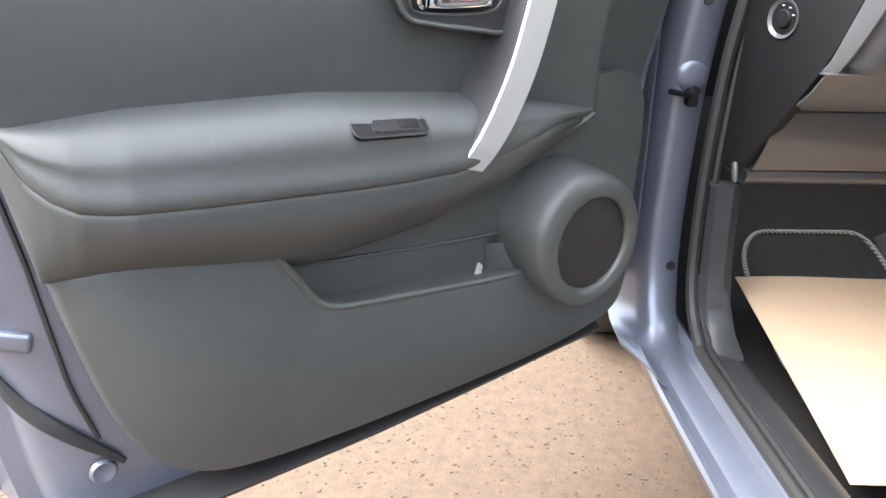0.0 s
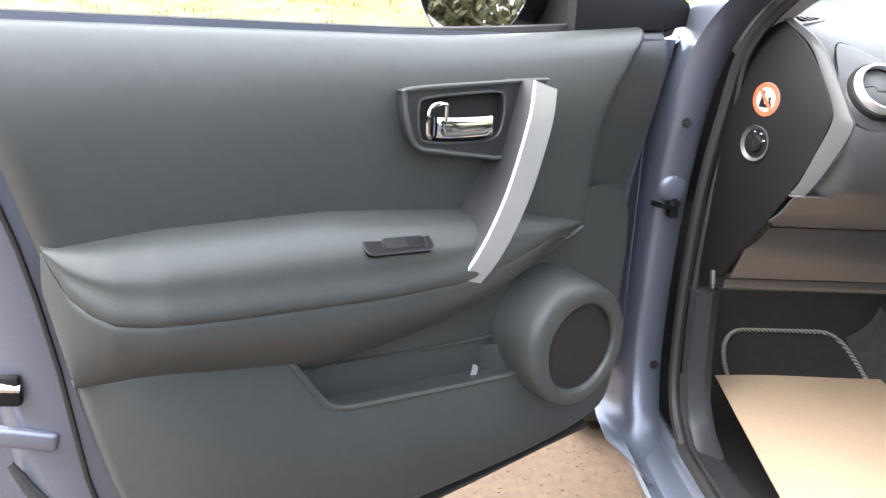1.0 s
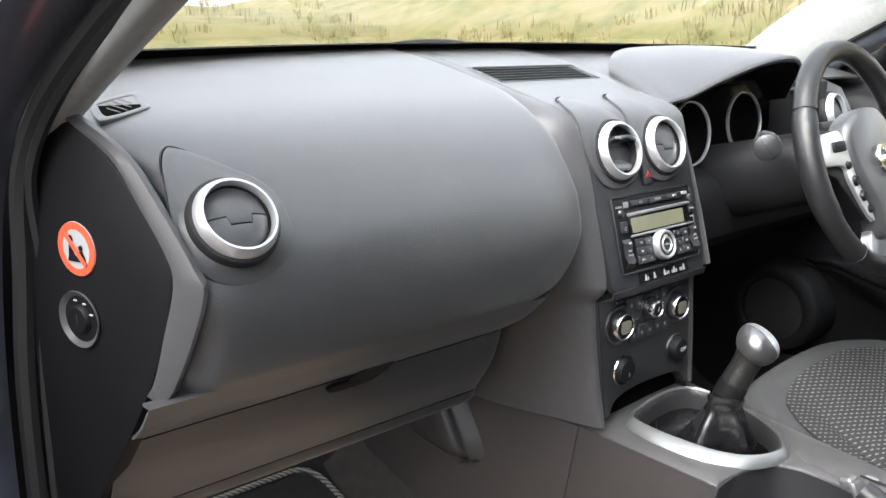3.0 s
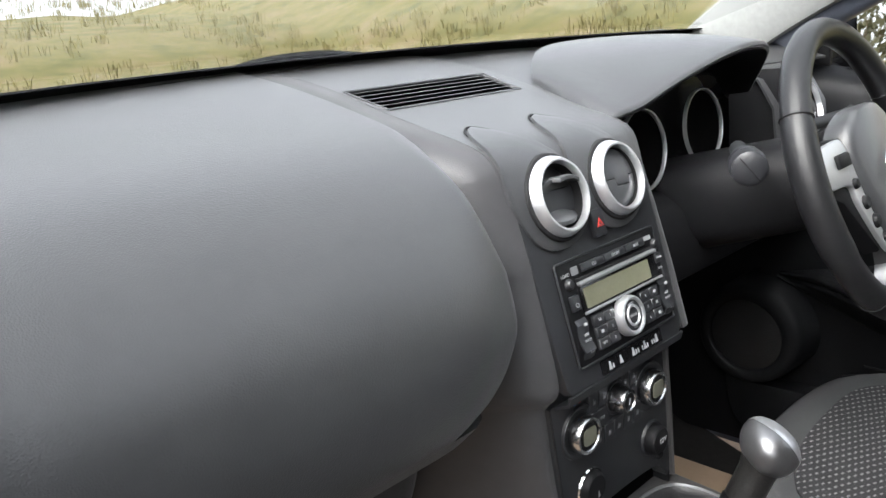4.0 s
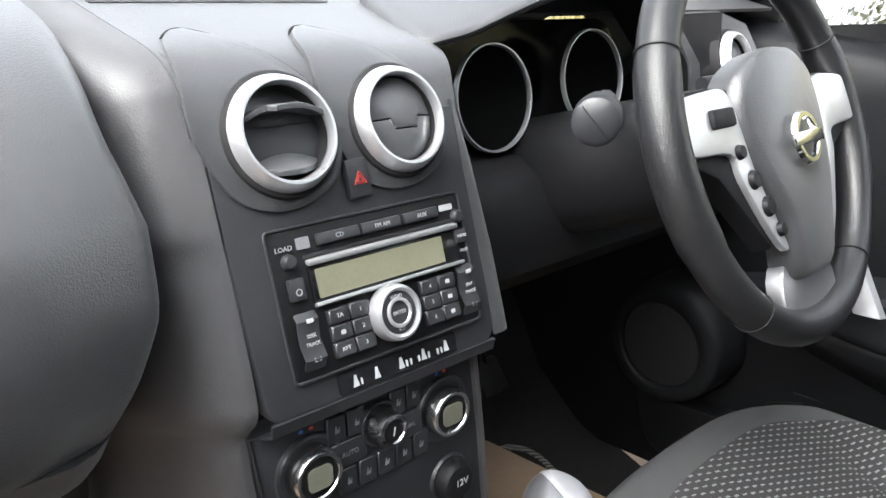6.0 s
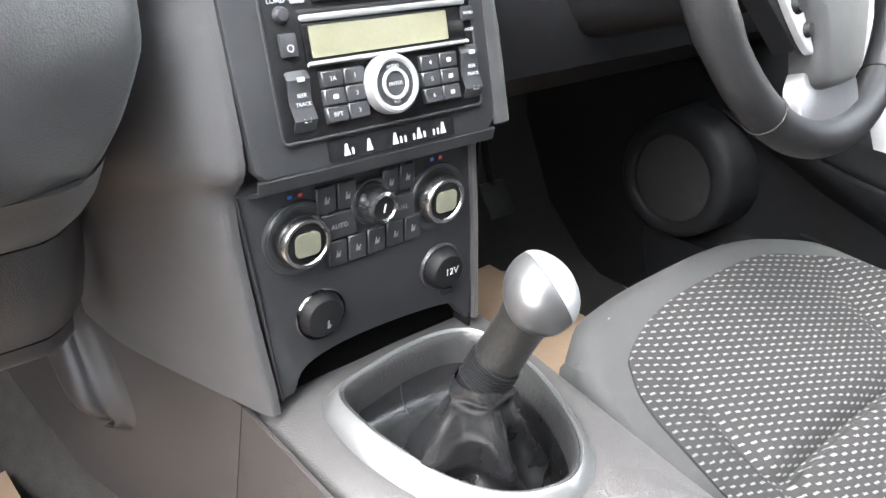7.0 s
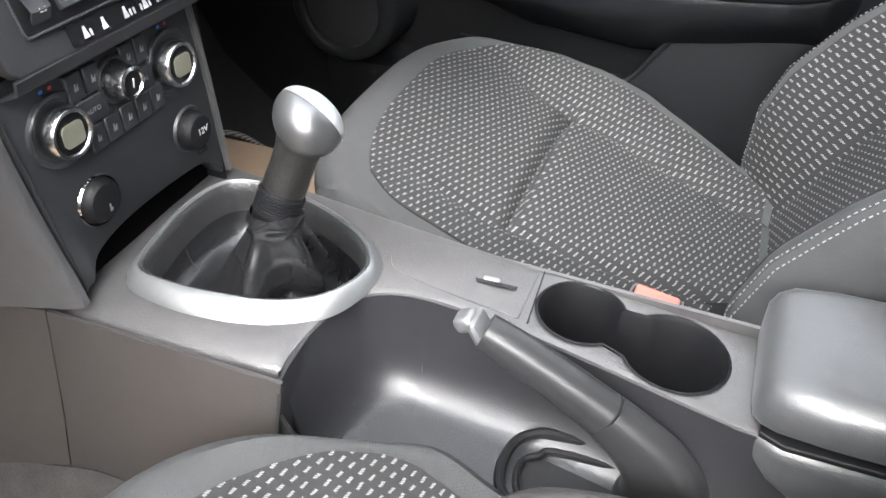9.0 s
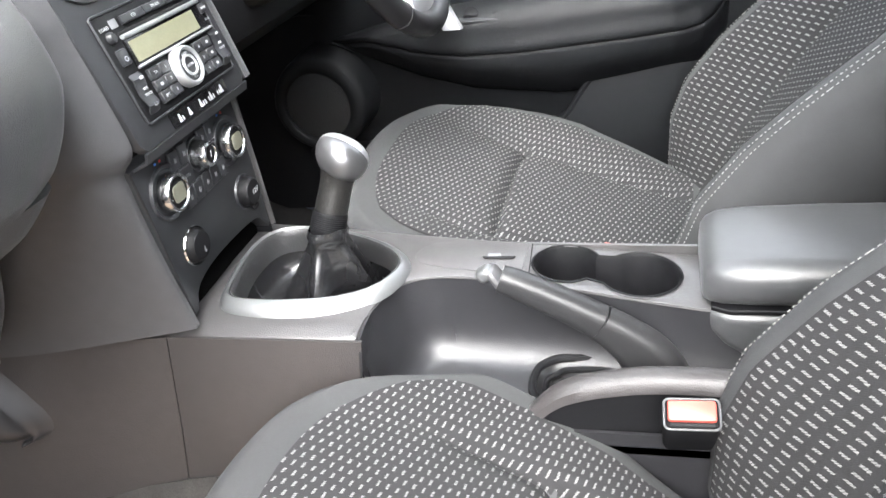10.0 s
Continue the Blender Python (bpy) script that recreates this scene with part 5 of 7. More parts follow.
def build_binnacle():
    b = thing("instrument_binnacle", label="hooded instrument cluster with two ringed dials", category="instrument cluster")
    # domed hood: an arch where it leaves the dash, a wider one at its lip, full between them
    back = curve_points([(0.176, 0.222, 1.138), (0.186, 0.236, 1.155), (0.222, 0.262, 1.174), (0.28, 0.29, 1.187), (0.36, 0.305, 1.192), (0.45, 0.29, 1.186), (0.505, 0.25, 1.170), (0.52, 0.23, 1.145)], 5)
    front = curve_points([(0.122, 0.090, 1.082), (0.135, 0.077, 1.103), (0.178, 0.062, 1.114), (0.245, 0.047, 1.138), (0.335, 0.030, 1.162), (0.405, 0.018, 1.170), (0.462, 0.030, 1.155), (0.525, 0.085, 1.100)], 5)
    rows = []
    for k in np.linspace(0, 1, 13):
        row = []
        for i, (p, q) in enumerate(zip(back, front)):
            full = math.sin(math.pi * i / (len(back) - 1)) ** 0.6
            row.append((p[0] * (1 - k) + q[0] * k, p[1] * (1 - k) + q[1] * k, p[2] * (1 - k) + q[2] * k + 0.011 * full * math.sin(math.pi * k) ** 0.8))
        rows.append(row)
    for dy, dz in ((-0.0035, -0.0025), (-0.0045, -0.006), (-0.002, -0.009), (0.004, -0.010)):
        rows.append([(p[0], p[1] + dy, p[2] + dz) for p in front])
    part("hood", sheet(rows, thick=0.002), DASH, b, "charcoal visor over the dials")
    part("hood_lining", sheet([[(0.345 + (p[0] - 0.345) * g, y if dy is None else p[1] + dy, p[2] - dz) for p in front] for g, y, dy, dz in ((1.0, 0, -0.001, 0.0095), (0.99, 0, 0.03, 0.012), (0.97, 0.118, None, 0.018))], thick=0.002), BLACK, b)
    part("dial_face", plate(round_rect(0.345, 1.045, 0.42, 0.15, 0.04), 0.01, m=frame_matrix((0, 0.118, 0), (1, 0, 0), (0, 0.05, 1))), GLOSS_BLACK, b)
    for cx, cz in ((0.256, 1.040), (0.424, 1.050)):
        m = frame_matrix((cx, 0.106, cz), (1, 0, 0), (0, 0.08, 1))
        part("dial_ring", lathe([(0.0538, -0.004), (0.0540, 0.000), (0.0548, 0.0018), (0.0562, 0.0018), (0.0570, -0.004)], 40, m), SILVER, b, "slim satin silver dial ring")
        part("dial", lathe([(0, -0.004), (0.054, -0.004)], 32, m), UNLIT_BLACK, b)
    for cx in (0.325, 0.345):
        part("tell_tale", lathe([(0, 0.002), (0.0022, 0.002), (0.0022, -0.002)], 8, frame_matrix((cx, 0.106, 1.0), (1, 0, 0), (0, 0, 1))), WHITE_INK, b)
    part("hood_cheek", sheet([[(0.575 - 0.02 * k, 0.03 + 0.10 * k, 1.12 - e) for k in (0, 0.5, 1)] for e in (0, 0.06, 0.13)], thick=0.004), BLACK, b)


def build_radio():
    m = FACE @ pose(0.002, 0.0, 0.0)
    r = thing("car_radio", m, "dark double-height car radio with an olive display", "car radio")
    part("faceplate", plate(round_rect(0, 0, 0.182, 0.107, 0.004), 0.012, bevel=0.0012, m=pose(0, 0, 0.0035)), BLACK, r)
    part("rim", tube([(x, y, 0.0035) for x, y in round_rect(0, 0, 0.184, 0.109, 0.004)], 0.0012, 6, closed=True), GREY_BUTTON, r)
    part("disc_slot", rbox(0.146, 0.0035, 0.003, 0.001, m=pose(0.008, 0.0315, 0.0035)), DARK_HOLE, r)
    part("slot_lip", rbox(0.146, 0.0042, 0.007, 0.0015, m=pose(0.009, 0.0275, 0.0055, 15, 0, 0)), SILVER_GREY, r, "grey lip under the disc slot")
    part("display_rim", plate(round_rect(0.009, 0.011, 0.146, 0.028, 0.002), 0.004, bevel=0.001, m=pose(0, 0, 0.0055)), GLOSS_BLACK, r)
    part("display", plate(round_rect(0.002, 0.0112, 0.122, 0.0215, 0.001), 0.002, m=pose(0, 0, 0.0068)), LCD, r, "unlit olive display")
    part("display_lip", rbox(0.146, 0.0030, 0.005, 0.001, m=pose(0.009, -0.0035, 0.0065, -15, 0, 0)), SILVER_GREY, r)
    # band of keys over the slot
    for x, w, t in ((-0.033, 0.038, "CD"), (0.007, 0.038, "FM AM"), (0.047, 0.036, "AUX")):
        k = part("key", rbox(w, 0.0085, 0.005, 0.0012, m=pose(x, 0.042, 0.0048, -6, 0, 0)), GREY_BUTTON, r)
        lettering(t, 0.0050, pose(x, 0.042, 0.0078, -6, 0, 0), WHITE_INK, k)
    part("disc_mark", plate(round_rect(-0.063, 0.042, 0.011, 0.0085, 0.001), 0.001, m=pose(0, 0, 0.0045)), SILVER_GREY, r)
    part("badge", plate(round_rect(0.076, 0.0435, 0.014, 0.0050, 0.001), 0.001, m=pose(0, 0, 0.0045)), WHITE_INK, r)
    # load and eject keys
    lettering("LOAD", 0.0052, pose(-0.079, 0.0405, 0.0042), WHITE_INK, r)
    for x, y in ((-0.0775, 0.031), (0.085, 0.0345)):
        k = part("round_key", lathe([(0, 0.0075), (0.004, 0.0072), (0.0055, 0.005), (0.006, 0.002)], 18, pose(x, y, 0.002)), GREY_BUTTON, r)
        part("key_mark", plate([(x - 0.0028, y - 0.001), (x + 0.0028, y - 0.001), (x, y + 0.003)], 0.0006, m=pose(0, 0, 0.0083)), WHITE_INK, k)
    for x, y, t in ((-0.076, 0.011, ""), (0.0845, 0.018, "MENU")):
        k = part("side_key", rbox(0.0125, 0.016 if not t else 0.011, 0.006, 0.0015, m=pose(x, y, 0.0048)), GREY_BUTTON, r)
        if t:
            lettering(t, 0.0036, pose(x, y, 0.0080), WHITE_INK, k)
        else:
            part("key_mark", lathe([(0.0018, 0.0002), (0.0026, 0.0004), (0.0026, 0)], 14, pose(x, y - 0.002, 0.0079)), WHITE_INK, k)
    lettering("6CD CHANGER", 0.0036, pose(0.080, 0.0055, 0.0042), WHITE_INK, r)
    # volume knob
    kn = part("volume_knob", lathe([(0.0222, 0.003), (0.0220, 0.010), (0.0210, 0.0135), (0.0190, 0.0145), (0.0170, 0.0135), (0.0165, 0.0118)], 40, pose(0.000, -0.0255, 0.003)), SILVER, r, "satin silver volume knob")
    part("knob_face", lathe([(0, 0.0128), (0.0098, 0.0128), (0.0102, 0.0120), (0.0168, 0.0120)], 32, pose(0.000, -0.0255, 0.003)), GREY_BUTTON, kn)
    part("knob_ring", lathe([(0.0088, 0.0128), (0.0094, 0.0142), (0.0112, 0.0142), (0.0118, 0.0125)], 32, pose(0.000, -0.0255, 0.003)), SILVER, kn)
    lettering("ENTER", 0.0042, pose(0.000, -0.0255, 0.0162), WHITE_INK, kn)
    lettering("AUDIO", 0.0036, pose(0.000, -0.0130, 0.0153), WHITE_INK, kn)
    lettering("VOL", 0.0036, pose(0.000, -0.0385, 0.0153), WHITE_INK, kn)
    # number keys either side, and the rocking track keys
    for cx, s, marks in ((-0.038, -1, ("TA", "1", "", "2", "RPT", "3")), (0.050, 1, ("4", "", "5", "", "6", ""))):
        for j in range(3):
            for i in range(2):
                x = cx + (i - 0.5) * 0.0185
                y = -0.015 - j * 0.0125
                k = part("preset_key", rbox(0.0178, 0.0118, 0.006, 0.0010, 1, m=pose(x, y, 0.0048, 4 - 4 * j, 0, 0)), GREY_BUTTON, r)
                t = marks[j * 2 + i]
                if t:
                    lettering(t, 0.0046, pose(x, y, 0.0080), WHITE_INK, k)
                else:
                    part("key_mark", plate(round_rect(x, y, 0.0042, 0.0032, 0.0008), 0.0005, m=pose(0, 0, 0.0083)), WHITE_INK, k)
        x = -0.0735 if s < 0 else 0.0825
        k = part("track_key", sheet([[(x - 0.009, y, z), (x, y, z + 0.0025), (x + 0.009, y, z)] for y, z in ((-0.006, 0.003), (-0.012, 0.0065), (-0.026, 0.0035), (-0.040, 0.0085), (-0.048, 0.003))], thick=0.002), GREY_BUTTON, r, "grey rocking track key")
        lettering("SEEK", 0.0038, pose(x, -0.023, 0.0078), WHITE_INK, k)
        lettering("TRACK", 0.0038, pose(x, -0.029, 0.0080), WHITE_INK, k)
        for y in (-0.012, -0.040):
            part("key_mark", plate(round_rect(x, y, 0.0055, 0.0030, 0.0005), 0.0005, m=pose(0, 0, 0.0100)), WHITE_INK, k)
    # hazard key between the vents
    hz = thing("hazard_switch", FACE @ pose(-0.002, 0.080, 0.001), "black hazard warning key with a red triangle", "switch")
    part("key", rbox(0.021, 0.030, 0.008, 0.002, m=pose(0, 0, 0.001)), GREY_BUTTON, hz)
    for k in (0.0058, 0.0032):
        tri = [(math.cos(radians(a)) * k * 1.1, math.sin(radians(a)) * k * 1.1) for a in (90, 210, 330)]
        part("triangle", tube([(x, y - 0.001, 0.0052) for x, y in tri], 0.0006, 4, closed=True), RED_INK, hz)
    # row of seat belt tell-tales under the radio
    tt = thing("belt_telltale_strip", FACE @ pose(0.004, -0.0665, 0.0005), "row of white seat belt warning symbols", "warning lights")
    part("strip", plate(round_rect(0, 0.0005, 0.118, 0.0155, 0.002), 0.001, m=pose(0, 0, 0.0012)), GLOSS_BLACK, tt)
    for i, x in enumerate((-0.044, -0.024, 0.000, 0.023, 0.047)):
        sym = [(-0.0028, -0.0045), (0.0028, -0.0045), (0.0014, 0.0008), (0.0010, 0.0042), (-0.0010, 0.0042), (-0.0016, 0.0008)]
        s = part("belt_symbol", plate([(x + a, b) for a, b in sym], 0.0006, m=pose(0, 0, 0.0019)), WHITE_INK, tt)
        for j in ((1,), (), (1, 2), (-1, 1), (-2, -1))[i]:
            part("seat_dot", plate(round_rect(x + j * 0.0042 + (0.001 if j > 0 else -0.001), -0.002, 0.0018, 0.005, 0.0005), 0.0006, m=pose(0, 0, 0.0019)), WHITE_INK, tt)




def build_heater():
    h = thing("heater_controls", HEAT, "heating controls with three silver knobs and dark keys", "heater controls")
    # keys in three rows between the knobs
    for x, y, w, t in ((-0.045, 0.0175, 0.0185, ""), (-0.026, 0.0175, 0.0175, ""), (0.016, 0.0185, 0.017, ""), (0.033, 0.0195, 0.016, ""),
                       (-0.034, -0.007, 0.034, "AUTO"), (0.026, -0.007, 0.030, "DUAL"),
                       (-0.036, -0.031, 0.0185, ""), (-0.017, -0.0305, 0.0185, ""), (0.002, -0.030, 0.0185, ""), (0.021, -0.0295, 0.0185, ""), (0.0395, -0.029, 0.0175, "")):
        k = part("key", rbox(w - 0.0010, 0.0225, 0.005, 0.0010, 1, m=pose(x, y, 0.0012)), GREY_BUTTON, h)
        if t:
            lettering(t, 0.0058, pose(x, y, 0.0042), SILVER_GREY, k)
        else:
            part("key_mark", plate([(x - 0.0022, y - 0.003), (x - 0.0012, y + 0.003), (x - 0.0004, y + 0.003), (x - 0.0002, y - 0.0005), (x + 0.0014, y + 0.0002), (x + 0.0022, y + 0.0022), (x + 0.0018, y - 0.0030)], 0.0005, m=pose(0, 0, 0.0043)), SILVER_GREY, k)
    for x, y, r in ((-0.070, -0.008, 0.031), (0.066, -0.007, 0.031)):
        part("knob_well", lathe([(r, 0.0005), (r * 0.97, 0.0035), (r * 0.90, 0.0030), (r * 0.82, 0.001)], 36, pose(x, y, 0)), FASCIA, h)
        k = part("temperature_knob", lathe([(r * 0.72, 0.000), (r * 0.71, 0.008), (r * 0.68, 0.014), (r * 0.64, 0.0160), (r * 0.56, 0.0160), (r * 0.53, 0.0145)], 40, pose(x, y, 0)), KNOB_METAL, h, "polished silver temperature knob")
        part("knob_window", lathe([(0, 0.0152), (r * 0.54, 0.0145)], 28, pose(x, y, 0)), GLOSS_BLACK, k)
        part("knob_display", plate(round_rect(x, y, r * 0.70, r * 0.62, r * 0.16), 0.001, m=pose(0, 0, 0.0162)), KNOB_LCD, k, "small olive display in the knob")
        for j, mt in ((-1, BLUE_INK), (1, RED_INK)):
            part("heat_mark", rbox(0.0035, 0.0028, 0.0008, 0.0003, 1, m=pose(x - 0.001 + j * 0.0045, y + r * 1.12, 0.0012)), mt, h)
    x, y, r = -0.003, 0.0065, 0.0205
    part("knob_well", lathe([(r, 0.002), (r * 0.95, 0.0045), (r * 0.8, 0.003)], 30, pose(x, y, 0)), FASCIA, h)
    k = part("fan_knob", lathe([(r * 0.78, 0.0), (r * 0.74, 0.016), (r * 0.66, 0.021), (r * 0.52, 0.0222), (r * 0.48, 0.0205), (0, 0.0205)], 32, pose(x, y, 0)), KNOB_METAL, h, "polished silver fan knob")
    part("fan_face", lathe([(0, 0.0212), (r * 0.47, 0.0208)], 20, pose(x, y, 0)), BLACK, k)
    part("fan_mark", rbox(0.0016, 0.0075, 0.0006, 0.0002, 1, m=pose(x, y, 0.0217, 0, 0, -12)), WHITE_INK, k)
    # seat heater key and power socket
    part("button_ring", lathe([(0.0205, 0.0), (0.0225, 0.0025), (0.0235, 0.0005)], 32, pose(-0.0525, -0.0835, 0)), CHROME, h, "bright ring round the seat heater key")
    b = part("round_button", lathe([(0, 0.011), (0.016, 0.010), (0.0195, 0.006), (0.0205, 0.0)], 32, pose(-0.0530, -0.0825, 0)), BLACK, h, "round black seat heater key")
    part("seat_mark", plate([(-0.0022, -0.005), (0.0012, -0.005), (0.0028, -0.002), (0.0008, -0.001), (0.0004, 0.005), (-0.0016, 0.004)], 0.0006, m=pose(-0.0515, -0.088, 0.0118) @ Matrix.Scale(0.75, 4)), SILVER_GREY, b)
    s = part("socket_cap", lathe([(0, 0.015), (0.0155, 0.0145), (0.0185, 0.011), (0.0190, 0.0)], 30, pose(0.074, -0.079, 0)), BLACK, h, "black capped 12-volt socket")
    part("socket_ring", lathe([(0.019, 0.002), (0.0215, 0.003), (0.023, 0.0)], 30, pose(0.074, -0.079, 0)), GREY_BUTTON, h)
    lettering("12V", 0.0095, pose(0.076, -0.0785, 0.0156), WHITE_INK, s)
    part("cap_tab", rbox(0.012, 0.006, 0.004, 0.0015, m=pose(0.074, -0.0995, 0.012)), BLACK, s)


def build_cap_things():
    # prohibition sticker and airbag lock on the dash end
    em = CAP @ pose(0.013, 1.0065, 0.0005)
    s = thing("warning_sticker", em, "round orange-red prohibition sticker", "sticker")
    part("disc", lathe([(0, 0.0012), (0.0262, 0.0012), (0.0267, 0.0)], 36), WHITE_INK, s)
    part("red_ring", lathe([(0.0192, 0.0016), (0.0262, 0.0016), (0.0264, 0.0010)], 36), ORANGE, s)
    part("red_bar", rbox(0.040, 0.0055, 0.0006, 0.0002, 1, m=pose(0, 0, 0.0026, 0, 0, -50)), ORANGE, s)
    for x, y, q in ((-0.006, 0.010, 0.0036), (0.0075, 0.0015, 0.0028)):
        part("dark_dot", lathe([(0, 0.0006), (q * 0.9, 0.0006), (q, 0.0)], 14, pose(x, y, 0.0018)), BLACK, s)
    part("dark_symbol", plate([(-0.0125, -0.012), (0.012, -0.0125), (0.0125, -0.0085), (0.009, -0.001), (0.0055, -0.0015), (0.004, -0.008), (-0.0025, -0.006), (-0.003, 0.005), (-0.0085, 0.0055), (-0.010, -0.004)], 0.0005, m=pose(0, 0, 0.0023)), BLACK, s)
    lm = CAP @ pose(0.004, 0.9355, 0.0005)
    k = thing("airbag_lock", lm, "round keyed airbag switch with white marks", "switch")
    part("dish", lathe([(0.0290, 0.000), (0.0285, 0.002), (0.023, -0.002), (0.018, -0.006), (0, -0.006)], 32, pose(0, 0, 0.0012)), VENT_BLADE, k)
    part("barrel", lathe([(0, 0.004), (0.012, 0.004), (0.0145, 0.001), (0.015, -0.006)], 24), BLACK, k)
    part("key_slot", rbox(0.002, 0.010, 0.001, 0.0003, 1, m=pose(0, 0, 0.0045)), DARK_HOLE, k)
    for a in (20, 60, 100):
        part("mark", rbox(0.005, 0.002, 0.0006, 0.0002, 1, m=pose(0.019 * math.cos(radians(a)), 0.019 * math.sin(radians(a)), 0.001)), WHITE_INK, k)


build_dash()
build_binnacle()
build_radio()
build_heater()
build_cap_things()

# ---------------------------------------------------------------- centre console
def console_z(y):
    return interp(y, [-0.60, -0.55, -0.33, -0.20, -0.05, 0.03, 0.10], [0.600, 0.602, 0.616, 0.624, 0.634, 0.640, 0.644])


LIP = [(-0.045, -0.018), (0.000, -0.005), (0.045, 0.001), (0.085, -0.002), (0.110, -0.018), (0.120, -0.055), (0.113, -0.105), (0.097, -0.150), (0.075, -0.185), (0.045, -0.203), (0.012, -0.197), (-0.015, -0.178), (-0.035, -0.145), (-0.045, -0.105), (-0.051, -0.060)]
RIM = [(-0.057, -0.012), (-0.004, 0.004), (0.045, 0.009), (0.088, 0.006), (0.116, -0.013), (0.127, -0.055), (0.120, -0.108), (0.104, -0.156), (0.081, -0.194), (0.047, -0.213), (0.007, -0.208), (-0.025, -0.191), (-0.050, -0.155), (-0.064, -0.107), (-0.068, -0.057)]
RING_C = (0.034, -0.096)


def ring_mix(k):
    """An outline of the gear surround: 0 its outer rim, 1 its inner lip, past 1 shrinking inwards."""
    pts = []
    for (x0, y0), (x1, y1) in zip(RIM, LIP):
        if k <= 1:
            pts.append((x0 + (x1 - x0) * k, y0 + (y1 - y0) * k))
        else:
            pts.append((x1 + (RING_C[0] - x1) * (k - 1), y1 + (RING_C[1] - y1) * (k - 1)))
    return [tuple(p) for p in curve_points(pts, 5, True)]


WELL = [(-0.092, -0.190), (-0.068, -0.189), (-0.030, -0.192), (0.008, -0.204), (0.030, -0.228), (0.038, -0.262), (0.037, -0.310), (0.031, -0.370), (0.020, -0.440), (0.006, -0.520), (0.002, -0.575), (0.014, -0.72)]
CUPS = [(0.079, -0.398, 0.0385), (0.063, -0.483, 0.0440)]


def cup_outline(grow=0.0):
    """Two joined rounds, the waist between them softened."""
    (x1, y1, r1), (x2, y2, r2) = CUPS
    pts = []
    a = math.atan2(y2 - y1, x2 - x1)
    for k in range(25):
        t = a + radians(40) + radians(280) * k / 24
        pts.append((x1 + (r1 + grow) * math.cos(t), y1 + (r1 + grow) * math.sin(t)))
    for k in range(25):
        t = a + math.pi + radians(40) + radians(280) * k / 24
        pts.append((x2 + (r2 + grow) * math.cos(t), y2 + (r2 + grow) * math.sin(t)))
    return pts


KNEE = material("smooth_knee_pad", (0.042, 0.040, 0.041), 0.36, grain=0.2, scale=6)


def build_console():
    c = thing("centre_console", label="charcoal centre console between the front seats", category="console")
    well = [tuple(p) for p in curve_points(WELL, 5)]
    outer = [(-0.112, 0.10), (-0.108, 0.03), (-0.101, -0.09), (-0.095, -0.178)] + well + [(0.06, -0.73), (0.116, -0.72), (0.115, -0.53), (0.121, -0.44), (0.1245, -0.35), (0.128, -0.29), (0.135, -0.19), (0.146, -0.05), (0.148, 0.10)]
    part("top_panel", plate(outer, 0.018, [ring_mix(0.75), cup_outline()], bevel=0.006, lift=lambda x, y: console_z(y) - 0.016 * max(0, (-0.075 - x) / 0.035) ** 2), CONSOLE, c, "charcoal console top")
    # sides
    def side_x(y, z):
        return -0.113 - 0.10 * max(0, 0.64 - z) * 0.6 - 0.25 * max(0, y - 0.05)
    for y0, y1, nm in ((0.0297, 0.46, "front_side_panel"), (-0.205, 0.0283, "side_panel")):
        rows = []
        for k in np.linspace(0, 1, 9):
            row = []
            for y in np.linspace(y0, y1, 9):
                low = interp(y, [-0.2, 0.02, 0.15, 0.30, 0.46], [0.425, 0.420, 0.405, 0.405, 0.46])
                z = 0.634 + (low - 0.634) * k
                yy = y + 0.17 * (0.634 - z) * (1 - max(0, y - 0.02) / 0.44)
                row.append((side_x(yy, z), yy, z))
            rows.append(row)
        part(nm, sheet(rows, thick=0.004), CONSOLE_SHADED, c, "brown-grey console side")
    rows = []
    for k in np.linspace(0, 1, 9):
        rows.append([(-0.128 - 0.22 * max(0, y - 0.05) * (1 - 0.5 * k) - 0.115 * k ** 1.2, y, interp(y, [-0.5, 0.02, 0.15, 0.30, 0.5], [0.440, 0.432, 0.418, 0.42, 0.52]) * (1 - k) + (interp(y, [-0.4, 0.20, 0.31, 0.40, 0.50, 0.58], [0.27, 0.27, 0.312, 0.352, 0.44, 0.60]) + 0.003) * k - 0.012 * math.sin(math.pi * k)) for y in np.linspace(-0.5, 0.5, 16)])
    part("tunnel_carpet", sheet(rows, thick=0.004), TUNNEL_CARPET, c, "dark tunnel carpet, painted paler as lit")
    part("far_side", sheet([[(interp(y, [-0.6, -0.42, -0.2, 0.0, 0.3], [0.112, 0.1205, 0.132, 0.139, 0.142]) + 0.008 * k, y, z) for y in (-0.60, -0.42, -0.2, 0.0, 0.3)] for k, z in ((0, 0.615), (1, 0.55), (2, 0.33))], thick=0.004), CONSOLE, c)
    # knee pad: a rounded paddle that stands out of the tunnel ahead of the side panel
    rows = []
    for z, y, xl in ((0.658, 0.268, -0.180), (0.650, 0.258, -0.198), (0.62, 0.243, -0.203), (0.58, 0.222, -0.203), (0.552, 0.209, -0.200), (0.534, 0.206, -0.190), (0.520, 0.214, -0.174), (0.513, 0.232, -0.156)):
        x = side_x(y, z)
        rows.append(curve_points([(x + 0.006, y - 0.014, z), (x - 0.003, y - 0.003, z), (x - 0.012, y + 0.004, z), ((x + xl) / 2, y + 0.011, z), (xl + 0.012, y + 0.013, z), (xl + 0.002, y + 0.022, z), (xl - 0.002, y + 0.050, z - 0.002), (xl + 0.002, y + 0.10, z - 0.006), (xl + 0.010, y + 0.20, z - 0.012)], 3))
    rows = [list(c) for c in zip(*[curve_points(list(c), 2) for c in zip(*rows)])]
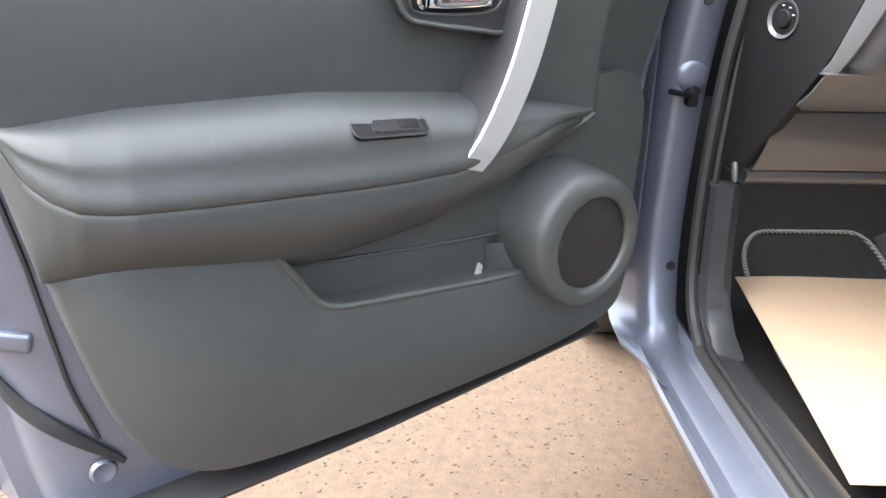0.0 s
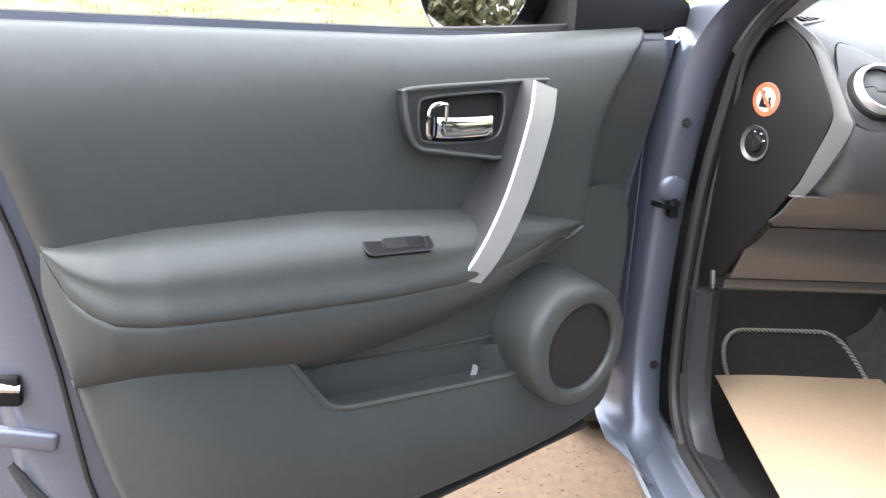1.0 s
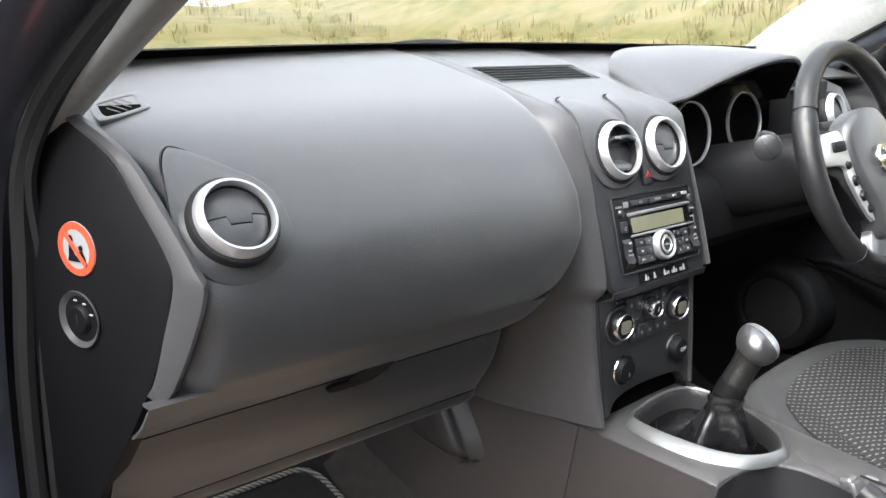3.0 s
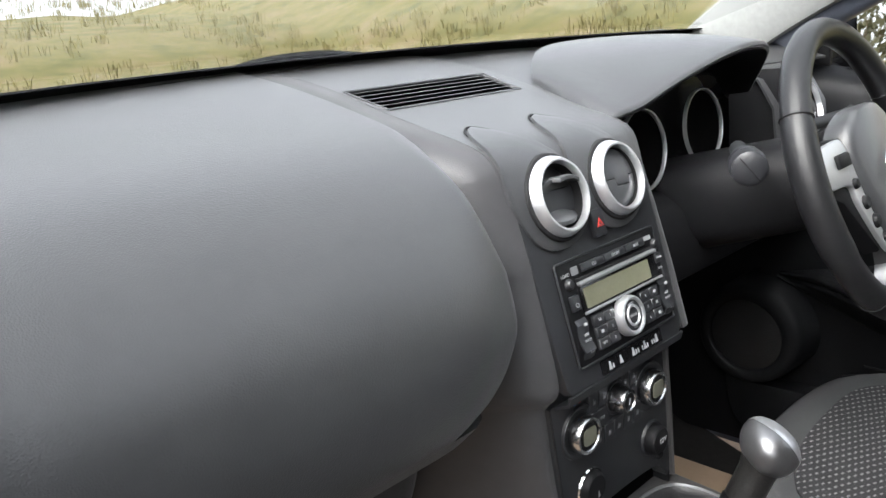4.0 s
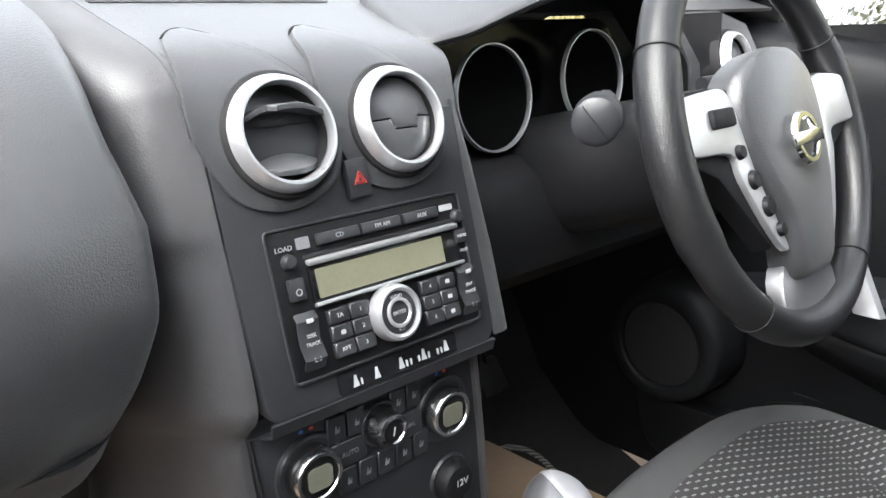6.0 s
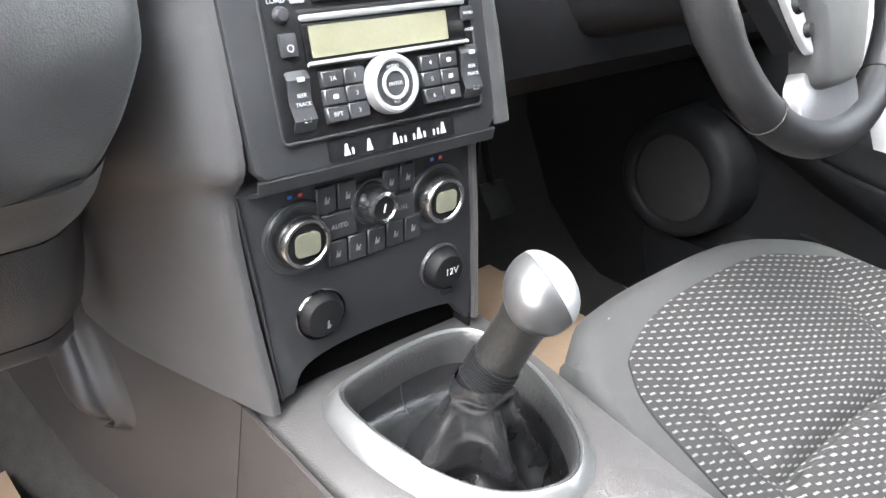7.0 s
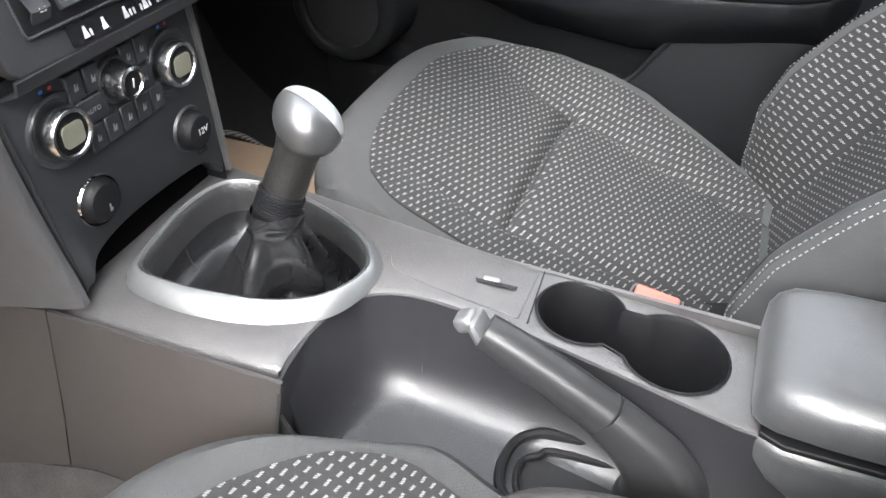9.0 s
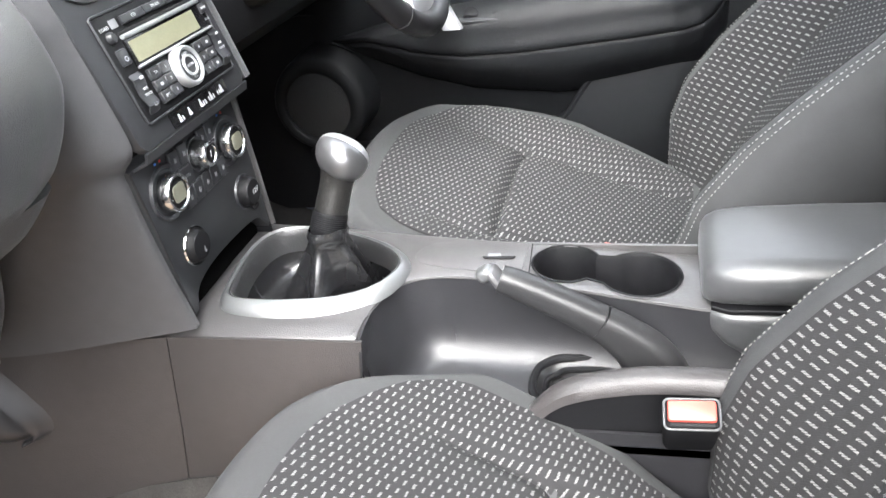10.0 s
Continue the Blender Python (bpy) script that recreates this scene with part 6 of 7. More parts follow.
    part("knee_pad", sheet(rows, thick=0.003), KNEE, c, "smooth padded knee rest on the tunnel")
    # scooped well beside the handbrake
    rows = []
    for i, (x, y) in enumerate(well):
        k = i / (len(well) - 1)
        x, y = x, y
        cx, cy = -0.10, -0.37
        dx, dy = cx - x, cy - y
        L = math.hypot(dx, dy) or 1
        dx, dy = dx / L, dy / L
        if k > 0.45:
            dx, dy = -1, -0.1
        z0 = console_z(y) - 0.004
        floor = 0.512
        rows.append(curve_points([(x, y, z0), (x + dx * 0.004, y + dy * 0.004, z0 - 0.03), (x + dx * 0.012, y + dy * 0.012, floor + 0.03), (x + dx * 0.030, y + dy * 0.030, floor + 0.006), (x + dx * 0.055, y + dy * 0.055, floor), (x + dx * 0.10, y + dy * 0.09, floor - 0.002)], 4))
    part("well", sheet(rows, thick=0.003), WELL_PLASTIC, c, "scooped well beside the handbrake")
    part("well_floor", plate([(-0.113, -0.20), (0.02, -0.22), (0.02, -0.75), (-0.113, -0.75)], 0.01, m=pose(0, 0, 0.508)), WELL_PLASTIC, c)
    part("well_corner", sheet([[(side_x(-0.2, z) - 0.001, -0.203 + 0.17 * (0.634 - z), z), (-0.108, -0.194, z), (-0.085, -0.190, z), (-0.05, -0.188, z)] for z in (0.622, 0.58, 0.54, 0.50, 0.44)], thick=0.003), WELL_PLASTIC, c)
    part("well_front_side", sheet([[(-0.113, y, z) for y, z in ((-0.188, zt), (-0.205, zt * 0.5 + 0.27), (-0.26, 0.53 if zt > 0.55 else 0.45), (-0.36, 0.525 if zt > 0.55 else 0.45), (-0.60, 0.525 if zt > 0.55 else 0.40))] for zt in (0.612, 0.40)], thick=0.004), WELL_PLASTIC, c)
    rail = curve_points([(-0.108, -0.362, 0.526), (-0.102, -0.376, 0.546), (-0.096, -0.41, 0.572), (-0.092, -0.467, 0.585), (-0.090, -0.522, 0.588), (-0.090, -0.60, 0.585), (-0.090, -0.72, 0.58)], 5)
    part("side_rail", sheet([[p + np.array(o) for o in ((-0.016, 0, -0.014), (-0.014, 0, -0.003), (-0.007, 0, 0.003), (0.004, 0, 0.004), (0.012, 0, -0.001), (0.015, 0, -0.06))] for p in rail], thick=0.002), CONSOLE_SHADED, c)
    part("rail_skirt", sheet([[p + np.array(o) for o in ((-0.0125, 0, -0.008), (-0.014, 0, -0.06), (-0.016, 0, -0.20))] for p in rail], thick=0.002), BLACK, c, "black side of the console beside the passenger seat")
    for x, z in ((0.030, 0.532), (0.034, 0.544)):
        part("slot_rail", tube([(x, -0.49, z), (x + 0.002, -0.74, z)], 0.004, 8), CONSOLE, c)
    for grow, z, r in ((0.0, 0.527, 0.005), (0.013, 0.520, 0.0035)):
        path = curve_points([(0.008 - grow, -0.60), (0.007 - grow, -0.42), (-0.004 - grow, -0.378 - grow), (-0.030, -0.366 - grow), (-0.062 + grow * 0.5, -0.370 - grow), (-0.080 + grow, -0.392 - grow * 0.6), (-0.085 + grow, -0.44), (-0.085 + grow, -0.60)], 5)
        part("slot_step", tube([(x, y, z) for x, y in path], r, 8), BLACK, c)
    part("brake_slot", plate([(-0.072, -0.40), (-0.05, -0.384), (0.005, -0.384), (0.008, -0.575), (-0.074, -0.575)], 0.004, m=pose(0, 0, 0.5135)), DARK_HOLE, c)
    # cup holders
    rows = [[(x, y, console_z(y) + d) for x, y in cup_outline(g)] for g, d in ((0.004, 0.0005), (0.0015, 0.0012), (-0.001, -0.003), (-0.002, -0.03), (-0.006, -0.092))]
    part("cup_holder", sheet(rows, close_v=True), BLACK, c, "double cup holder of two joined rounds")
    part("cup_floor", plate([(p[0], p[1]) for p in cup_outline(-0.004)], 0.003, m=pose(0, 0, 0.524)), UNLIT_BLACK, c)
    part("cup_ring", lathe([(0.026, 0), (0.028, 0.004), (0.031, 0.004), (0.033, 0)], 24, pose(0.063, -0.488, 0.524)), SILVER_GREY, c)
    # flat lid with a switch slot, between the ring and the cups
    lid = [tuple(p) for p in curve_points([(0.112, -0.228), (0.090, -0.212), (0.070, -0.214), (0.058, -0.235), (0.050, -0.30), (0.046, -0.348)], 4)] + [(0.113, -0.348), (0.118, -0.27)]
    l = part("coin_lid", plate(lid, 0.004, bevel=0.0008, lift=lambda x, y: console_z(y) + 0.0012), CONSOLE, c)
    part("lid_slot", plate(round_rect(0, 0, 0.040, 0.010, 0.005), 0.001, m=frame_matrix((0.082, -0.316, console_z(-0.316) + 0.0022), (0.1, -1, -0.06), (-1, -0.1, 0))), DARK_HOLE, l)
    part("lid_rocker", rbox(0.016, 0.006, 0.004, 0.002, m=frame_matrix((0.084, -0.310, console_z(-0.31) + 0.003), (0.1, -1, -0.06), (-1, -0.1, 0))), SILVER_GREY, l)
    part("joint_line", tube([(0.119, -0.352, console_z(-0.352) + 0.0004), (0.044, -0.357, console_z(-0.357) + 0.0004)], 0.0009, 4), DARK_HOLE, c)


GAITER = material("soft_black_leatherette", (0.010, 0.010, 0.011), 0.27, spec=1.0, grain=0.10, grain_scale=700, bump="cells", scale=12)
DARK_CHROME = material("dark_polished_metal", (0.19, 0.19, 0.195), 0.32, 0.85, vary=0.05, scale=25)
GRIP = material("worn_grip_leather", (0.013, 0.0125, 0.012), 0.30, grain=0.4, grain_scale=420, bump="cells", scale=12)


def build_gear():
    g = thing("gear_lever", label="gear lever with satin knob and black leather gaiter", category="gear lever")
    def loop(k, h):
        return [(x, y, console_z(y) + h) for x, y in ring_mix(k)]
    part("surround", sheet([loop(-0.10, -0.001), loop(0.0, 0.0022), loop(0.25, 0.0058), loop(0.55, 0.0092), loop(0.80, 0.0112), loop(0.93, 0.0118), loop(1.0, 0.0108), loop(1.02, 0.006), loop(1.03, -0.010)], close_v=True), SURROUND, g, "satin silver gaiter surround")
    part("gaiter_rim", sheet([loop(1.012, 0.0090), loop(1.03, 0.0098), loop(1.05, 0.0075), loop(1.065, 0.000), loop(1.075, -0.022)], close_v=True), LEATHER, g)
    # gaiter: from the rim down into a hollow, up to the collar, with folds
    top = np.array((0.0055, -0.138, 0.708))
    foot = np.array((0.030, -0.106))
    rim = ring_mix(1.07)
    rows = []
    # ridges of the loose leather: bearing, half width, how far they stand out
    folds = [(radians(196), 0.42, 0.018), (radians(112), 0.32, 0.012), (radians(40), 0.32, 0.014), (radians(-30), 0.30, 0.013), (radians(-88), 0.34, 0.017)]
    for k in np.linspace(0, 1, 52):
        row = []
        for i, (x, y) in enumerate(rim):
            a = math.atan2(y - RING_C[1], x - RING_C[0])
            ux, uy = math.cos(a), math.sin(a)
            bag = 0.072 + 0.010 * math.sin(2 * a + 0.8)
            fx, fy = foot[0] + ux * bag, foot[1] + uy * bag
            floor = console_z(y) - 0.052 + 0.004 * math.sin(3 * a + 1.0)
            if k < 0.35:
                # wall of the hollow, rounding into its floor
                q = k / 0.35
                e = q ** 2.6
                px, py = x + (fx - x) * e, y + (fy - y) * e
                z = console_z(y) - 0.016 + (floor - console_z(y) + 0.016) * math.sin(q * math.pi / 2) ** 0.8
            else:
                # skirt lying on the floor, then a tight sleeve gathered to the collar
                q = (k - 0.35) / 0.65
                away = lambda c: (a + 0.55 * q - c + math.pi) % (2 * math.pi) - math.pi
                fold = sum(h * math.exp(-(away(c) / w) ** 2) for c, w, h in folds)
                cx, cy = foot[0] + (top[0] - foot[0]) * q ** 0.8, foot[1] + (top[1] - foot[1]) * q ** 0.8
                rad = 0.0203 + (bag - 0.0203) * (1 - q) ** 1.7 + 0.0040 * math.exp(-((q - 0.93) / 0.05) ** 2)
                rad += (2.4 * fold - 0.016) * math.sin(math.pi * q ** 0.75) * (1 - 0.72 * q)
                # a slack pouch under the collar with a crease below it, on the open side
                slack = max(0.0, math.cos(a - radians(238)))
                rad += slack * (0.005 * math.exp(-((q - 0.68) / 0.12) ** 2) - 0.009 * math.exp(-((q - 0.40 - 0.08 * math.sin(a)) / 0.07) ** 2))
                rad += 0.0016 * math.sin(8 * a + 3 * q) * math.sin(math.pi * q)
                rise = q
                px, py = cx + ux * rad, cy + uy * rad
                z = floor + (top[2] - floor) * rise
            row.append((px, py, z))
        rows.append(row)
    part("gaiter", sheet(rows, close_v=True), GAITER, g, "black leather gaiter with soft folds")
    seam = [Vector(r[8]) + Vector((0, 0, 0.001)) for r in rows[:13]]
    part("gaiter_seam", tube(seam, 0.0005, 5), GREY_BUTTON, g)
    # lever: ribbed collar, leather grip, satin head
    axis = Vector((0.0285, -0.0250, 0.0775)).normalized()
    m = Matrix.Translation((0.0055, -0.138, 0.7025)) @ Vector((0, 0, 1)).rotation_difference(axis).to_matrix().to_4x4() @ pose(0, 0, 0, 0, 0, 60)
    col = [(0.0180, -0.011), (0.0195, 0.0)]
    for k in range(9):
        z = 0.001 + k * 0.0023
        col += [(0.0205, z), (0.0205, z + 0.0012), (0.0192, z + 0.0016)]
    part("collar", lathe(col + [(0.0190, 0.0235)], 28, m), BLACK, g, "ribbed black collar")
    part("grip", lathe([(0.0188, 0.022), (0.0190, 0.030), (0.0185, 0.045), (0.0188, 0.058), (0.0205, 0.068), (0.0225, 0.076), (0.018, 0.080), (0, 0.080)], 28, m), GRIP, g, "smooth dark grip")
    def head(cap):
        # one rounded mushroom, parted by a slanting joint into a dark body and a bright cap
        rows = []
        for k in np.linspace(0.14, 1.0, 22):
            t = k * math.pi
            r = (math.sin(t) ** (1.05 if k < 0.5 else 0.72)) if k < 1 else 0.001
            z = 0.090 - 0.027 * math.cos(t) * (1.06 if k < 0.5 else 0.78)
            rows.append([(0.0310 * r * math.copysign(abs(math.cos(a)) ** 0.85, math.cos(a)), 0.0275 * r * math.copysign(abs(math.sin(a)) ** 0.85, math.sin(a)), z + 0.004 * math.cos(a) * r) for a in np.linspace(0, 2 * math.pi, 49)[:-1]])
        bm = sheet(rows, close_v=True)
        moved(bm, m @ pose(0, 0, 0.088, 8, 0, 0) @ pose(0, 0, -0.090))
        mid = m @ Vector((0, 0, 0.09))
        way = Vector((0.78, -0.30, 0.42)).normalized()
        cut = mid + way * 0.004
        bmesh.ops.bisect_plane(bm, geom=list(bm.verts) + list(bm.edges) + list(bm.faces), plane_co=cut, plane_no=way, clear_inner=cap, clear_outer=not cap)
        if cap:
            bmesh.ops.scale(bm, vec=(1.02, 1.02, 1.02), space=Matrix.Translation(-mid), verts=bm.verts)
            bmesh.ops.holes_fill(bm, edges=[e for e in bm.edges if e.is_boundary])
        return bm
    part("knob_base", head(False), DARK_CHROME, g, "dark satin lower half of the knob")
    part("knob_cap", head(True), SILVER, g, "bright satin knob cap")


BRAKE_GRIP = material("grained_brake_grip", (0.024, 0.024, 0.025), 0.38, spec=0.5, grain=0.12, grain_scale=700, bump="cells", scale=12)
SATIN_DARK = material("dark_satin_metal", (0.30, 0.30, 0.31), 0.36, 0.8, vary=0.06, scale=25)


def build_handbrake():
    h = thing("handbrake", label="black handbrake lever with a pale release button", category="handbrake")
    def sweep(spine):
        """Rounded oblong rings across a spine of (y, z, width, height)."""
        rows = []
        pts = curve_points(spine, 5)
        for i, (y, z, w, t) in enumerate(pts):
            a, b = pts[max(0, i - 1)], pts[min(len(pts) - 1, i + 1)]
            way = Vector((0, b[0] - a[0], b[1] - a[1])).normalized()
            up = Vector((1, 0, 0)).cross(way)
            rows.append([Vector((-0.017, y, z)) + Vector((1, 0, 0)) * p + up * q for p, q in round_rect(0, 0, w, t, min(w, t) * 0.38, 4)])
        bm = sheet(rows, close_v=True)
        bmesh.ops.holes_fill(bm, edges=[e for e in bm.edges if e.is_boundary])
        return bm
    part("grip", sweep([(-0.338, 0.652, 0.029, 0.028), (-0.36, 0.642, 0.031, 0.031), (-0.40, 0.621, 0.032, 0.034), (-0.442, 0.596, 0.033, 0.038)]), BRAKE_GRIP, h, "black leather-like grip")
    part("lever", sweep([(-0.4425, 0.5955, 0.034, 0.039), (-0.465, 0.578, 0.035, 0.046), (-0.487, 0.555, 0.037, 0.058), (-0.498, 0.530, 0.038, 0.072), (-0.500, 0.505, 0.039, 0.088)]), BRAKE_GRIP, h, "matt black lever foot")
    part("grip_joint", tube([(-0.017 + p, -0.4425 - 0.50 * q, 0.5955 + 0.86 * q) for p, q in round_rect(0, 0, 0.0325, 0.0375, 0.012, 4)], 0.0008, 5, closed=True), DARK_HOLE, h)
    part("button_collar", rbox(0.027, 0.010, 0.024, 0.005, m=pose(-0.017, -0.334, 0.654, -28, 0, 0)), SATIN_DARK, h)
    part("release_button", rbox(0.019, 0.018, 0.015, 0.005, 3, m=pose(-0.017, -0.322, 0.658, -28, 0, 0)), SURROUND, h, "pale satin release button")


def build_armrest():
    a = thing("console_box", label="console storage box with a padded charcoal armrest lid", category="console box")
    def ring(w0, w1, y, z0, z1, r):
        pts = round_rect((w0 + w1) / 2, (z0 + z1) / 2, w1 - w0, z1 - z0, r, 5)
        return [(x, y, z) for x, z in pts]
    def closed(rows):
        bm = sheet(rows, close_v=True)
        bmesh.ops.holes_fill(bm, edges=[e for e in bm.edges if e.is_boundary])
        return bm
    part("lid", closed([ring(0.022, 0.112, -0.548, 0.608, 0.632, 0.008), ring(0.008, 0.126, -0.550, 0.605, 0.643, 0.014), ring(-0.001, 0.135, -0.556, 0.6045, 0.650, 0.019), ring(-0.007, 0.141, -0.568, 0.604, 0.655, 0.022), ring(-0.011, 0.144, -0.60, 0.604, 0.658, 0.024), ring(-0.012, 0.145, -0.68, 0.604, 0.659, 0.024), ring(-0.012, 0.145, -0.90, 0.604, 0.657, 0.024)]), LEATHER_GREY, a, "soft padded lid")
    part("lid_joint", closed([ring(0.000, 0.134, -0.557, 0.600, 0.606, 0.002), ring(-0.008, 0.142, -0.575, 0.600, 0.606, 0.002), ring(-0.009, 0.142, -0.90, 0.600, 0.606, 0.002)]), BLACK, a)
    bm = closed([ring(0.020, 0.114, -0.550, 0.590, 0.602, 0.004), ring(0.006, 0.128, -0.552, 0.580, 0.602, 0.008), ring(-0.002, 0.136, -0.558, 0.570, 0.602, 0.012), ring(-0.008, 0.141, -0.572, 0.556, 0.602, 0.014), ring(-0.011, 0.143, -0.60, 0.536, 0.602, 0.016), ring(-0.012, 0.143, -0.65, 0.512, 0.602, 0.016), ring(-0.012, 0.143, -0.92, 0.42, 0.602, 0.016)])
    part("box", bm, LEATHER_GREY, a)


LEATHER_GREY = material("charcoal_leatherette", (0.056, 0.057, 0.059), 0.34, spec=0.8, sheen=0.06, grain=0.18, grain_scale=700, bump="cells", scale=8)


def build_buckle(m, label):
    b = thing("seat_belt_buckle", m, label, "seat belt buckle", "front seat belt buckles")
    part("shell", rbox(0.052, 0.030, 0.10, 0.007, 3, m=pose(0, 0, -0.048)), BLACK, b)
    part("press_button", rbox(0.044, 0.020, 0.012, 0.003, m=pose(0, -0.002, 0.002)), RED_PLASTIC, b, "red press button")
    part("tongue_slot", rbox(0.040, 0.004, 0.010, 0.001, 1, m=pose(0, 0.0115, 0.0025)), DARK_HOLE, b)
    part("rim", tube([(x, y, 0.001) for x, y in round_rect(0, 0, 0.050, 0.029, 0.005)], 0.0014, 6, closed=True), VENT_BLADE, b)
    part("stalk", rbox(0.040, 0.012, 0.14, 0.004, m=pose(0, 0, -0.15)), BLACK, b)
    part("label_tag", plate(round_rect(0, 0, 0.03, 0.02, 0.002), 0.001, m=pose(0, -0.0155, -0.075, 90, 0, 0)), SILVER_GREY, b)


build_console()
build_gear()
build_handbrake()
build_armrest()
build_buckle(pose(-0.140, -0.533, 0.580, -32, 0, 92), "red seat belt buckle beside the passenger seat")
build_buckle(pose(0.158, -0.455, 0.576, -8, -6, 85), "red seat belt buckle beside the driver's seat")

# ---------------------------------------------------------------- seats
def stitches(parent, name, pts):
    """A run of short thread stitches along points."""
    run = [Vector(p) for p in curve_points(pts, 6)]
    total, out, bms = 0.0, [], []
    for a, b in zip(run, run[1:]):
        total += (b - a).length
        if total % 0.0062 < 0.0046:
            out.append(a)
        elif out:
            if len(out) > 1:
                bms.append(tube(out, 0.0007, 4, caps=False))
            out = []
    bm = bmesh.new()
    for t in bms:
        me = bpy.data.meshes.new("tmp")
        t.to_mesh(me)
        t.free()
        bm.from_mesh(me)
        bpy.data.meshes.remove(me)
    part(name, bm, THREAD, parent, "grey stitched seam")


def seat(m, label, shift, inner):
    """A front seat: dashed cloth centre, plain bolsters with stitching, backrest leaning back. Local x across, y ahead, z up."""
    s = thing("bucket_seat", m, label, "car seat", "front seats")
    W = 0.252

    def cushion(u, v):
        # u across -1..1, v from the front edge 0 to the back 1
        front = (0.055 * abs(u) ** 4.5 if inner < 0 and u < 0 else 0.125 * abs(u) ** 3.4) * (1 - v) ** 2
        y = -front - 0.525 * v
        x = W * u * interp(v, [0, 0.15, 0.35, 0.55, 0.75, 1.0], [0.93, 1.03, 1.06, 1.03, 0.88, 0.66])
        if u * inner > 0:
            x *= interp(v, [0, 0.1, 0.2, 0.35, 0.6, 1.0], [1.02, 1.01, 0.98, 0.94, 0.86, 0.78] if inner < 0 else [0.98, 0.99, 0.98, 0.94, 0.86, 0.76])
        elif inner < 0:
            x *= 1.04
        z = interp(y, [-0.56, -0.48, -0.35, -0.21, -0.06, -0.02, 0.0], [0.448, 0.456, 0.492, 0.542, 0.612, 0.624, 0.622])
        b = max(0.0, (abs(u) - 0.62) / 0.38)
        z -= 0.075 * b * max(0.0, v - 0.15) ** 1.5 if u * inner > 0 else 0.0
        z += (0.010 if u * inner > 0 else 0.030 if inner < 0 else 0.006) * math.sin(min(1, b * 1.25) * math.pi / 2) * (0.12 + 0.88 * math.sin(math.pi * min(1, 0.05 + v * 0.85)))
        # cross seam and long seams pull the cloth in
        z -= 0.019 * math.exp(-((v - (0.415 if inner < 0 else 0.475)) / 0.016) ** 2) * min(1.0, max(0.0, (0.66 - abs(u)) / 0.08))
        z -= 0.012 * math.exp(-((abs(u) - (0.62 if inner > 0 else 0.66 if u < 0 else 0.55)) / 0.035) ** 2) * min(1.0, max(0.0, (v - 0.16) / 0.2))
        z += 0.006 * math.cos(u / 0.6 * math.pi / 2) * (abs(u) < 0.6)
        return x, y, z

    def piece(name, us, vs, mat, label="", f=cushion, thick=0.006, lift=0.0):
        rows = [[f(u, v) for u in us] for v in vs]
        if lift:
            rows = [[(x, y, z + lift) for x, y, z in r] for r in rows]
        return part(name, sheet(rows, thick=-thick, uv=lambda i, j: (rows[i][j][0], rows[i][j][1] + 0.7 * rows[i][j][2])), mat, s, label)

    us = np.linspace(-1, 1, 41)
    # cushion: rolled front and sides as one plain shell, cloth centre 2 mm proud
    rows = []
    for v in np.linspace(0, 1, 30):
        row = []
        for u in us:
            row.append(cushion(u, v))
        x0, y0, z0 = row[0]
        x1, y1, z1 = row[-1]
        row = [(x0 + 0.02, y0, z0 - 0.20), (x0 - 0.004, y0, z0 - 0.12), (x0 - 0.012, y0, z0 - 0.03), (x0 - 0.008, y0, z0 - 0.008)] + row + [(x1 + 0.008, y1, z1 - 0.008), (x1 + 0.012, y1, z1 - 0.03), (x1 + 0.004, y1, z1 - 0.12), (x1 - 0.02, y1, z1 - 0.20)]
        rows.append(row)
    first = rows[0]
    roll = [[(x, y + dy, z + dz * (1 if 4 <= i < len(first) - 4 else 0.2)) for i, (x, y, z) in enumerate(first)] for dy, dz in ((0.0, -0.20), (0.020, -0.12), (0.030, -0.045), (0.026, -0.018), (0.012, -0.004))]
    part("cushion_shell", sheet(roll + rows, thick=-0.004), SEAT_PLAIN, s, "plain charcoal bolsters")
    vin = np.linspace(0.065, 0.98, 70)
    uin = np.linspace(-0.91, 0.91, 61)

    def panel(u, v):
        # the cloth field narrows towards its rounded front corners
        k = max(0.0, 1 - (v - 0.065) / 0.16)
        return cushion(u * (1 - 0.10 * k ** 2.2), v + 0.05 * k * abs(u) ** 3)
    piece("cushion_cloth", uin, vin, CLOTH, "charcoal cloth with pale woven dashes", panel, 0.003, 0.0045)
    # stitching round the front
    stitches(s, "front_seam", [Vector(cushion(u, 0.012)) + Vector((0, 0, 0.0020)) for u in np.linspace(-0.97, 0.97, 80)])
    for sg in (-1, 1):
        for du in (0.0, 0.022):
            stitches(s, "side_seam", [Vector(cushion(sg * (0.965 + du), v)) + Vector((0, 0, 0.0022)) for v in np.linspace(0.012, 0.95, 60)])

    # backrest: plain shell with deep side wings, cloth centre
    T = radians(33)

    def back(u, v, lift=0.0):
        # v from the foot 0 to the shoulder 1
        L = 0.62 * v
        x = u * (0.25 - 0.14 * max(0.0, v - 0.5) ** 2)
        b = max(0.0, (abs(u) - 0.48) / 0.52)
        s_ = math.sin(min(1, b / 0.85) * math.pi / 2) ** 1.4 - 0.22 * max(0.0, (b - 0.85) / 0.15) ** 2
        n = interp(L, [0, 0.04, 0.09, 0.16, 0.25, 0.32, 0.42, 0.62], [0.050, 0.070, 0.096, 0.108, 0.098, 0.082, 0.055, 0.03]) * s_
        n += 0.012 * math.sin(math.pi * min(1, v * 1.3)) - 0.006 * math.exp(-((abs(u) - 0.50) / 0.03) ** 2) + lift
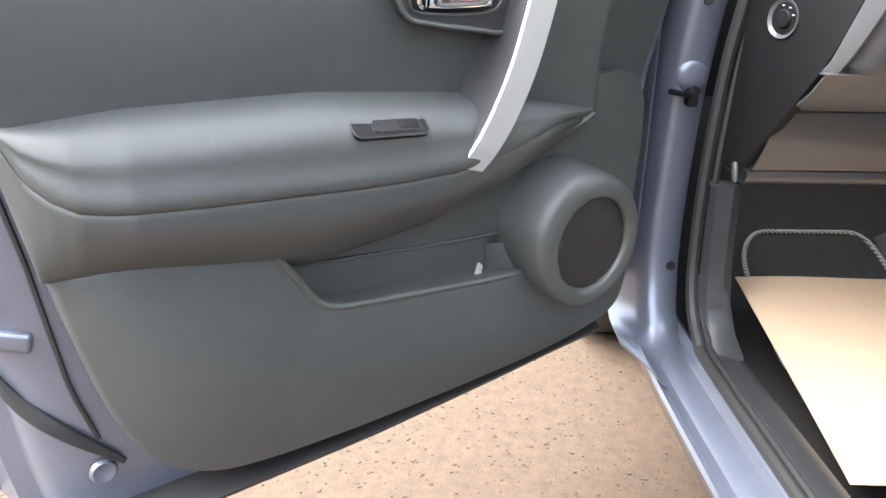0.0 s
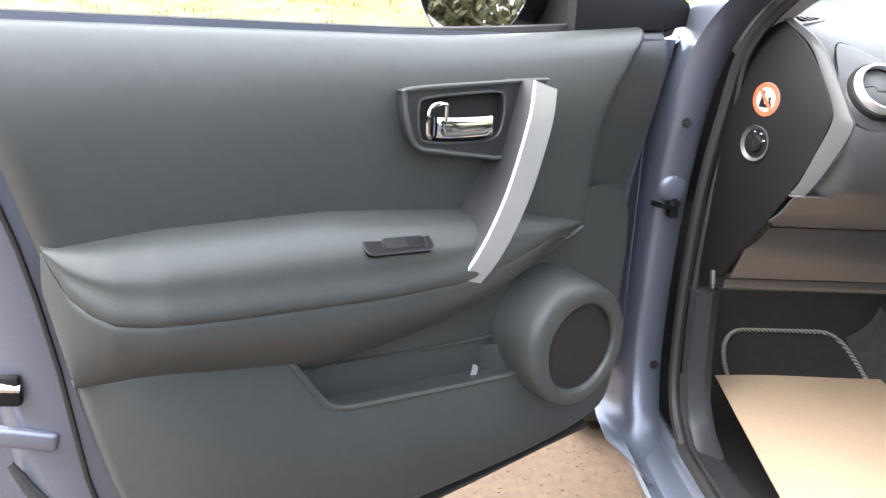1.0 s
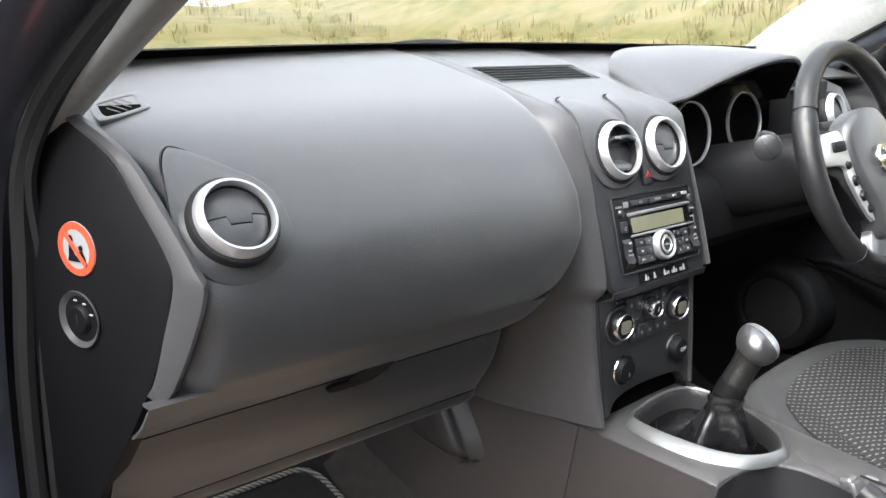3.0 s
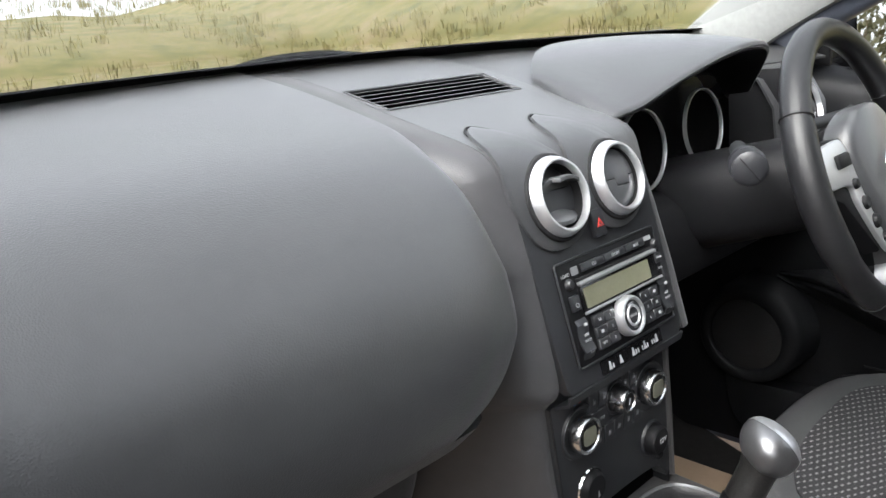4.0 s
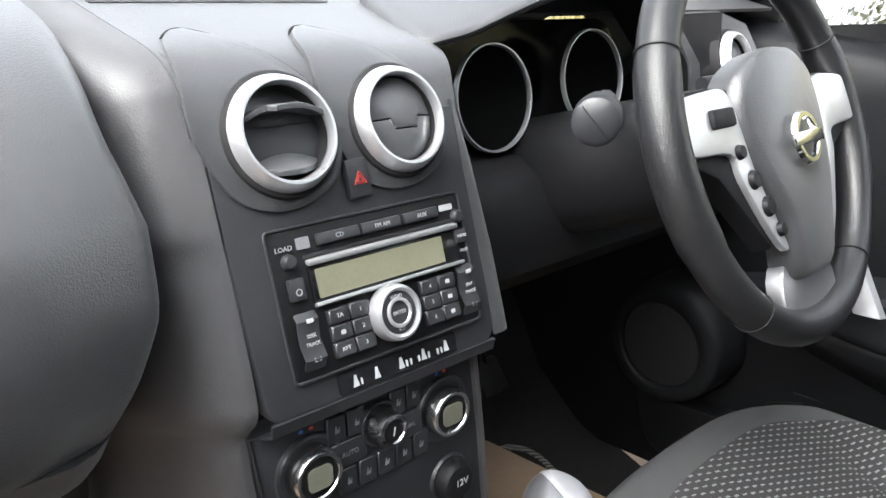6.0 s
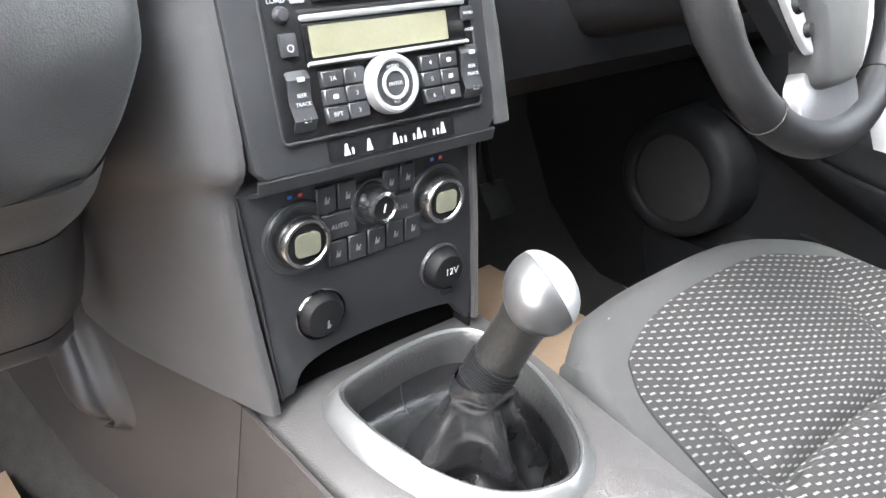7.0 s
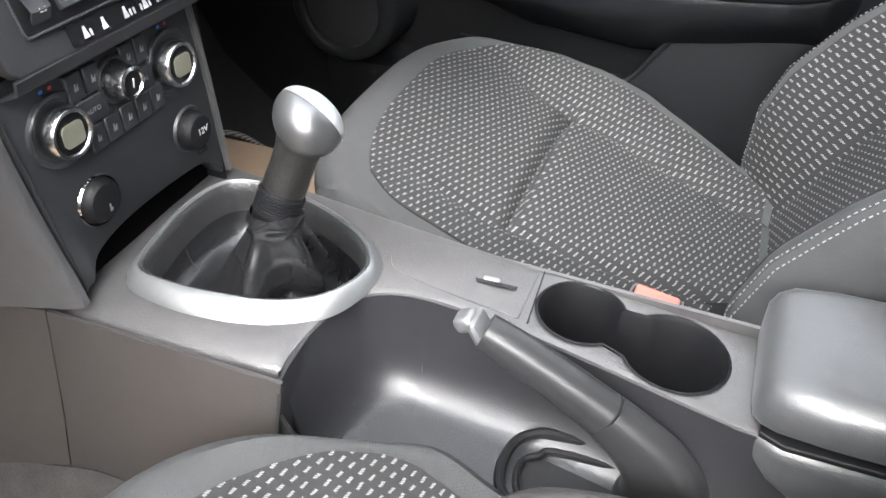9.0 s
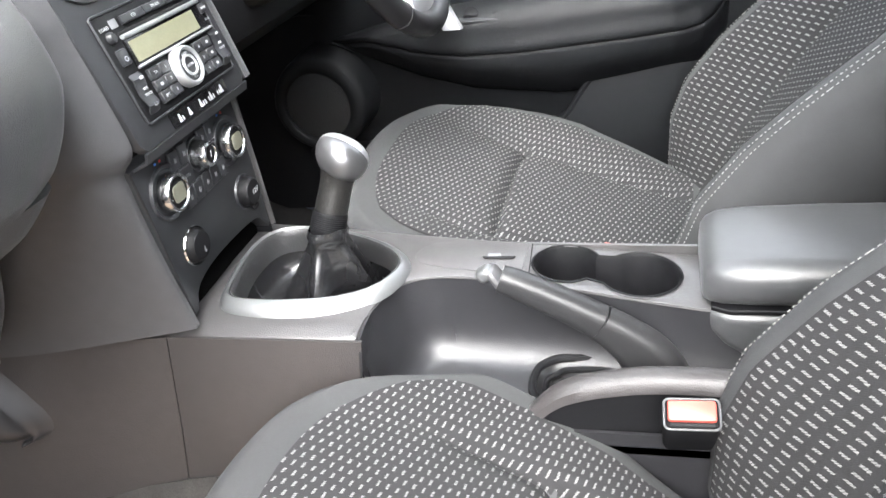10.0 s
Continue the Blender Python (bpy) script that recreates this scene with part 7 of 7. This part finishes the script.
        return x, -0.515 + shift - math.sin(T) * L + math.cos(T) * n, 0.43 + math.cos(T) * L + math.sin(T) * n
    rows = []
    for v in np.linspace(0, 1, 34):
        row = [back(u, v) for u in us]
        (x0, y0, z0), (x1, y1, z1) = row[0], row[-1]
        q = lambda x, y, z, dx, dn: (x + dx, y - dn * math.cos(T), z - dn * math.sin(T))
        row = [q(x0, y0, z0, 0.06, 0.20), q(x0, y0, z0, 0.012, 0.13), q(x0, y0, z0, -0.006, 0.05), q(x0, y0, z0, -0.006, 0.018)] + row + [q(x1, y1, z1, 0.006, 0.018), q(x1, y1, z1, 0.006, 0.05), q(x1, y1, z1, -0.012, 0.13), q(x1, y1, z1, -0.06, 0.20)]
        rows.append(row)
    last = rows[-1]
    rows += [[(x * 0.97, y - 0.05, z + 0.025) for x, y, z in last], [(x * 0.92, y - 0.11, z + 0.02) for x, y, z in last]]
    part("backrest_shell", sheet(rows, thick=-0.004, close_v=True), SEAT_PLAIN, s, "plain charcoal backrest wings")
    edge = 0.84
    rows = [[back(u, v, 0.002) for u in np.linspace(-edge, edge, 61)] for v in np.linspace(0.02, 0.96, 50)]
    part("backrest_cloth", sheet(rows, thick=-0.003, uv=lambda i, j: (rows[i][j][0] * 1.1, 0.62 * i / 49)), CLOTH, s, "charcoal cloth with pale woven dashes")
    for sg in (-1, 1):
        for du in (0.0, 0.025):
            stitches(s, "wing_seam", [back(sg * (0.945 + du), v, 0.0008) for v in np.linspace(0.02, 0.95, 60)])
    # head restraint on two posts
    part("head_restraint", rbox(0.26, 0.10, 0.16, 0.04, 4, m=pose(0, -0.90, 1.17, -14, 0, 0)), SEAT_PLAIN, s)
    for x in (-0.06, 0.06):
        part("post", tube([(x, -0.87, 1.03), (x, -0.895, 1.12)], 0.007, 8), CHROME, s)
    part("seat_base", rbox(0.44, 0.46, 0.10, 0.02, m=pose(0, -0.30, 0.405)), BLACK, s)
    return s


seat(pose(0.432, -0.045, 0.0), "driver's seat in charcoal cloth with pale dashes", 0.0, -1)
seat(pose(-0.338, -0.150, 0.0), "passenger seat in charcoal cloth with pale dashes", 0.073, 1)

# ---------------------------------------------------------------- footwell mats and paper
def floor_z(y):
    return interp(y, [-0.4, 0.20, 0.31, 0.40, 0.50, 0.58], [0.27, 0.27, 0.312, 0.352, 0.44, 0.60])


def floor_mat(x0, x1, y0, y1, label, flare=0.0):
    t = thing("floor_mat", label=label, category="floor mat", group="black carpet mats")
    def wide(x, y):
        # the inner edge runs out to the tunnel towards the seat
        return x + flare * (x - x0) / (x1 - x0) * min(1.0, max(0.0, (y1 - 0.04 - y) / 0.24))
    out = round_rect((x0 + x1) / 2, (y0 + y1) / 2, x1 - x0, y1 - y0, 0.06, 6)
    nx, ny = 14, 16
    inside = [[(x0 + (x1 - x0) * i / nx, y0 + (y1 - y0) * j / ny) for i in range(nx + 1)] for j in range(ny + 1)]
    rows = []
    for j, r in enumerate(inside):
        row = []
        for x, y in r:
            cx, cy = min(max(x, x0 + 0.06), x1 - 0.06), min(max(y, y0 + 0.06), y1 - 0.06)
            dx, dy = x - cx, y - cy
            L = max(abs(dx), abs(dy))
            if dx and dy:
                k = L / math.hypot(dx, dy)
                x, y = cx + dx * k, cy + dy * k
            row.append((wide(x, y), y, floor_z(y) + 0.028))
        rows.append(row)
    part("carpet", sheet(rows, thick=0.006), CARPET, t)
    big = []
    for k in range(len(out)):
        a, b = out[k], out[(k + 1) % len(out)]
        n = max(1, int(math.hypot(b[0] - a[0], b[1] - a[1]) / 0.02))
        big += [(a[0] + (b[0] - a[0]) * i / n, a[1] + (b[1] - a[1]) * i / n) for i in range(n)]
    part("piping", tube([(wide(x, y), y, floor_z(y) + 0.031) for x, y in big], 0.0052, 7, closed=True), MAT_PIPING, t, "grey and black corded edge")
    return t


def piping_material():
    m = material("corded_mat_edge", (0.36, 0.35, 0.32), 0.85, vary=0.2, scale=120, grain=0.5)
    n, l = m.node_tree.nodes, m.node_tree.links
    b = n["Principled BSDF"]
    co = n.new("ShaderNodeTexCoord")
    w = n.new("ShaderNodeTexWave")
    w.wave_type, w.bands_direction = "BANDS", "DIAGONAL"
    w.inputs["Scale"].default_value, w.inputs["Distortion"].default_value = 62, 1.0
    l.new(co.outputs["Object"], w.inputs["Vector"])
    mix = n.new("ShaderNodeMixRGB")
    l.new(w.outputs["Fac"], mix.inputs[0])
    mix.inputs[1].default_value = (0.06, 0.06, 0.06, 1)
    l.new(b.inputs["Base Color"].links[0].from_socket, mix.inputs[2])
    l.new(mix.outputs[0], b.inputs["Base Color"])
    return m


MAT_PIPING = piping_material()
floor_mat(-0.605, -0.305, -0.28, 0.487, "black carpet mat with a corded grey edge, passenger side", 0.075)
floor_mat(0.22, 0.62, -0.20, 0.40, "black carpet mat with a corded grey edge, driver's side")


def paper_mat(corners, label, flare=0.0):
    t = thing("paper_floor_mat", label=label, category="paper mat", group="protective paper mats")
    a, b, c, d = (np.array(p) for p in corners)
    rows = []
    for j in range(13):
        v = j / 12
        row = []
        for i in range(11):
            u = i / 10
            p = (a * (1 - u) + b * u) * (1 - v) + (d * (1 - u) + c * u) * v
            p = p + np.array((flare * u * min(1.0, v / 0.35), 0, 0))
            z = 0.004 * math.sin(u * 3.1) * (1 - v) + 0.003 * noise.noise((u * 2, v * 2, 0.3))
            row.append((p[0], p[1], p[2] + z))
        rows.append(row)
    part("sheet", sheet(rows, thick=0.0012), PAPER, t)


paper_mat([(-0.693, 0.268, 0.446), (-0.262, 0.394, 0.386), (-0.225, -0.20, 0.315), (-0.690, -0.20, 0.33)], "plain brown paper mat over the passenger footwell")
paper_mat([(0.22, 0.405, 0.394), (0.547, 0.416, 0.400), (0.66, -0.12, 0.315), (0.18, -0.12, 0.315)], "plain brown paper mat over the driver's footwell")

# ---------------------------------------------------------------- steering wheel and column
def build_wheel():
    wm = frame_matrix((0.357, -0.141, 1.009), (1, 0.0174, 0), (0, 0.324, 0.946))
    w = thing("steering_wheel", wm, "black leather steering wheel with satin spoke trims", "steering wheel")
    R, r = 0.172, 0.0165
    n = 64
    rows = []
    for k in range(n):
        a = 2 * math.pi * k / n
        rr = r * (1.10 if abs(math.sin(a)) < 0.45 else 1.0)
        rows.append([((R + rr * math.cos(b)) * math.cos(a), (R + rr * math.cos(b)) * math.sin(a) * 1.02, rr * 1.05 * math.sin(b)) for b in np.linspace(0, 2 * math.pi, 15)[:-1]])
    part("rim", sheet(rows, close_u=True, close_v=True), WHEEL_LEATHER, w, "black leather rim")
    for a in (28, 152, 232, 308):
        t = radians(a)
        part("rim_seam", tube([((R + 0.0172 * math.cos(b)) * math.cos(t), (R + 0.0172 * math.cos(b)) * math.sin(t) * 1.02, 0.0182 * math.sin(b)) for b in np.linspace(0, 2 * math.pi, 17)[:-1]], 0.0009, 5, closed=True), DARK_HOLE, w)
    # hub cover
    hub = [tuple(p) for p in curve_points([(-0.070, 0.052), (-0.035, 0.072), (0.0, 0.076), (0.035, 0.072), (0.070, 0.052), (0.078, 0.015), (0.066, -0.03), (0.045, -0.075), (0.036, -0.125), (0.0, -0.132), (-0.036, -0.125), (-0.045, -0.075), (-0.066, -0.03), (-0.078, 0.015)], 4, True)]
    part("hub_cover", plate(hub, 0.03, bevel=0.010, lift=lambda x, y: 0.030 - 2.0 * (x * x) - 1.2 * max(0, abs(y) - 0.03) ** 2), DASH, w, "charcoal airbag cover")
    part("hub_back", lathe([(0.075, 0.004), (0.06, -0.03), (0.045, -0.06), (0, -0.06)], 28), BLACK, w)
    # round emblem: plain bright ring and bar
    part("emblem_ring", lathe([(0.0165, 0), (0.0185, 0.004), (0.0225, 0.004), (0.0245, 0)], 32, pose(0, -0.010, 0.030)), CHROME, w, "plain chrome emblem ring")
    part("emblem_bar", rbox(0.056, 0.0115, 0.005, 0.001, m=pose(0, -0.010, 0.0325)), CHROME, w, "plain chrome emblem bar")
    for sg in (-1, 1):
        # spoke, its satin trim and the keys on it
        sp = [(sg * x, y) for x, y in ((0.060, 0.045), (0.105, 0.050), (0.163, 0.048), (0.166, -0.005), (0.12, -0.025), (0.095, -0.055), (0.062, -0.095), (0.05, -0.06))]
        if sg < 0:
            sp = sp[::-1]
        part("spoke", plate(sp, 0.02, bevel=0.004, m=pose(0, 0, 0.008)), BLACK, w)
        tr = [(sg * x, y) for x, y in [tuple(p) for p in curve_points([(0.158, 0.040), (0.120, 0.046), (0.090, 0.044), (0.079, 0.020), (0.071, -0.025), (0.052, -0.075), (0.045, -0.098), (0.056, -0.096), (0.075, -0.070), (0.096, -0.030), (0.104, -0.008), (0.160, -0.003), (0.163, 0.015)], 4, True)]]
        if sg < 0:
            tr = tr[::-1]
        t = part("spoke_trim", plate(tr, 0.006, bevel=0.002, m=pose(0, 0, 0.0145)), SILVER, w, "satin silver spoke trim")
        if sg < 0:
            part("rocker_key", rbox(0.036, 0.016, 0.008, 0.003, m=pose(-0.108, 0.022, 0.0155)), BLACK, t)
            for x, y, q in ((-0.092, -0.008, 0.0065), (-0.080, -0.033, 0.0085), (-0.067, -0.058, 0.0090), (-0.055, -0.080, 0.0065)):
                part("spoke_key", lathe([(0, 0.005), (q * 0.8, 0.0045), (q, 0.001), (q, -0.002)], 16, pose(x, y, 0.0145)), BLACK, t)
    part("lower_spoke", plate([tuple(p) for p in curve_points([(-0.042, -0.115), (0.042, -0.115), (0.050, -0.165), (0.0, -0.172), (-0.050, -0.165)], 4, True)], 0.016, bevel=0.003, m=pose(0, 0, 0.004)), SATIN_DARK, w)
    part("airbag_mark", plate(round_rect(0.012, -0.115, 0.012, 0.008, 0.001), 0.0005, m=pose(0, 0, 0.0195)), SILVER_GREY, w)
    c = thing("steering_column", label="black steering column shroud with control stalks", category="steering column")
    m = frame_matrix((0.362, -0.08, 0.99), (1, 0, 0), (0, 0.235, 0.972))
    rows = []
    for z, sx, sy in ((0.045, 0.05, 0.045), (0.03, 0.065, 0.055), (-0.03, 0.075, 0.062), (-0.12, 0.080, 0.066), (-0.2, 0.08, 0.07)):
        rows.append([m @ Vector((sx * math.copysign(abs(math.cos(a)) ** 0.7, math.cos(a)), sy * math.copysign(abs(math.sin(a)) ** 0.7, math.sin(a)), z)) for a in np.linspace(0, 2 * math.pi, 25)[:-1]])
    part("shroud", sheet(rows, close_v=True), BLACK, c)
    e = Vector((0.192, -0.070, 1.033))
    root = Vector((0.285, -0.012, 1.040))
    ax = (e - root).normalized()
    part("stalk", tube([root, root.lerp(e, 0.35), root.lerp(e, 0.72)], [0.011, 0.009, 0.013], 10), FASCIA, c)
    sm = Matrix.Translation(root.lerp(e, 0.70)) @ Vector((0, 0, 1)).rotation_difference(ax).to_matrix().to_4x4()
    part("stalk_knob", lathe([(0, 0.040), (0.016, 0.0395), (0.0205, 0.036), (0.0215, 0.016), (0.0190, 0.010), (0.0205, 0.006), (0.020, -0.004), (0.012, -0.008)], 24, sm), GREY_BUTTON, c, "ribbed grey stalk end")
    part("stalk_line", rbox(0.036, 0.0012, 0.0012, 0.0003, 1, m=sm @ pose(0, 0, 0.040, 0, 0, 70)), DARK_HOLE, c)
    part("far_stalk", tube([(0.43, -0.03, 1.045), (0.54, -0.05, 1.05), (0.56, -0.055, 1.05)], [0.009, 0.009, 0.013], 10), FASCIA, c)


build_wheel()

# ---------------------------------------------------------------- driver's door and footwell
def build_driver_side():
    d = thing("driver_door", label="closed driver's door with charcoal trim", category="car door")
    prof = [(0.80, 0.36), (0.790, 0.45), (0.775, 0.55), (0.760, 0.66), (0.754, 0.76), (0.752, 0.85), (0.750, 0.98), (0.752, 1.04), (0.765, 1.070), (0.80, 1.085)]
    rows = [[(x - (0.03 * max(0, y) if z > 0.9 else 0), y, z + 0.20 * (y + 0.02) * (z > 1.0)) for x, z in curve_points(prof, 3)] for y in np.linspace(-1.0, 0.16, 12)]
    # Trim and fittings here use the shade-darkened copy of the door plastic.
    part("door_trim", sheet(rows, thick=0.006), DOOR_SHADED, d, "charcoal door trim, darkened for shade")
    door_fittings(d, lambda u, n, z: (0.806 - n, 0.35 - u, z - 0.082), lambda u, n, z: (0.812 - n, 0.420 - u, z - 0.018), DOOR_SHADED)
    part("outer_skin", sheet([[(0.88 - 0.05 * (z > 1), y, z - (0.06 if z > 1 and y < -0.4 else 0)) for y in (-1.15, -0.5, 0.25)] for z in (0.30, 0.7, 1.06)], thick=0.01), PAINT, d)
    part("switch_panel", rbox(0.05, 0.25, 0.012, 0.005, m=pose(0.722, -0.255, 0.757, 0, -22, 0)), FASCIA, d, "black window switch panel")
    pull = curve_points([(0.705, -0.02, 1.0), (0.690, -0.06, 0.92), (0.672, -0.11, 0.82), (0.660, -0.146, 0.752)], 4)
    part("pull_handle", sheet([[(x, y - 0.020, z), (x - 0.008, y - 0.016, z), (x - 0.010, y, z), (x - 0.008, y + 0.016, z), (x, y + 0.020, z)] for x, y, z in pull], thick=0.004), SILVER, d, "satin silver door pull")
    for k in range(4):
        part("window_switch", rbox(0.028, 0.030, 0.012, 0.004, m=pose(0.720, -0.17 - 0.055 * k, 0.763, 0, -22, 0)), BLACK, d)
    g = part("door_window", sheet([[(0.815 - 0.11 * k, y, 1.075 + 0.35 * k - (0.10 if k == 0 else 0)) for y in (-1.08, -0.6, -0.1 - 0.45 * k, 0.20 - 0.72 * k)] for k in (0, 0.5, 1)], thick=0.004), GLASS, d, "clear side window")
    g.visible_shadow = False
    part("mirror_corner", plate([(0.060, 1.075), (0.22, 1.10), (0.060, 1.21)], 0.01, m=frame_matrix((0.80, 0, 0), (0, 1, 0), (0, 0, 1))), BLACK, d)
    part("window_frame", tube(curve_points([(0.805, 0.235, 1.10), (0.785, 0.05, 1.19), (0.745, -0.2, 1.30), (0.70, -0.5, 1.40), (0.69, -0.9, 1.45), (0.70, -1.08, 1.42), (0.80, -1.10, 1.08)], 5), 0.016, 8), BLACK, d)
    gm = frame_matrix((0.945, 0.012, 1.148), (0.907, -0.42, 0), (0.045, 0.100, 1))
    pane = [tuple(p) for p in curve_points([(-0.068, -0.058), (-0.081, 0.0), (-0.068, 0.058), (0, 0.076), (0.062, 0.060), (0.080, 0.005), (0.060, -0.060), (0, -0.080)], 5, True)]
    mir = part("mirror_housing", sheet([[gm @ Vector((x * q, y * q, z)) for x, y in pane] for q, z in ((1.04, 0.006), (1.12, 0.012), (1.18, 0.0), (1.18, -0.04), (0.98, -0.09), (0.5, -0.11))], close_v=True, thick=0.002), GLOSS_BLACK, d, "black door mirror housing")
    part("mirror_glass", plate(pane, 0.003, m=gm), MIRROR, mir, "reflecting mirror glass")
    part("mirror_foot", rbox(0.14, 0.06, 0.05, 0.012, m=pose(0.85, 0.10, 1.08)), BLACK, d)
    part_y = thing("pedals", label="black rubber pedals in the driver's footwell", category="pedals")
    for x in (0.30, 0.40, 0.50):
        part("pedal", rbox(0.055, 0.012, 0.06, 0.005, m=pose(x, 0.36, 0.56, -35, 0, 0)), RUBBER, part_y)
        part("pedal_arm", tube([(x, 0.37, 0.57), (x, 0.42, 0.72), (x, 0.44, 0.86)], 0.007, 6), BLACK, part_y)


build_driver_side()
